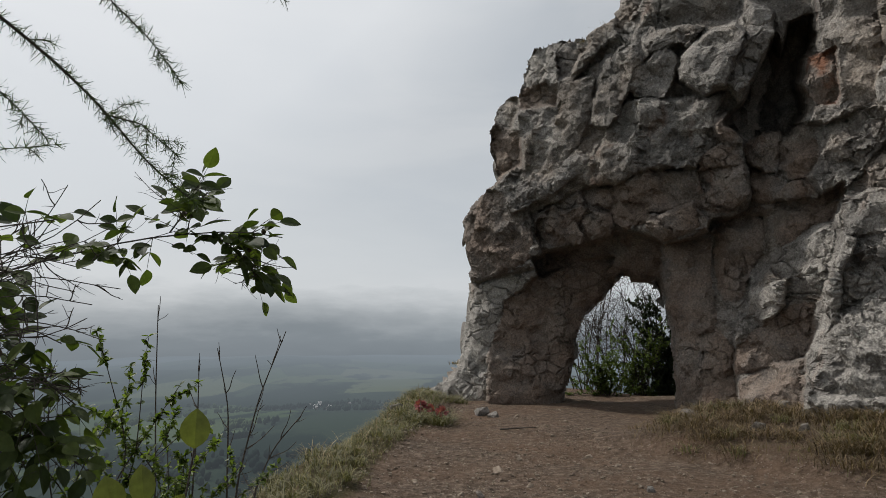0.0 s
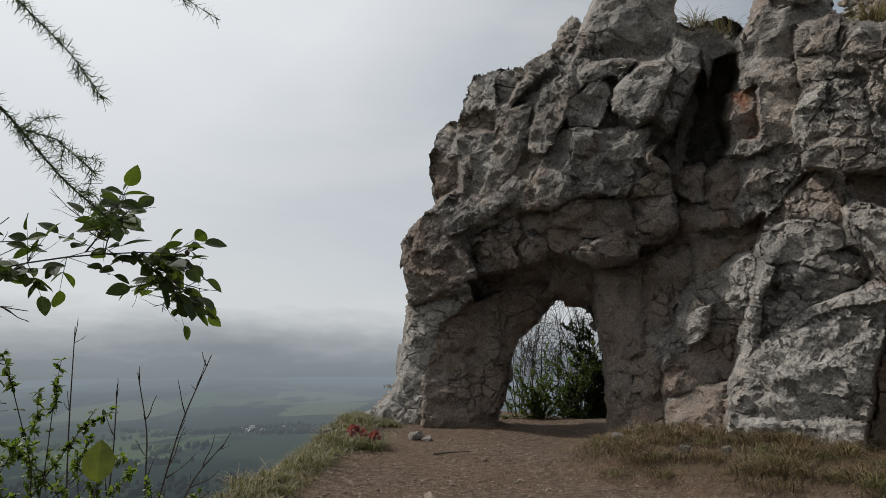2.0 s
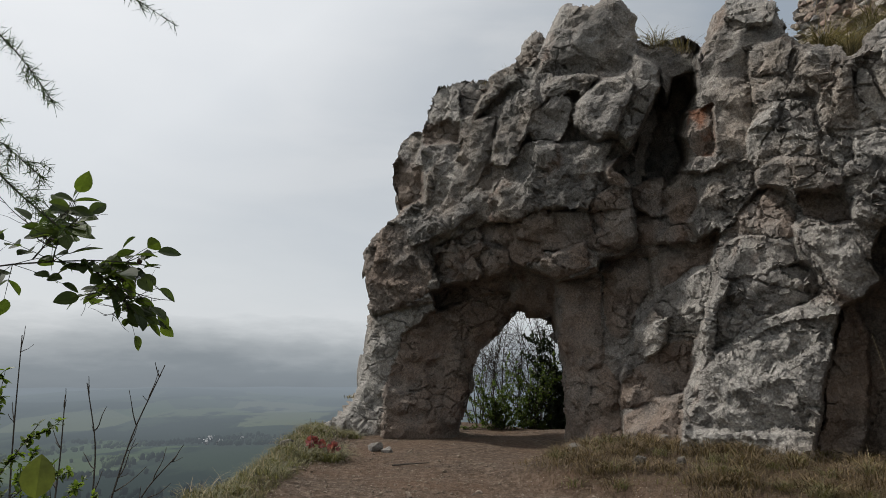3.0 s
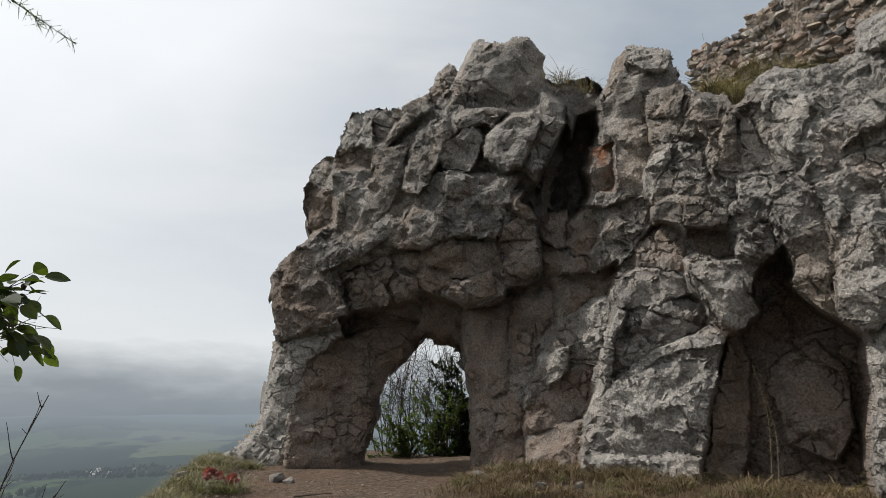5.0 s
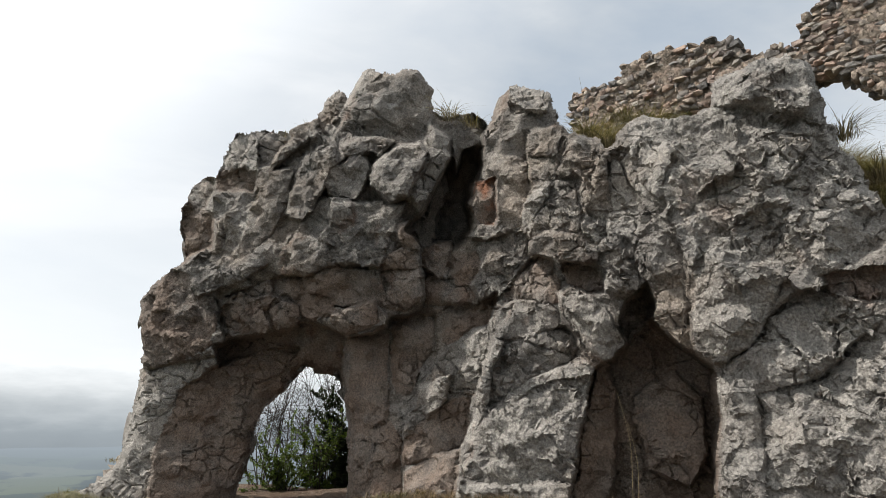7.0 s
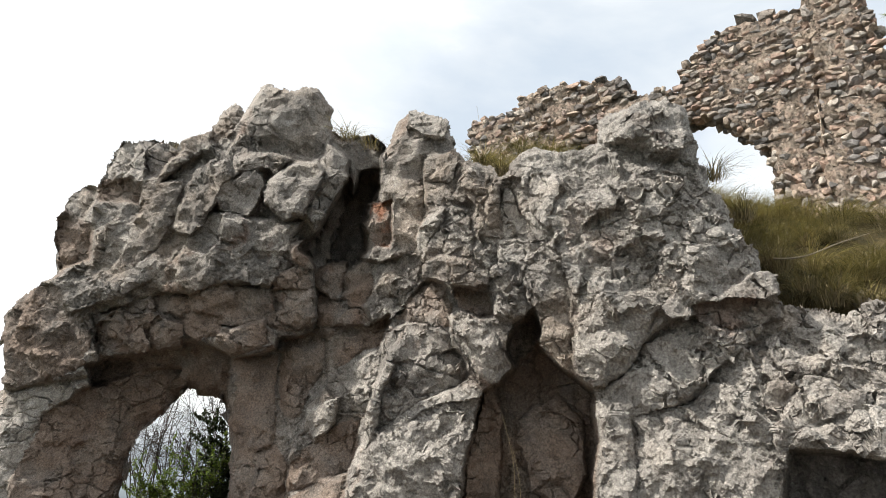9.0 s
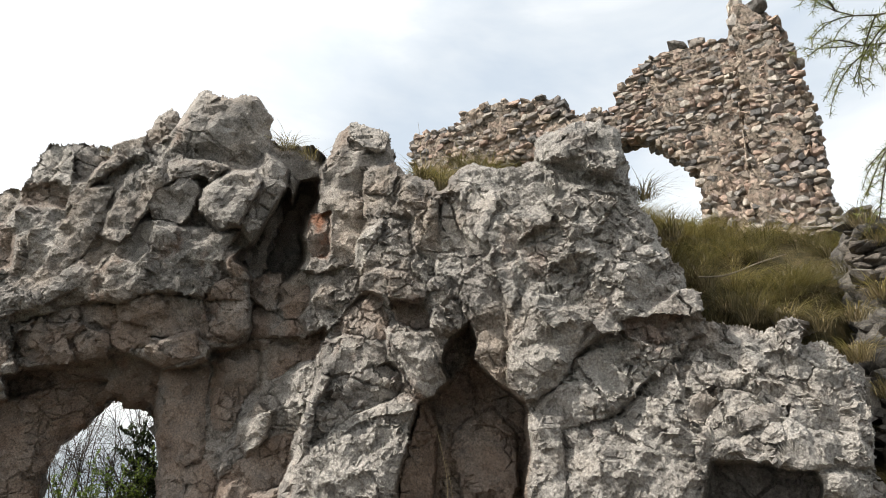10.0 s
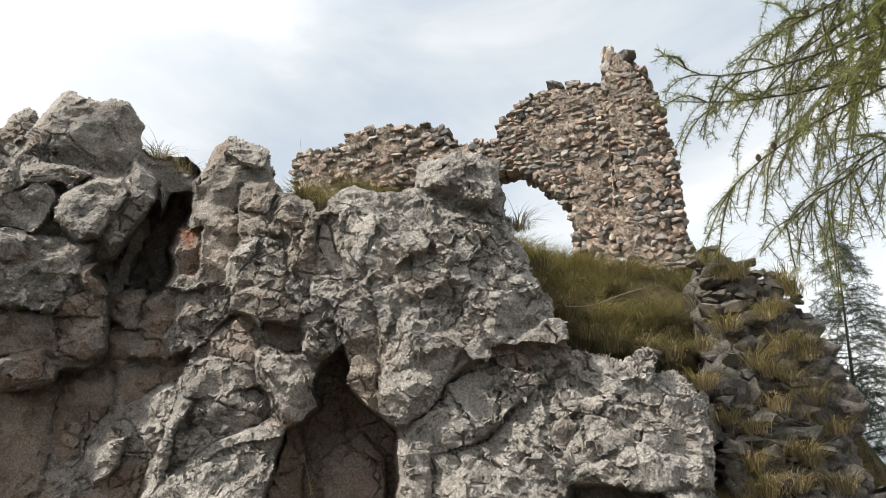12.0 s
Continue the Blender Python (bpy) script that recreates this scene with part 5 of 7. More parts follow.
def bank_core():
    us, ds, zs = np.arange(14.4, 18.6, 0.12), np.arange(0.8, 5.6, 0.12), np.arange(0.0, 6.8, 0.12)
    A, B, C = np.meshgrid(us, ds, zs, indexing="ij")
    n = fbm(np.stack([A.ravel(), B.ravel(), C.ravel()], 1) * 1.1, 4, 401).reshape(A.shape)
    E = A - 0.32 * (B - 2.0)
    slope = 1.45 + (C - 2.0) * 0.45 + 3.0 * np.maximum(16.0 - E, 0) + 0.55 * np.maximum(E - 16.3, 0)
    f = np.maximum(np.maximum(slope - B, (C - np.interp(A, BANK_S, BANK_TOP)) * 0.8), np.maximum(A - 18.1 + 0.05 * (C - 2), B - 5.2)) * 0.75 + 0.2 * n
    for ax in range(3):
        sl = [slice(None)] * 3
        for e in (0, -1):
            sl[ax] = e
            f[tuple(sl)] = np.maximum(f[tuple(sl)], 0.02)
    v, q = skin(f, (us[0], ds[0], zs[0]), 0.12)
    v, q = split_quads(v, q)
    nn = vertex_normals(v, q)
    a, c = fractured(v * (2.4, 2.4, 3.4), 61, 0.6)
    b, e = fractured(v * (6.0, 6.0, 7.0), 67, 0.6)
    v = v + nn * (0.15 * a - 0.10 * np.exp(-(c / 0.07) ** 2) + 0.05 * b)[:, None]
    return array_part("packed_rubble", placed(v[:, 0], v[:, 1], v[:, 2]), q, RUBBLE, bank, smooth=True)


bank_core()
for k in range(190):
    ss = rnd.uniform(15.85, 17.6)
    zz = rnd.uniform(1.2, float(np.interp(ss, BANK_S, BANK_TOP)) + 0.12)
    dd = 1.45 + (zz - 2.0) * 0.45 + 3.0 * max(16.0 - ss, 0) + 0.55 * max(ss - 16.3, 0) + rnd.uniform(-0.05, 0.25)
    w = rnd.choice((rnd.uniform(0.16, 0.3), rnd.uniform(0.2, 0.5)))
    lay_stone(FIELD_STONES, rnd, bank, placed(ss + 0.32 * (dd - 2.0), dd, zz), (ALONG, INTO, Vector((0, 0, 1))), (w * 1.25, w, w * rnd.uniform(0.45, 0.75)), 0.35)

# the big squared stone that crowns the buttress
crown_rnd = random.Random(77)
for u, out, z, w, h in ((8.66, 0.24, 12.42, 0.46, 0.42), (8.62, 0.28, 11.95, 0.5, 0.5), (9.1, 0.25, 12.2, 0.55, 0.3), (7.1, 0.0, 11.95, 0.5, 0.3), (7.6, 0.0, 11.85, 0.45, 0.26), (8.56, 0.30, 11.45, 0.40, 0.5)):
    lay_stone(WALL_STONES, crown_rnd, tower, ruin_place(u, out - 0.2, z), (RU, RN, Vector((0, 0, 1))), (w, 0.5, h), 0.08)

# ---- plants ----


class Bag:
    """Gathers quads of many small pieces for one mesh."""

    def __init__(self):
        self.v, self.f, self.n = [], [], 0

    def put(self, v, f):
        v, f = np.asarray(v, float), np.asarray(f, np.int64)
        self.v.append(v)
        self.f.append(f + self.n)
        self.n += len(v)

    def link(self, name, mat, parent=None, label="", smooth=False):
        return array_part(name, np.concatenate(self.v), np.concatenate(self.f), mat, parent, label, smooth)


def curve(pts, n):
    """n points on a smooth line through pts."""
    q = np.asarray(pts, float)
    k = np.concatenate([[0], np.cumsum(np.linalg.norm(np.diff(q, axis=0), axis=1))])
    t = np.linspace(0, k[-1], n)
    p = np.stack([np.interp(t, k, q[:, m]) for m in range(3)], 1)
    for _ in range(2):
        p[1:-1] = (p[:-2] + 2 * p[1:-1] + p[2:]) / 4
    return p


def tube(bag, p, r0, r1, sides=5):
    """A tapered twig along the points p."""
    p = np.asarray(p, float)
    n = len(p)
    way = np.gradient(p, axis=0)
    way /= np.maximum(np.linalg.norm(way, axis=1, keepdims=True), 1e-9)
    ref = np.array([0.31, 0.23, 0.92]) if abs(way[0, 2]) < 0.8 else np.array([0.92, 0.3, 0.2])
    a = np.cross(way, ref)
    a /= np.linalg.norm(a, axis=1, keepdims=True)
    b = np.cross(way, a)
    r = np.linspace(r0, r1, n)[:, None]
    ring = [p + r * (a * math.cos(k * 2 * math.pi / sides) + b * math.sin(k * 2 * math.pi / sides)) for k in range(sides)]
    v = np.stack(ring, 1).reshape(-1, 3)
    f = [[i * sides + k, i * sides + (k + 1) % sides, (i + 1) * sides + (k + 1) % sides, (i + 1) * sides + k] for i in range(n - 1) for k in range(sides)]
    bag.put(v, f)


def unit(v):
    return v / max(np.linalg.norm(v), 1e-9)


def leaf(bag, at, way, up, length, width, fold=0.25, droop=0.15):
    """An oval leaf with a folded midrib and a curled blade."""
    way = unit(np.asarray(way, float))
    side = unit(np.cross(way, up))
    nor = np.cross(side, way)
    prof = ((0.0, 0.05), (0.10, 0.50), (0.24, 0.84), (0.42, 1.0), (0.60, 0.95), (0.76, 0.72), (0.89, 0.40), (1.0, 0.03))
    v = []
    for k, w in prof:
        mid = np.asarray(at) + way * length * k - nor * droop * length * k * k
        v += [mid - side * width * w / 2 + nor * fold * width * w / 2, mid, mid + side * width * w / 2 + nor * fold * width * w / 2]
    f = []
    for k in range(7):
        f += [[3 * k, 3 * k + 1, 3 * k + 4, 3 * k + 3], [3 * k + 1, 3 * k + 2, 3 * k + 5, 3 * k + 4]]
    bag.put(v, f)


def spray(bag, twigs, rng, at, way, size, pairs=2):
    """A compound leaf: a stalk with leaflets in pairs and one at its tip."""
    way = unit(np.asarray(way, float))
    stalk = size * (1.0 + 0.7 * pairs)
    end = np.asarray(at) + way * stalk + np.array([0, 0, -0.25 * stalk])
    tube(twigs, curve([at, (np.asarray(at) + end) / 2 + [0, 0, 0.06 * stalk], end], 4), size * 0.022, size * 0.012, 3)
    side = unit(np.cross(way, [0, 0, 1.0]))
    for k in range(pairs):
        p = np.asarray(at) + (end - at) * (0.45 + 0.5 * k / max(pairs, 1))
        for sgn in (-1, 1):
            w = way * 0.55 + side * sgn * rng.uniform(0.7, 1.1) + [0, 0, rng.uniform(-0.55, 0.1)]
            leaf(bag, p, w, [rng.uniform(-0.9, 0.9), rng.uniform(-1.3, 0.2), 0.7], size * rng.uniform(0.75, 1.1), size * 0.62)
    leaf(bag, end, way + [0, 0, rng.uniform(-0.7, 0)], [rng.uniform(-0.9, 0.9), rng.uniform(-1.3, 0.2), 0.7], size * rng.uniform(0.9, 1.25), size * 0.68)


def needles(bag, rng, p, gap, count, length, spread=1.0):
    """Larch needles: a rosette on every short spur along the points p."""
    k = np.concatenate([[0], np.cumsum(np.linalg.norm(np.diff(p, axis=0), axis=1))])
    t = np.arange(gap, k[-1], gap)
    if not len(t):
        return
    at = np.stack([np.interp(t, k, p[:, m]) for m in range(3)], 1)
    way = np.gradient(p, axis=0)
    wa = np.stack([np.interp(t, k, way[:, m]) for m in range(3)], 1)
    wa /= np.maximum(np.linalg.norm(wa, axis=1, keepdims=True), 1e-9)
    at, wa = np.repeat(at, count, 0), np.repeat(wa, count, 0)
    n = len(at)
    v = rng.normal(size=(n, 3)) * spread + wa * 0.45
    v /= np.linalg.norm(v, axis=1, keepdims=True)
    s = np.cross(v, rng.normal(size=(n, 3)))
    s /= np.maximum(np.linalg.norm(s, axis=1, keepdims=True), 1e-9)
    ln = length * rng.uniform(0.65, 1.1, (n, 1))
    w = length * 0.03
    tip = at + v * ln + [0, 0, -0.05 * length]
    vv = np.stack([at - s * w, at + s * w, tip + s * w * 0.4, tip - s * w * 0.4], 1).reshape(-1, 3)
    bag.put(vv, np.arange(4 * n).reshape(-1, 4))


def side_twigs(rng, p, count, length, forward=0.7, droop=0.3, start=0.15):
    """Lines of twigs that leave the line p to both sides."""
    out = []
    for k in np.linspace(start, 0.95, count):
        i = min(int(k * (len(p) - 1)), len(p) - 2)
        w = unit(p[i + 1] - p[i])
        s = unit(rng.normal(size=3))
        d = unit(w * forward + s * 0.8)
        ln = length * rng.uniform(0.5, 1.2) * (1.15 - k * 0.6)
        bow = unit(np.cross(d, rng.normal(size=3))) * ln * 0.10
        q = [p[i], p[i] + d * ln * 0.3 + bow, p[i] + d * ln * 0.6 - 0.6 * bow + [0, 0, -0.2 * droop * ln], p[i] + d * ln + [0, 0, -droop * ln]]
        out.append(curve(q, 7))
    return out


def trunk(parent, pts, r0, r1, mat=None, sides=12):
    bag = Bag()
    p = curve(pts, 14)
    tube(bag, p, r0, r1, sides)
    return bag.link("trunk", mat or BARK, parent, smooth=True)


# larch whose boughs hang in over the path's outer edge
def larch_left():
    rng = np.random.default_rng(3)
    gz = ground_at(-3.9, 2.1)
    tree = thing("larch_tree", (-3.9, 2.1, gz), "larch tree with drooping dark needled boughs beside the path", "tree")
    trunk(tree, [(-3.9, 2.1, gz - 0.2), (-3.86, 2.12, 2.0), (-3.9, 2.15, 5.2)], 0.13, 0.05)
    boughs = [
        ([(-3.88, 2.13, 3.3), (-2.9, 2.3, 3.15), (-1.97, 2.66, 2.96), (-1.73, 2.92, 2.75), (-1.57, 3.08, 2.57), (-1.43, 3.2, 2.36), (-1.23, 3.32, 2.19)], 0.016, 0.003, True),
        ([(-1.57, 3.03, 2.55), (-1.4, 3.06, 2.51), (-1.26, 3.16, 2.38)], 0.004, 0.0015, True),
        ([(-3.88, 2.13, 3.8), (-2.6, 2.5, 3.5), (-1.62, 2.89, 3.19), (-1.56, 2.99, 3.08), (-1.43, 3.09, 2.99), (-1.29, 3.25, 2.77)], 0.012, 0.0018, True),
        ([(-3.88, 2.13, 2.9), (-2.7, 2.4, 2.8), (-1.93, 2.71, 2.62), (-1.87, 2.78, 2.57), (-1.78, 2.88, 2.44), (-1.74, 2.92, 2.39)], 0.010, 0.002, True),
    ]
    boughs += [
        ([(-3.88, 2.13, 2.6), (-2.6, 2.6, 2.35), (-2.02, 2.88, 2.33), (-1.95, 2.92, 2.35), (-1.76, 3.02, 2.4)], 0.008, 0.0015, False),
        ([(-3.88, 2.13, 4.6), (-2.2, 2.9, 4.0), (-1.08, 3.56, 3.5), (-0.88, 3.66, 3.41)], 0.012, 0.0015, False),
    ]
    for pts, r0, r1, leafy in boughs:
        wood, nd = Bag(), Bag()
        p = curve(pts, 34)
        tube(wood, p, r0, r1, 6)
        inner = p[12:] if len(pts) > 4 else p
        needles(nd, rng, inner, 0.020 if leafy else 0.04, 11, 0.064, 0.9)
        for q in side_twigs(rng, inner, 5 if leafy else 2, 0.16, 0.9, 0.3):
            tube(wood, q, r1 * 1.1, r1 * 0.6, 4)
            needles(nd, rng, q, 0.022, 10, 0.056, 0.9)
        b = wood.link("bough", BARK, tree)
        nd.link("needles", NEEDLE, b)
    return tree


def larch_right():
    rng = np.random.default_rng(8)
    gz = ground_at(7.4, -2.4)
    tree = thing("larch_tree", (7.4, -2.4, gz), "larch tree with sunlit green needles, cones and drooping twigs", "tree")
    trunk(tree, [(7.4, -2.4, gz - 0.2), (7.38, -2.4, 3.0), (7.4, -2.35, 7.5)], 0.17, 0.07)
    root = (7.39, -2.4)
    boughs = [
        ([(*root, 4.9), (5.9, -1.2, 4.6), (4.84, -0.33, 4.25), (4.72, 0.23, 4.14), (4.55, 0.62, 4.1), (4.45, 0.9, 4.14), (4.28, 1.06, 4.36)], 0.028),
        ([(*root, 4.6), (6.0, -1.2, 4.2), (4.9, -0.26, 3.98), (4.8, 0.28, 3.95), (4.64, 0.75, 3.98), (4.48, 1.09, 4.06)], 0.026),
        ([(*root, 4.4), (6.0, -1.2, 4.1), (4.8, -0.27, 3.86), (4.7, 0.25, 3.72), (4.62, 0.70, 3.5), (4.62, 1.02, 3.25)], 0.022),
        ([(*root, 4.2), (6.0, -1.3, 3.8), (4.93, -0.3, 3.55), (4.85, 0.1, 3.42), (4.8, 0.5, 3.2), (4.8, 0.78, 2.98)], 0.018),
    ]
    boughs += [
        ([(*root, 5.4), (5.9, -1.3, 5.0), (4.83, -0.42, 4.62), (4.76, 0.1, 4.48), (4.69, 0.45, 4.38), (4.66, 0.73, 4.28)], 0.022),
        ([(*root, 4.8), (6.0, -1.2, 4.4), (4.95, -0.4, 4.2), (4.85, -0.05, 4.05), (4.75, 0.35, 3.8), (4.7, 0.62, 3.6)], 0.020),
        ([(*root, 5.2), (6.0, -1.2, 4.9), (5.0, -0.5, 4.6), (4.9, -0.1, 4.45), (4.8, 0.2, 4.3), (4.72, 0.5, 4.15)], 0.024),
        ([(*root, 5.6), (6.0, -1.2, 5.2), (5.1, -0.4, 4.8), (4.95, 0.0, 4.6), (4.85, 0.3, 4.5), (4.8, 0.5, 4.42)], 0.024),
    ]
    boughs += [
        ([(*root, 5.0), (6.1, -1.1, 4.7), (5.2, -0.3, 4.45), (5.05, 0.1, 4.25), (4.95, 0.35, 4.05), (4.9, 0.55, 3.85)], 0.022),
        ([(*root, 5.9), (6.0, -1.2, 5.5), (5.0, -0.4, 4.95), (4.9, -0.05, 4.75), (4.85, 0.2, 4.62), (4.8, 0.38, 4.5)], 0.024),
        ([(*root, 5.3), (6.0, -1.3, 5.0), (5.1, -0.6, 4.65), (5.0, -0.3, 4.5), (4.95, -0.05, 4.38), (4.9, 0.2, 4.25)], 0.024),
        ([(*root, 5.0), (6.0, -1.3, 4.7), (5.1, -0.6, 4.4), (5.0, -0.25, 4.25), (4.95, 0.0, 4.1), (4.9, 0.25, 3.95)], 0.024),
    ]
    boughs += [
        ([(*root, 4.3), (6.1, -1.1, 4.0), (5.2, -0.3, 3.75), (5.1, 0.05, 3.6), (5.0, 0.35, 3.4), (4.95, 0.6, 3.15)], 0.018),
    ]
    for pts, r0 in boughs:
        wood, nd, cones = Bag(), Bag(), Bag()
        p = curve(pts, 44)
        tube(wood, p, r0, 0.003, 6)
        seen = p[20:]
        needles(nd, rng, seen, 0.046, 18, 0.048, 1.0)
        for q in side_twigs(rng, seen, 21, 0.62, 0.8, 0.5, 0.0):
            tube(wood, q, 0.0058, 0.003, 4)
            needles(nd, rng, q, 0.044, 20, 0.050, 1.0)
            for q2 in side_twigs(rng, q, 3, 0.24, 0.7, 0.6):
                tube(wood, q2, 0.003, 0.002, 3)
                needles(nd, rng, q2, 0.048, 16, 0.042, 1.0)
        for k in range(3):
            i = rng.integers(2, len(seen) - 4)
            c = seen[i] + [0, 0, 0.02]
            for j in range(6):
                t0, t1 = -0.02 + 0.008 * j, -0.02 + 0.008 * (j + 1.3)
                tube(cones, [c + [0, 0, t0], c + [0, 0, t1]], 0.017 * math.sin(0.5 + j * 0.42), 0.019 * math.sin(0.65 + j * 0.40), 7)
        b = wood.link("bough", BARK if rng.random() < 0.6 else TWIG, tree)
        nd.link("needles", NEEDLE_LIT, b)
        tagged(cones.link("cones", CONE, b, "brown larch cones"), kind="stuff")
    return tree


def briar():
    rng = np.random.default_rng(5)
    gz = ground_at(-2.9, 3.5)
    bush = thing("briar_bush", (-2.9, 3.5, gz), "tangled briar bush with dark green leaflets at the path's edge", "bush")
    root = (-2.9, 3.5, gz - 0.1)
    canes = [
        ([root, (-2.8, 3.3, 1.3), (-2.29, 3.27, 1.82), (-1.98, 3.46, 1.92), (-1.75, 3.57, 2.02), (-1.49, 3.67, 2.09), (-1.27, 3.75, 2.09), (-1.07, 3.81, 2.15), (-0.92, 3.86, 2.09)], 0.55, 1.0, 22),
        ([(-1.27, 3.75, 2.09), (-1.13, 3.82, 1.98), (-1.06, 3.86, 1.86)], 0.2, 1.0, 6),
        ([(-1.49, 3.67, 2.09), (-1.42, 3.68, 2.2), (-1.36, 3.68, 2.3)], 0.3, 1.0, 5),
        ([root, (-2.75, 3.2, 1.5), (-2.25, 2.95, 1.98), (-1.95, 3.0, 2.02), (-1.75, 3.05, 2.06)], 0.55, 1.0, 6),
    ]
    canes += [
        ([root, (-2.7, 3.2, 0.9), (-2.2, 3.1, 1.5), (-1.9, 3.1, 1.62), (-1.75, 3.15, 1.50)], 0.4, 1.0, 8),
        ([root, (-2.6, 3.2, 0.7), (-2.1, 3.05, 1.3), (-1.85, 3.1, 1.40), (-1.68, 3.18, 1.22)], 0.3, 1.0, 9),
        ([root, (-2.6, 3.2, 0.6), (-2.1, 3.1, 1.0), (-1.8, 3.1, 1.12), (-1.66, 3.2, 0.95)], 0.3, 1.0, 9),
        ([root, (-2.5, 3.1, 0.5), (-2.0, 3.0, 0.85), (-1.85, 3.05, 0.8)], 0.3, 1.0, 6),
    ]
    canes += [
        ([root, (-2.8, 3.2, 1.0), (-2.45, 2.95, 1.55), (-2.1, 2.92, 1.72)], 0.4, 1.0, 6),
        ([root, (-2.7, 3.1, 0.8), (-2.3, 2.95, 1.15), (-1.98, 2.98, 1.2)], 0.4, 1.0, 8),
        ([root, (-2.7, 3.1, 0.9), (-2.2, 2.95, 1.45), (-1.86, 3.0, 1.3), (-1.74, 3.05, 1.1)], 0.4, 1.0, 10),
        ([root, (-2.6, 3.1, 0.5), (-2.1, 2.95, 0.7), (-1.8, 3.0, 0.75), (-1.62, 3.1, 0.7)], 0.4, 1.0, 10),
    ]
    canes += [
        ([root, (-2.6, 3.3, 1.0), (-2.2, 3.3, 1.35), (-1.95, 3.4, 1.35), (-1.8, 3.45, 1.2)], 0.4, 1.0, 9),
        ([root, (-2.8, 3.1, 1.2), (-2.4, 2.9, 1.7), (-2.1, 2.85, 1.75), (-1.95, 2.9, 1.68)], 0.4, 1.0, 8),
    ]
    for pts, a, b_, count in canes:
        count = count if a > 0.5 else int(count * 1.7)
        wood, lv = Bag(), Bag()
        p = curve(pts, 26)
        tube(wood, p, 0.011 if len(pts) > 3 else 0.005, 0.003, 6)
        for k in np.repeat(np.linspace(a, b_, count), 2):
            i = min(int(k * 25), 24)
            w = unit(p[i + 1 if i < 25 else i] - p[i - 1])
            d = w * 0.4 + unit(rng.normal(size=3)) * 0.8 + [0, 0, 0.1]
            spray(lv, wood, rng, p[i], d, rng.uniform(0.088, 0.125), int(rng.integers(1, 3)))
        for q in side_twigs(rng, p[8:], 8, 0.42, 0.5, -0.1):
            tube(wood, q, 0.0035, 0.0015, 4)
            for q2 in side_twigs(rng, q, 4, 0.18, 0.5, 0.0):
                tube(wood, q2, 0.002, 0.001, 3)
        c = wood.link("cane", BARK, bush)
        lv.link("leaves", ROSE_LEAF, c)
    # hips among the leaves
    for at in ((-1.02, 3.83, 2.12), (-1.95, 3.02, 1.46), (-1.10, 3.84, 2.02)):
        hip = bmesh.new()
        bmesh.ops.create_icosphere(hip, subdivisions=2, radius=0.014, matrix=Matrix.Translation(at) @ Matrix.Diagonal((1, 1, 1.3, 1)))
        part("rose_hip", hip, CONE, bush, "dark brown rose hip")
    return bush


def dead_stalk(pts, seed, twigs=6):
    rng = np.random.default_rng(seed)
    gz = ground_at(pts[0][0], pts[0][1])
    st = thing("bare_stalk", (pts[0][0], pts[0][1], gz), "leafless dark stalk with short bare twigs at the path's edge", "plant", "bare stalks")
    wood = Bag()
    p = curve([(pts[0][0], pts[0][1], gz - 0.1), *pts], 20)
    tube(wood, p, 0.011, 0.004, 6)
    wood.link("stem", BARK, st)
    for q in side_twigs(rng, p[6:], twigs, 0.28, 0.9, -0.25, 0.1):
        tw = Bag()
        tube(tw, q, 0.005, 0.0022, 5)
        for q2 in side_twigs(rng, q, 1, 0.09, 0.9, -0.2):
            tube(tw, q2, 0.0028, 0.0018, 4)
        tw.link("twig", BARK, st)
    return st


def shrub(name, base, tips, seed, leaf_mat, size, label, leaves=16, wood_mat=None, r=0.007, spread=0.25, twigs=4):
    """A shrub: a stem to each tip, side twigs, and single leaves along them."""
    rng = np.random.default_rng(seed)
    ob = thing(name, base, label, "bush")
    for tip in tips:
        wood, lv = Bag(), Bag()
        b = np.asarray(base) + [*rng.uniform(-0.15, 0.15, 2), -0.08]
        m = (b + np.asarray(tip)) / 2 + [*rng.uniform(-spread, spread, 2), 0.1]
        p = curve([b, m, tip], 14)
        tube(wood, p, r, r * 0.35, 5)
        lines = [p[4:]] + side_twigs(rng, p[3:], twigs, 0.35 * np.linalg.norm(np.asarray(tip) - b), 0.8, -0.1)
        for q in lines:
            if q is not lines[0]:
                tube(wood, q, r * 0.4, r * 0.2, 4)
            for k in range(leaves):
                i = rng.integers(0, len(q))
                d = unit(rng.normal(size=3)) + [0, 0, 0.25]
                leaf(lv, q[i], d, [*rng.uniform(-0.6, 0.6, 2), 1], size * rng.uniform(0.6, 1.15), size * rng.uniform(0.4, 0.55))
        c = wood.link("stem", wood_mat or BARK, ob)
        if leaves:
            lv.link("leaves", leaf_mat, c)
    return ob


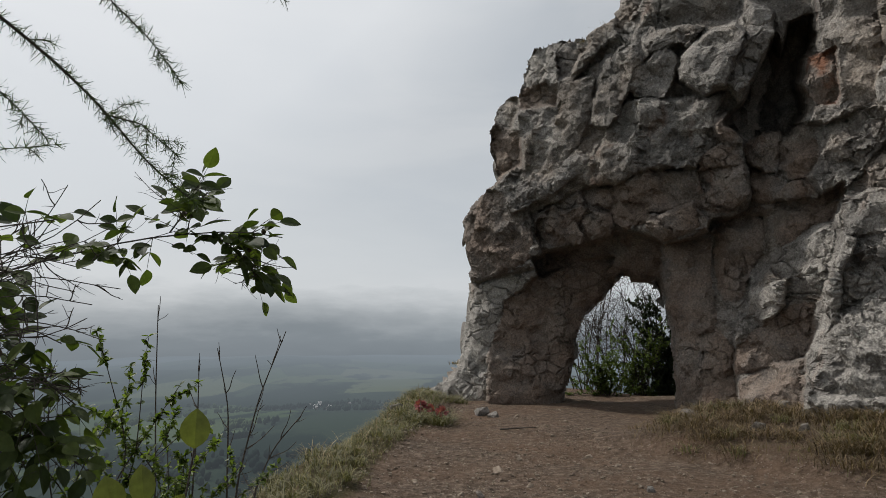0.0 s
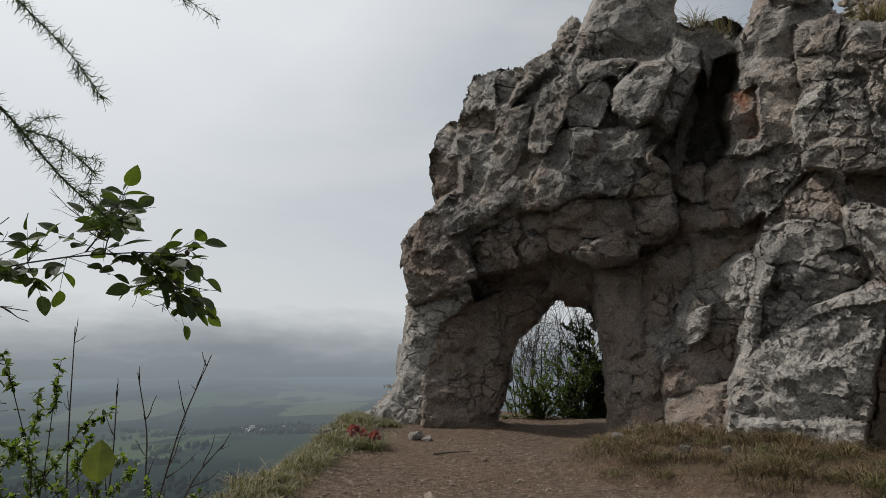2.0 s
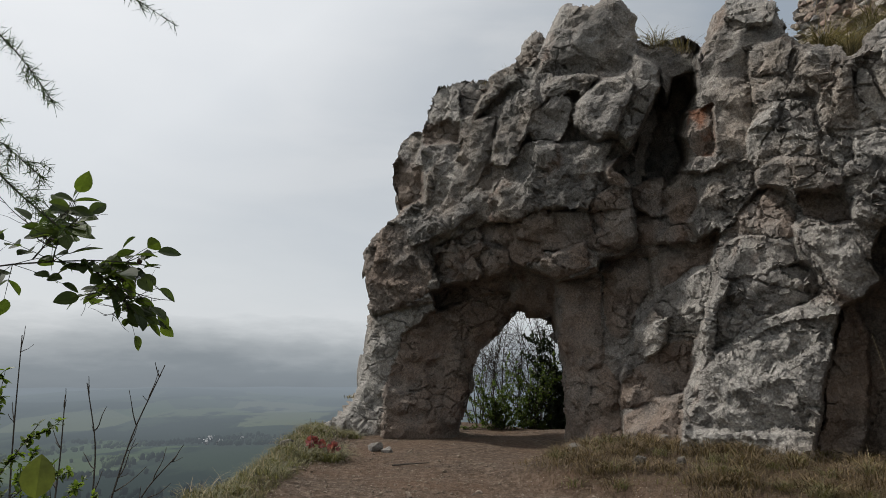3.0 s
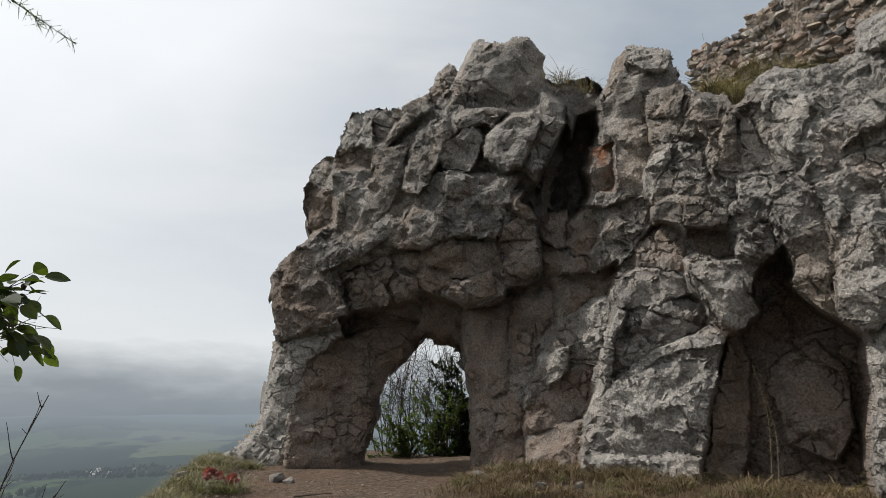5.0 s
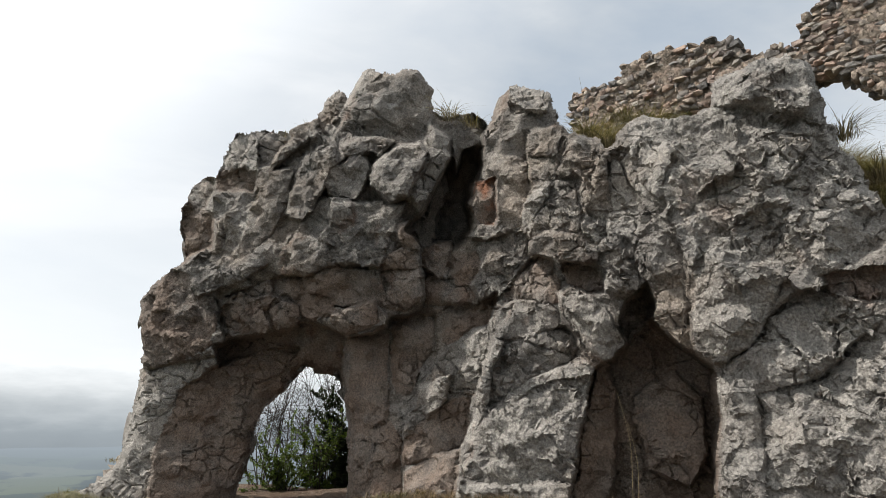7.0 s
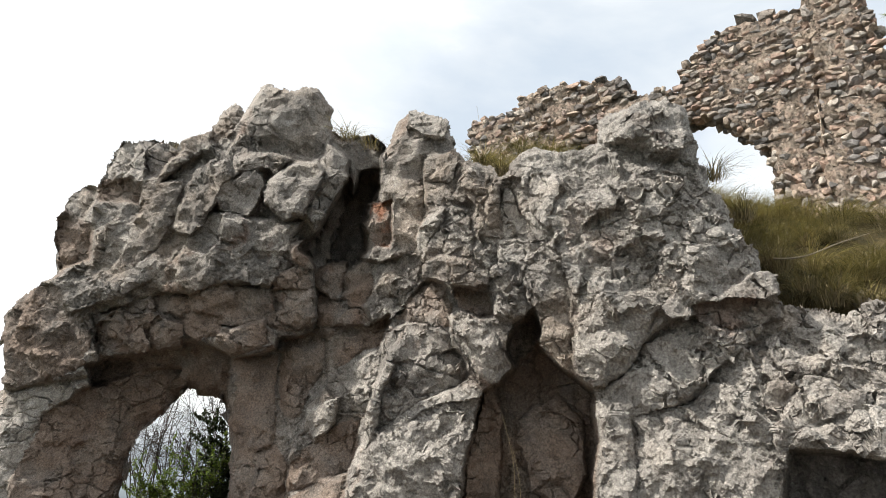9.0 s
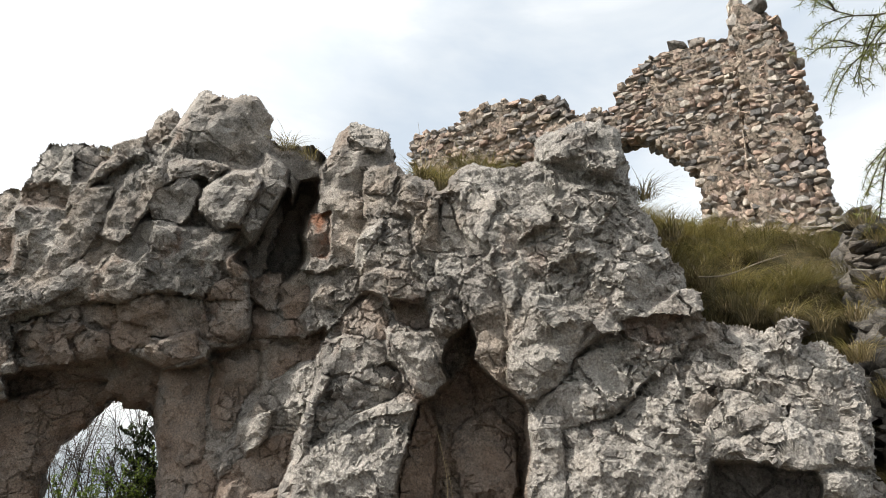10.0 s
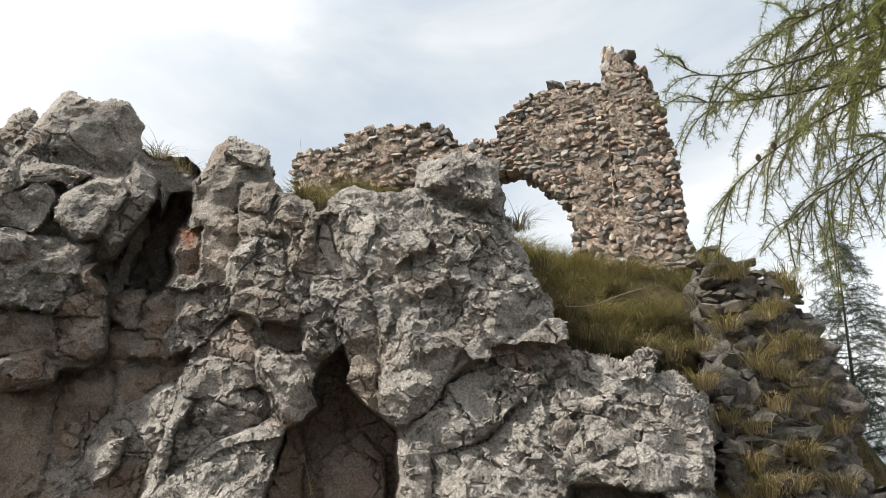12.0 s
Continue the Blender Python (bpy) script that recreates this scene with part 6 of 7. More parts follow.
def bramble():
    """A tangle of bare thorny twigs beside the briar."""
    r = np.random.default_rng(47)
    gz = ground_at(-2.6, 3.35)
    ob = thing("bramble_bush", (-2.6, 3.35, gz), "tangle of bare dark thorny twigs beside the leafy briar", "bush")
    for k in range(30):
        wood = Bag()
        a = np.array([r.uniform(-2.45, -2.1), r.uniform(2.95, 3.35), r.uniform(0.95, 1.95)])
        e = np.array([r.uniform(-1.95, -1.58), r.uniform(3.0, 3.35), a[2] + r.uniform(-0.28, 0.32)])
        way = [a + (e - a) * t + r.normal(0, 0.035, 3) for t in np.linspace(0, 1, 6)]
        p = curve([(-2.6 + r.uniform(-0.15, 0.15), 3.35, gz - 0.05), (-2.55, 3.3, 0.5 * a[2]), *way], 24)
        tube(wood, p, 0.006, 0.0022, 5)
        for q in side_twigs(r, p[9:], 7, 0.26, 0.5, -0.1):
            tube(wood, q, 0.0032, 0.0018, 4)
            for q2 in side_twigs(r, q, 3, 0.09, 0.5, -0.1):
                tube(wood, q2, 0.0022, 0.0012, 3)
        wood.link("twig", BARK, ob)


larch_left()
larch_right()
briar()
bramble()
dead_stalk([(-2.41, 5.9, 0.28), (-2.48, 5.98, 1.01), (-2.5, 5.99, 1.79)], 1, 4)
dead_stalk([(-1.66, 5.65, 0.33), (-1.53, 5.78, 1.03), (-1.34, 5.85, 1.56)], 2, 7)
dead_stalk([(-1.97, 5.54, 0.35), (-1.98, 5.62, 0.82), (-2.0, 5.65, 1.33)], 4, 5)
dead_stalk([(-1.72, 5.61, 0.3), (-1.76, 5.7, 0.95), (-1.87, 5.7, 1.42)], 6, 5)
dead_stalk([(-1.5, 5.6, 0.3), (-1.38, 5.7, 0.62), (-1.18, 5.75, 0.86)], 9, 5)
gb = ground_at(-2.3, 4.4)
shrub("shrub", (-2.3, 4.4, gb), [(-2.75, 4.2, 1.25), (-2.45, 4.3, 1.45), (-2.2, 4.4, 1.5), (-1.95, 4.5, 1.35), (-1.75, 4.6, 1.2), (-2.6, 4.2, 1.0), (-2.1, 4.5, 1.1), (-1.65, 4.6, 0.95)], 12, SHRUB_LEAF, 0.055, "light green leafy shrub growing below the path's edge", 46)
shrub("shrub", (-2.0, 4.9, ground_at(-2.0, 4.9)), [(-2.3, 4.8, 1.0), (-1.95, 4.9, 0.9), (-1.6, 5.0, 0.8), (-1.45, 5.05, 0.6), (-1.8, 4.9, 0.7), (-1.3, 5.1, 0.5)], 14, SHRUB_LEAF, 0.05, "low yellow-green leafy shrub among the bare stalks", 46)
# broad spotted leaves on a low stalk close by
sp = thing("spotted_plant", (-1.0, 2.3, ground_at(-1.0, 2.3)), "low plant with broad yellow-green brown-spotted leaves", "plant")
for base, tip, ln, wd in (((-0.80, 2.25, 1.18), (0.0, 0.05, 1.0), 0.125, 0.095), ((-0.93, 2.2, 1.02), (-0.2, 0.1, 1.0), 0.12, 0.08), ((-1.02, 2.2, 0.98), (-0.3, 0.0, 0.9), 0.13, 0.10), ((-0.86, 2.2, 0.95), (0.4, 0.0, 0.8), 0.11, 0.08)):
    w, lf = Bag(), Bag()
    tube(w, curve([(-1.0, 2.3, ground_at(-1.0, 2.3) - 0.05), ((-1.0 + base[0]) / 2, 2.3, 0.6), base], 10), 0.006, 0.003, 5)
    leaf(lf, base, tip, (0.2, -1.0, 0.2), ln, wd, 0.2, 0.1)
    lf.link("leaf_blade", SPOT_LEAF, w.link("stem", BARK, sp))
# thicket behind the arch
def arch_thicket():
    rng = np.random.default_rng(31)
    base = (4.3, 18.6, ground_at(4.3, 18.6))
    ob = thing("thicket", base, "thicket of bare dark branches behind the rock arch", "bush")
    for k in range(30):
        wood = Bag()
        b = np.array([rng.uniform(3.4, 6.4), rng.uniform(18.6, 19.6), base[2] - 0.1])
        tip = np.array([b[0] + rng.uniform(-1.3, 0.6), b[1] + rng.uniform(-0.3, 0.5), rng.uniform(1.6, 4.2)])
        p = curve([b, (b + tip) / 2 + [*rng.uniform(-0.25, 0.25, 2), 0.25], tip], 14)
        tube(wood, p, 0.017, 0.005, 5)
        for q in side_twigs(rng, p[2:], 14, 1.2, 0.5, -0.1):
            tube(wood, q, 0.007, 0.003, 4)
            for q2 in side_twigs(rng, q, 5, 0.45, 0.5, -0.1):
                tube(wood, q2, 0.004, 0.002, 3)
        wood.link("branch", BARK, ob)
    return ob


arch_thicket()
def leafy(base, seed, count, spread, low, high, mat, size, label, leaves):
    r = np.random.default_rng(seed)
    tips = [(base[0] + r.uniform(-spread, spread), base[1] + r.uniform(-0.3, 0.3), r.uniform(low, high)) for _ in range(count)]
    return shrub("shrub", base, tips, seed, mat, size, label, leaves, None, 0.012)


leafy((4.1, 17.5, ground_at(4.1, 17.5)), 17, 30, 0.95, -0.3, 1.6, SHRUB_LEAF, 0.075, "green leafy shrub behind the rock arch", 30)
leafy((5.0, 17.9, ground_at(5.0, 17.9)), 23, 30, 0.8, -0.3, 2.1, SHRUB_LEAF, 0.08, "taller green leafy shrub among bare branches behind the arch", 26)
leafy((5.8, 18.3, ground_at(5.8, 18.3)), 19, 26, 0.62, -0.3, 2.6, DARK_LEAF, 0.10, "dense dark evergreen shrub behind the rock arch", 110)


def conifer(base, height, seed, lean=(0.0, 0.0)):
    rng = np.random.default_rng(seed)
    ob = thing("conifer", base, "slender blue-green conifer with thin drooping branches", "tree")
    b = np.asarray(base, float)
    top = b + [lean[0], lean[1], height]
    trunk(ob, [tuple(b - [0, 0, 0.3]), tuple((b + top) / 2), tuple(top)], 0.085, 0.012)
    wood, nd = Bag(), Bag()
    for k in range(230):
        h = rng.uniform(0.12, 0.99) ** 0.9
        p0 = b + (top - b) * h
        ln = (0.35 + 3.0 * (1 - h)) * rng.uniform(0.7, 1.15)
        a = rng.uniform(0, 2 * math.pi)
        d = np.array([math.cos(a), math.sin(a), 0.15])
        p = curve([p0, p0 + d * ln * 0.5, p0 + d * ln + [0, 0, -0.38 * ln]], 10)
        tube(wood, p, 0.02 * (1.1 - h), 0.005, 4)
        needles(nd, rng, p, 0.09, 10, 0.13, 1.0)
        for q in side_twigs(rng, p, 7, 0.5 * ln, 0.8, 0.25):
            tube(wood, q, 0.006, 0.003, 3)
            needles(nd, rng, q, 0.10, 8, 0.12, 1.0)
    tagged(wood.link("branchwork", BARK, ob), kind="stuff")
    nd.link("crown", SPRUCE, ob)
    return ob


conifer((21.9, 3.9, ground_at(21.9, 3.9)), 8.1 - ground_at(21.9, 3.9), 41, (-0.8, -0.9))

# ---- grass ----


def blades(name, at, rng, height, mat, label, width=0.006, lean=0.45, parent=None, droop=0.35, aim=None):
    """Many curved grass blades at the places given, in one mesh."""
    n = len(at)
    a = rng.uniform(0, 2 * math.pi, n) if aim is None else aim
    h = height * rng.uniform(0.4, 1.15, n)
    d = np.stack([np.cos(a), np.sin(a), np.zeros(n)], 1) * (lean * rng.uniform(0.2, 1.3, n))[:, None]
    s = np.stack([-np.sin(a), np.cos(a), np.zeros(n)], 1) * (width * rng.uniform(0.6, 1.3, n) / 2)[:, None]
    up = np.array([0, 0, 1.0])
    sink = (droop * rng.uniform(0.7, 1.5, n))[:, None]
    rows = []
    for t, w in ((-0.06, 1.0), (0.3, 0.95), (0.62, 0.7), (1.0, 0.12)):
        q = at + up * h[:, None] * (1.2 * t - 1.1 * sink * t * abs(t)) + d * h[:, None] * abs(t) ** 1.25
        rows += [q - s * w, q + s * w] if len(rows) % 4 == 0 else [q + s * w, q - s * w]
    v = np.stack(rows, 1).reshape(-1, 3)
    k = np.arange(n)[:, None] * 8
    f = np.concatenate([k + [0, 1, 2, 3], k + [3, 2, 5, 4], k + [4, 5, 6, 7]])
    ob = array_part(name, v, f, mat, parent, label)
    if parent is None:
        tagged(ob, label, "grass", kind="stuff")
    return ob


def scatter(rng, n, x0, x1, y0, y1, keep):
    x, y = rng.uniform(x0, x1, n), rng.uniform(y0, y1, n)
    k = keep(x, y) > rng.uniform(0, 1, n)
    x, y = x[k], y[k]
    return np.stack([x, y, ground_height(x, y)], 1)


def clumps(x, y, size, seed):
    return value_noise(np.stack([x * size, y * size, 0 * x], 1), seed)


def edge_of(y):
    return np.interp(y, [-10, 0, 4, 6.6, 8, 11.3, 14.0, 16.5], [-2.6, -2.0, -1.7, -1.25, -1.25, -0.75, -0.55, -0.5])


rng = np.random.default_rng(77)
rim = scatter(rng, 60000, -5.5, 1.5, 1.5, 15.5, lambda x, y: smooth(0.62, 0.1, x - edge_of(y)) * smooth(3.2, 0.6, edge_of(y) - x) * (0.55 + 0.6 * clumps(x, y, 1.6, 5)))
blades("rim_grass", rim, rng, 0.17, GRASS, "short green and tawny grass along the path's outer edge", 0.008, 1.15, None, 0.55)
rim2 = scatter(rng, 9000, -4.5, 1.5, 2.0, 15.0, lambda x, y: smooth(0.5, -0.1, x - edge_of(y)) * smooth(2.6, 0.5, edge_of(y) - x) * smooth(0.0, 0.5, clumps(x, y, 1.1, 15)))
blades("dry_rim_grass", rim2, rng, 0.30, DRY_GRASS, "taller dry straw grass along the path's outer edge", 0.006, 1.0, None, 0.5)


def verge_keep(x, y):
    s, d = cliff_sd(x, y)
    return smooth(-2.2, -1.6, d) * smooth(0.9, 0.3, d) * smooth(5.0, 6.2, s) * (0.6 + 0.6 * clumps(x, y, 1.3, 25))


verge = scatter(rng, 45000, 2.5, 9.5, 2.5, 14.0, verge_keep)
blades("verge_grass", verge, rng, 0.2, DEAD_GRASS, "short dry brown grass along the foot of the cliff", 0.008, 1.3, None, 0.58)
verge2 = scatter(rng, 16000, 2.5, 9.5, 2.5, 14.0, lambda x, y: verge_keep(x, y) * smooth(0.1, 0.5, clumps(x, y, 0.9, 35)))
blades("green_verge_grass", verge2, rng, 0.13, GRASS, "green grass tufts along the foot of the cliff", 0.008, 1.1, None, 0.55)


def hill_keep(x, y):
    s, d = cliff_sd(x, y)
    return smooth(8, 8.8, s) * smooth(16.0, 15.6, s - 0.32 * (d - 2)) * smooth(1.2, 1.8, d) * smooth(9, 7, d) * (0.85 + 0.4 * clumps(x, y, 1.6, 45)) * (0.3 + 0.7 * smooth(10.5, 11.5, s))


def tussocks(name, centres, rng, per, spread, height, mat, label):
    """Tussocks whose blades arch outwards from the middle of each."""
    at = np.repeat(centres, per, 0)
    size = np.repeat(rng.uniform(0.6, 1.3, len(centres)), per)
    off = rng.normal(0, spread, (len(at), 2)) * size[:, None]
    at = at + np.concatenate([off, np.zeros((len(at), 1))], 1)
    at[:, 2] += 0.05 - 0.25 * np.hypot(off[:, 0], off[:, 1])
    blades(name, at, rng, height, mat, label, 0.009, 1.4, None, 0.68, np.arctan2(off[:, 1], off[:, 0]) + rng.normal(0, 0.7, len(at)))


hill = scatter(rng, 13000, 8.0, 18.0, 1.5, 14.5, hill_keep)
blades("hill_grass", hill, rng, 0.30, HILL_GRASS, "long olive grass on the slope below the ruined wall", 0.008, 1.5, None, 0.7)
tussocks("hill_tussock", scatter(rng, 420, 8.0, 18.0, 1.5, 14.5, hill_keep), rng, 170, 0.11, 0.58, HILL_GRASS, "arching olive-brown grass tussocks on the slope below the ruin")
tussocks("dry_hill_tussock", scatter(rng, 420, 8.0, 18.0, 1.5, 14.5, lambda x, y: hill_keep(x, y) * smooth(-0.4, 0.4, clumps(x, y, 0.8, 55))), rng, 130, 0.10, 0.62, DRY_GRASS, "arching straw-coloured grass tussocks on the slope below the ruin")


tussocks("verge_tussock", scatter(rng, 1500, 2.5, 9.5, 2.5, 14.0, verge_keep), rng, 60, 0.09, 0.25, DEAD_GRASS, "matted dead brown grass tussocks along the foot of the cliff")
tussocks("green_verge_tussock", scatter(rng, 420, 2.5, 9.5, 2.5, 14.0, verge_keep), rng, 60, 0.06, 0.20, GRASS, "green grass tussocks along the foot of the cliff")
foot_at = placed(rng.uniform(-1.6, 0.3, 70), rng.uniform(-1.7, -0.5, 70), 0.0)
foot_at[:, 2] = ground_height(foot_at[:, 0], foot_at[:, 1])
tussocks("arch_foot_tussock", foot_at, rng, 60, 0.07, 0.2, GRASS, "green grass tussocks at the foot of the arch's outer pier")
wreath_at = np.stack([rng.uniform(-0.75, 0.55, 46), rng.uniform(11.3, 12.9, 46), np.zeros(46)], 1)
wreath_at = wreath_at[wreath_at[:, 0] < edge_of(wreath_at[:, 1]) + 0.75]
wreath_at[:, 2] = ground_height(wreath_at[:, 0], wreath_at[:, 1])
tussocks("wreath_tussock", wreath_at, rng, 70, 0.07, 0.3, GRASS, "taller green grass tussocks round the laid flowers")
tussocks("rim_tussock", scatter(rng, 900, -4.5, 1.5, 2.0, 15.0, lambda x, y: smooth(0.6, 0.1, x - edge_of(y)) * smooth(2.2, 0.5, edge_of(y) - x)), rng, 50, 0.06, 0.17, GRASS, "low olive grass tussocks along the path's outer edge")


def tuft(s, d, z, seed, height=0.35, mat=None, count=160, spread=0.075, lean=0.95):
    r = np.random.default_rng(seed)
    p = placed(s, d, z)
    t = thing("grass_tuft", tuple(p), "tuft of long tawny grass rooted in the rock", "grass", "grass tufts on the rock")
    for m, share in ((HILL_GRASS, 0.55), (DRY_GRASS, 0.45)) if mat is None else ((mat, 1.0),):
        n = int(count * share)
        at = p + np.stack([r.normal(0, spread, n), r.normal(0, spread, n), r.normal(-0.05, spread * 0.2, n)], 1)
        tagged(blades("turf", at, r, height, m, "", 0.009, lean * 1.2, t, 0.66, np.arctan2(at[:, 1] - p[1], at[:, 0] - p[0]) + r.normal(0, 0.7, n)), kind="stuff")
    return t


CREST_TUFTS = ((6.35, 1.5, 7.55, 0.42, 150), (6.75, 1.7, 7.35, 0.3, 100), (2.95, 1.25, 7.85, 0.3, 90), (1.9, 1.1, 7.85, 0.2, 80), (2.35, 1.15, 7.8, 0.2, 80), (8.97, 2.1, 6.75, 0.5, 260), (9.35, 2.1, 6.5, 0.5, 260), (9.75, 2.2, 6.2, 0.4, 240), (10.6, 1.9, 6.4, 0.35, 150), (12.95, 1.3, 5.6, 0.45, 180), (13.3, 1.6, 5.0, 0.5, 260), (13.5, 1.4, 4.2, 0.45, 220))
BANK_TUFTS = ((15.6, 1.4, 2.9, 0.5, 260), (16.8, 1.9, 3.1, 0.45, 220), (16.1, 1.35, 1.7, 0.55, 300), (16.7, 1.6, 1.9, 0.4, 200), (15.7, 1.6, 3.5, 0.45, 200), (16.4, 2.2, 3.9, 0.3, 120), (17.0, 2.3, 4.1, 0.3, 110), (16.5, 2.7, 4.9, 0.35, 160), (17.2, 2.1, 2.4, 0.4, 200), (17.6, 2.4, 3.4, 0.3, 120), (15.9, 1.6, 2.4, 0.45, 200), (16.3, 1.4, 1.2, 0.45, 200), (17.0, 1.8, 1.4, 0.4, 200), (-1.25, 0.25, 0.85, 0.15, 60))
FOOT_TUFTS = ((9.6, 0.2, 0.35, 0.45, 160), (10.6, 0.3, 0.35, 0.5, 160), (8.6, -0.1, 0.35, 0.3, 120), (11.4, -0.3, 0.4, 0.4, 140), (14.3, 1.5, 3.55, 0.6, 200), (14.8, 1.6, 3.5, 0.6, 220), (14.0, 1.4, 3.75, 0.55, 180), (15.2, 1.6, 3.4, 0.6, 220), (13.7, 1.5, 4.1, 0.5, 180))
for k, (s, d, z, h, c) in enumerate(CREST_TUFTS + BANK_TUFTS + FOOT_TUFTS):
    tuft(s, d, z, 900 + k, h, DRY_GRASS if 25 < k < 30 or k in (12, 14, 18, 21) else None, c)
brnd = random.Random(61)
for k in range(26):
    ss = brnd.uniform(15.5, 17.7)
    zz = brnd.uniform(0.7, float(np.interp(ss, BANK_S, BANK_TOP)) - 0.1)
    dd = 1.35 + (zz - 2.0) * 0.45 + 3.0 * max(16.0 - ss, 0) + 0.55 * max(ss - 16.3, 0)
    tuft(ss + 0.32 * (dd - 2.0), dd, zz, 1200 + k, brnd.uniform(0.4, 0.75), DRY_GRASS if brnd.random() < 0.45 else None, 190, 0.09)
# tall thin stalks against the sky and before the cave
for k, (s, d, z, h) in enumerate(((8.95, 1.9, 6.7, 1.1), (9.05, 1.9, 6.7, 0.9), (9.9, 0.1, 0.4, 1.6), (10.0, 0.0, 0.4, 1.2))):
    r = np.random.default_rng(600 + k)
    p = placed(s, d, z)
    t = thing("grass_stalk", tuple(p), "single tall dry grass stalk", "grass", "tall dry stalks")
    st = Bag()
    tube(st, curve([p, p + [0.05, 0.0, h * 0.6], p + [0.18 * r.uniform(-1, 1), 0.1 * r.uniform(-1, 1), h]], 10), 0.005, 0.002, 4)
    st.link("stem", STRAW_TWIG, t)

# ---- loose stones, sticks and the red flowers ----
prnd = random.Random(12)
for k in range(150):
    y = prnd.uniform(5.0, 14.5)
    x = prnd.uniform(float(edge_of(y)) + 0.2, 3.2 + (y - 5) * 0.15)
    w = 0.03 * (1 + 3.2 * prnd.random() ** 4)
    st = lay_stone(PATH_STONES, prnd, None, (x, y, ground_at(x, y) + w * 0.12), (Vector((1, 0, 0)), Vector((0, 1, 0)), Vector((0, 0, 1))), (w * 1.3, w, w * 0.7), 0.6, "loose_stone")
    tagged(st, "small pale loose stone lying on the earth path", "stone", "loose stones on the path")
grit = Bag()
gr = np.random.default_rng(18)
gi = np.array([v.co[:] for v in PATH_STONES[0].vertices])
gfc = np.array([list(p.vertices) for p in PATH_STONES[0].polygons])
gpx, gpy = gr.uniform(-1.6, 6.0, 5200), 4.8 + 10.5 * gr.random(5200) ** 1.3
gs, gd = cliff_sd(gpx, gpy)
keep = (gpx > edge_of(gpy) + 0.25) & (gd < -0.9 - 1.2 * smooth(4.5, 6, gs))
gpx, gpy = gpx[keep], gpy[keep]
gpz = ground_height(gpx, gpy)
for x, y, z in zip(gpx, gpy, gpz):
    w = 0.014 * (1 + 2.2 * gr.random() ** 3)
    grit.put((gi * gr.choice((-1, 1), 3)[None] * (w * 1.3, w, w * 0.8)) + (x, y, z + w * 0.2), gfc)
tagged(grit.link("gravel", GRIT), "pale grit and gravel strewn over the earth path", "gravel", kind="stuff")
for x, y, w in ((0.75, 13.3, 0.30), (0.95, 13.1, 0.2), (3.7, 10.4, 0.3), (3.5, 10.0, 0.16), (4.15, 9.2, 0.22), (4.6, 8.9, 0.18), (0.35, 6.75, 0.1), (2.05, 6.9, 0.12), (-0.85, 12.9, 0.3), (5.2, 10.6, 0.25), (5.9, 9.4, 0.22)):
    st = lay_stone(PATH_ROCKS, prnd, None, (x, y, ground_at(x, y) + w * 0.15), (Vector((1, 0, 0)), Vector((0, 1, 0)), Vector((0, 0, 1))), (w * 1.3, w, w * 0.75), 0.5, "rock")
    tagged(st, "weathered grey rock half sunk in the path's edge", "stone", "rocks along the path")
stick = Bag()
sx, sy = 1.15, 10.9
stick_t = thing("stick", (sx, sy, ground_at(sx, sy)), "dark fallen stick lying on the earth path", "branch")
tube(stick, [(sx - 0.25, sy + 0.1, ground_at(sx - 0.25, sy + 0.1) + 0.02), (sx, sy, ground_at(sx, sy) + 0.025), (sx + 0.3, sy - 0.05, ground_at(sx + 0.3, sy - 0.05) + 0.02)], 0.016, 0.008, 6)
stick.link("stem", BARK, stick_t)
dead = Bag()
dead_t = thing("stick", tuple(placed(14.3, 1.5, 4.1)), "bleached bare stick lying in the long grass", "branch")
tube(dead, curve([placed(13.6, 1.15, 4.15), placed(14.0, 1.2, 4.12), placed(14.4, 1.25, 4.3), placed(14.9, 1.4, 4.45)], 10), 0.014, 0.006, 6)
dead.link("stem", TWIG, dead_t)


def red_flowers():
    r = np.random.default_rng(55)
    c = np.array([-0.22, 11.9, ground_at(-0.22, 11.9)])
    ob = thing("flower_wreath", tuple(c), "faded red artificial flowers laid among dry stems", "flowers")
    for off, n, w in (((-0.16, 0.0, 0.30), 36, 0.09), ((0.20, -0.05, 0.20), 36, 0.09), ((0.02, 0.0, 0.26), 16, 0.07)):
        pet = Bag()
        for k in range(n):
            d = unit(r.normal(size=3))
            leaf(pet, c + off + d * w * 0.35, d + [0, 0, 0.2], r.normal(size=3), w, w * 0.9, 0.3, 0.3)
        pet.link("flower_head", RED, ob)
    tw = Bag()
    for k in range(26):
        b = c + [*r.uniform(-0.45, 0.45, 2), -0.05]
        tube(tw, curve([b, b + [r.uniform(-0.1, 0.1), 0, 0.25], b + [r.uniform(-0.25, 0.25), r.uniform(-0.1, 0.1), r.uniform(0.3, 0.75)]], 6), 0.006, 0.002, 4)
    tw.link("stems", TWIG, ob)


red_flowers()

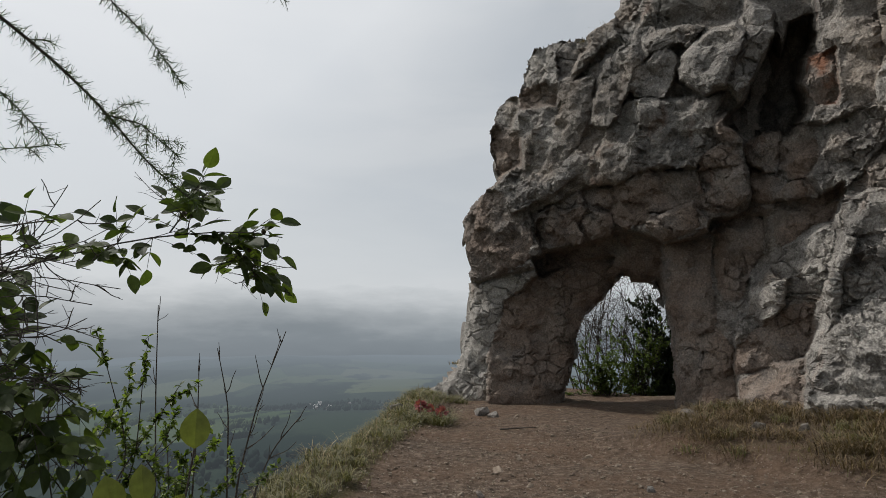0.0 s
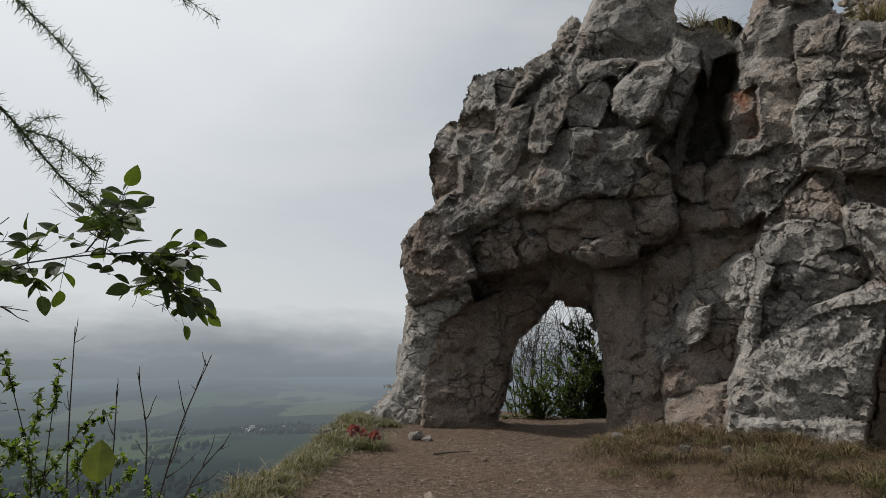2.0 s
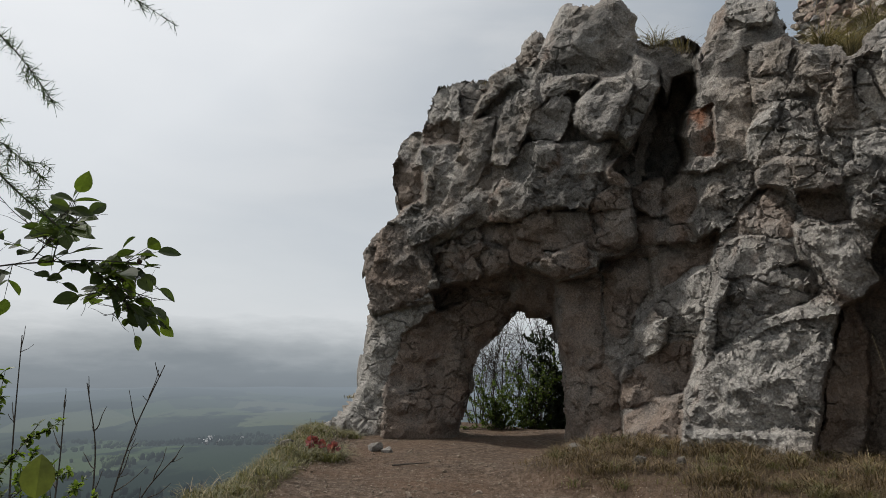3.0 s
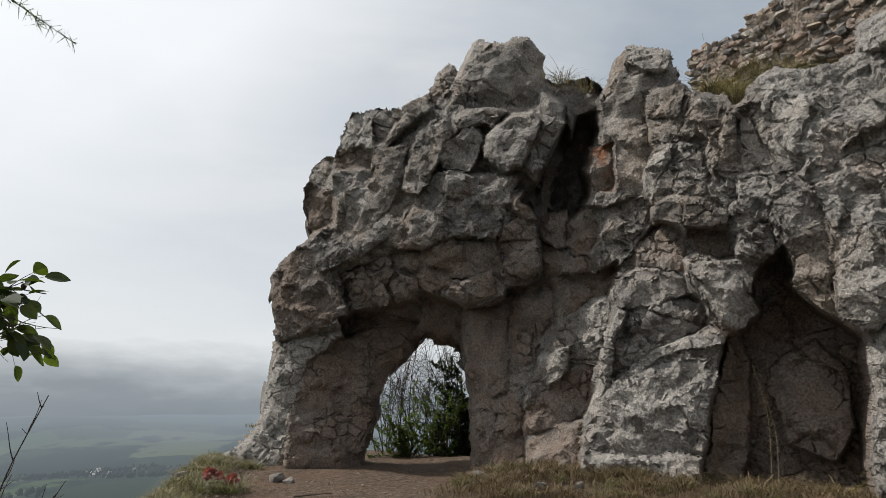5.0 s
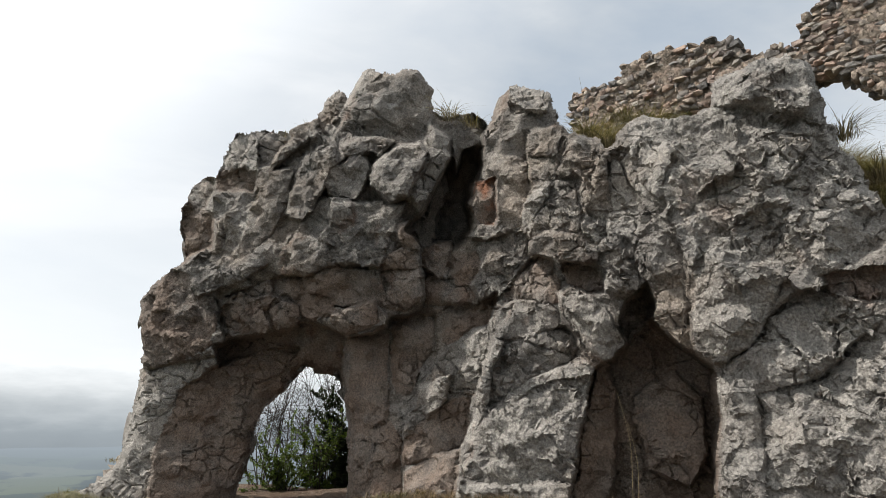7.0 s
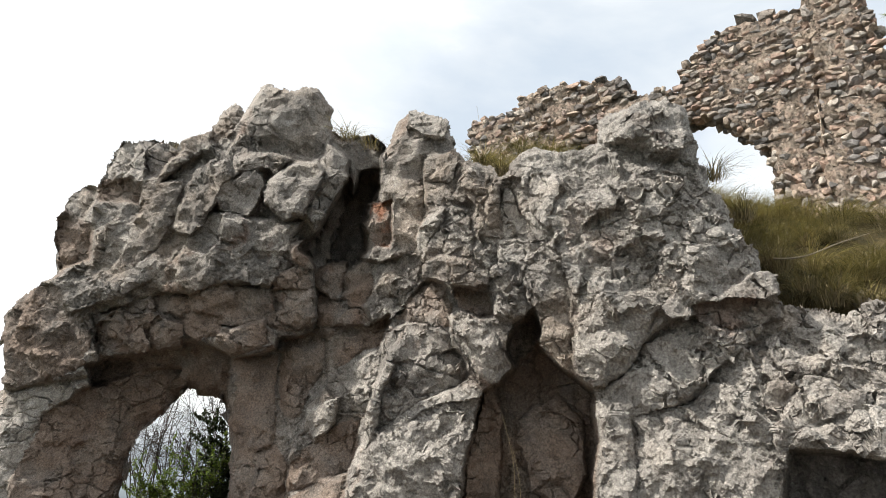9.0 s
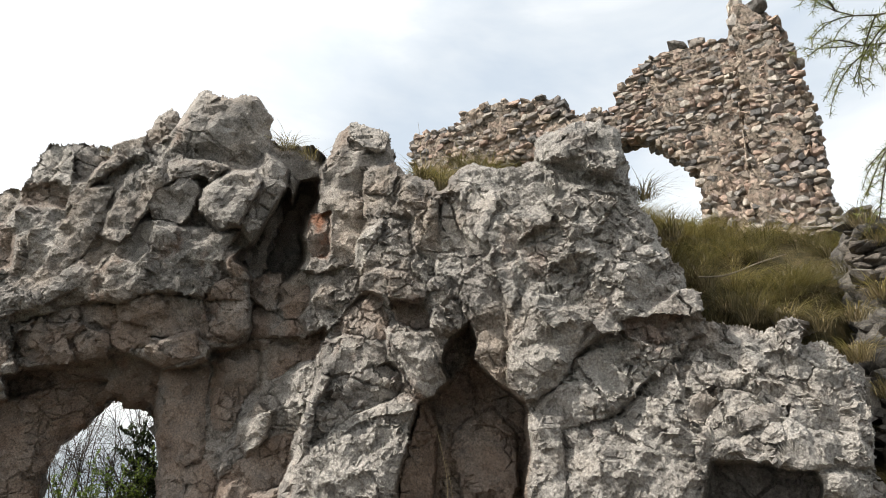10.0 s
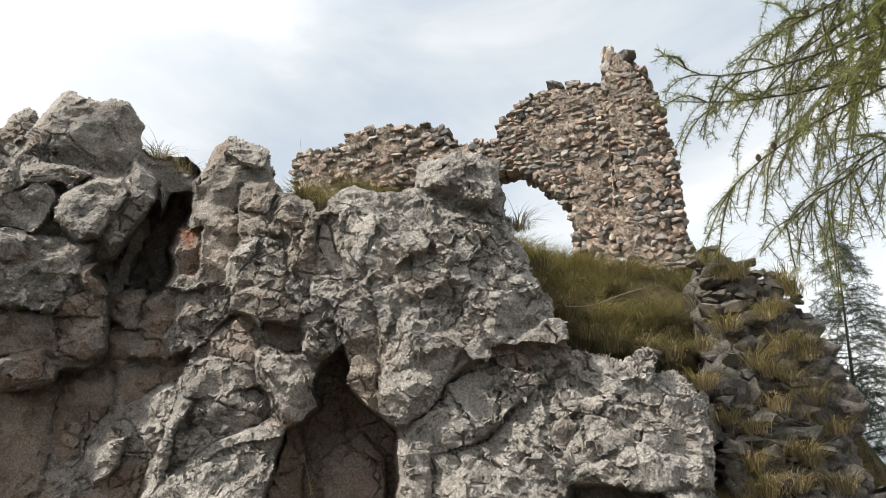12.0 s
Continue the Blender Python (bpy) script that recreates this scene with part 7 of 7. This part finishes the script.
# ---- far below: woods and a village in the valley ----
wrng = np.random.default_rng(21)
wood = Bag()
ico = bmesh.new()
bmesh.ops.create_icosphere(ico, subdivisions=1, radius=1.0)
iv = np.array([v.co[:] for v in ico.verts])
it = np.array([[v.index for v in f.verts] for f in ico.faces])
ico.free()
it = np.concatenate([it, it[:, 2:]], 1)
tx, ty = wrng.uniform(-900, 500, 9000), wrng.uniform(160, 1500, 9000)
tn = fbm(np.stack([tx / 170, ty / 120, 0 * tx], 1), 3, 71)
sel = (tn > 0.22) & (np.abs(np.arctan2(tx, ty)) < 0.75)
tx, ty = tx[sel][:3400], ty[sel][:3400]
tz = ground_height(tx, ty)
for x, y, z in zip(tx, ty, tz):
    r = wrng.uniform(2.2, 4.5)
    wood.put(iv * wrng.uniform(0.75, 1.2, iv.shape) * (r, r, r * 1.5) + (x, y, z + r * 1.0), it)
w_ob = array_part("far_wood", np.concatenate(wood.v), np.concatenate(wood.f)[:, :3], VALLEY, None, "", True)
tagged(w_ob, "dark hazy woods in the valley far below", "trees", kind="stuff")


def house(x, y, turn, w, l):
    z = ground_at(x, y)
    h = thing("house", (x, y, z), "small white house with a pitched roof in the far valley", "house", "village houses")
    box, roof = bmesh.new(), bmesh.new()
    m = Matrix.Translation((x, y, z)) @ Euler((0, 0, turn)).to_matrix().to_4x4()
    bmesh.ops.create_cube(box, size=1.0, matrix=m @ Matrix.Translation((0, 0, 2.0)) @ Matrix.Diagonal((w, l, 6.0, 1)))
    c = [roof.verts.new(m @ Vector(p)) for p in ((-w * 0.56, -l * 0.54, 4.9), (w * 0.56, -l * 0.54, 4.9), (w * 0.56, l * 0.54, 4.9), (-w * 0.56, l * 0.54, 4.9), (0, -l * 0.54, 8.0), (0, l * 0.54, 8.0))]
    for f in ((0, 1, 2, 3), (0, 4, 1), (2, 5, 3), (1, 4, 5, 2), (3, 5, 4, 0)):
        roof.faces.new([c[k] for k in f])
    bmesh.ops.recalc_face_normals(roof, faces=roof.faces)
    part("wall", box, PLASTER, h)
    part("roof", roof, PLASTER, h)


hr = random.Random(4)
for k in range(12):
    a = radians(hr.uniform(-11.2, -7.4))
    r = 1420 + hr.uniform(-80, 110) + (a + radians(10)) * -1200
    house(math.sin(a) * r, math.cos(a) * r, hr.uniform(0, 3), hr.uniform(3.5, 5.5), hr.uniform(5, 8))
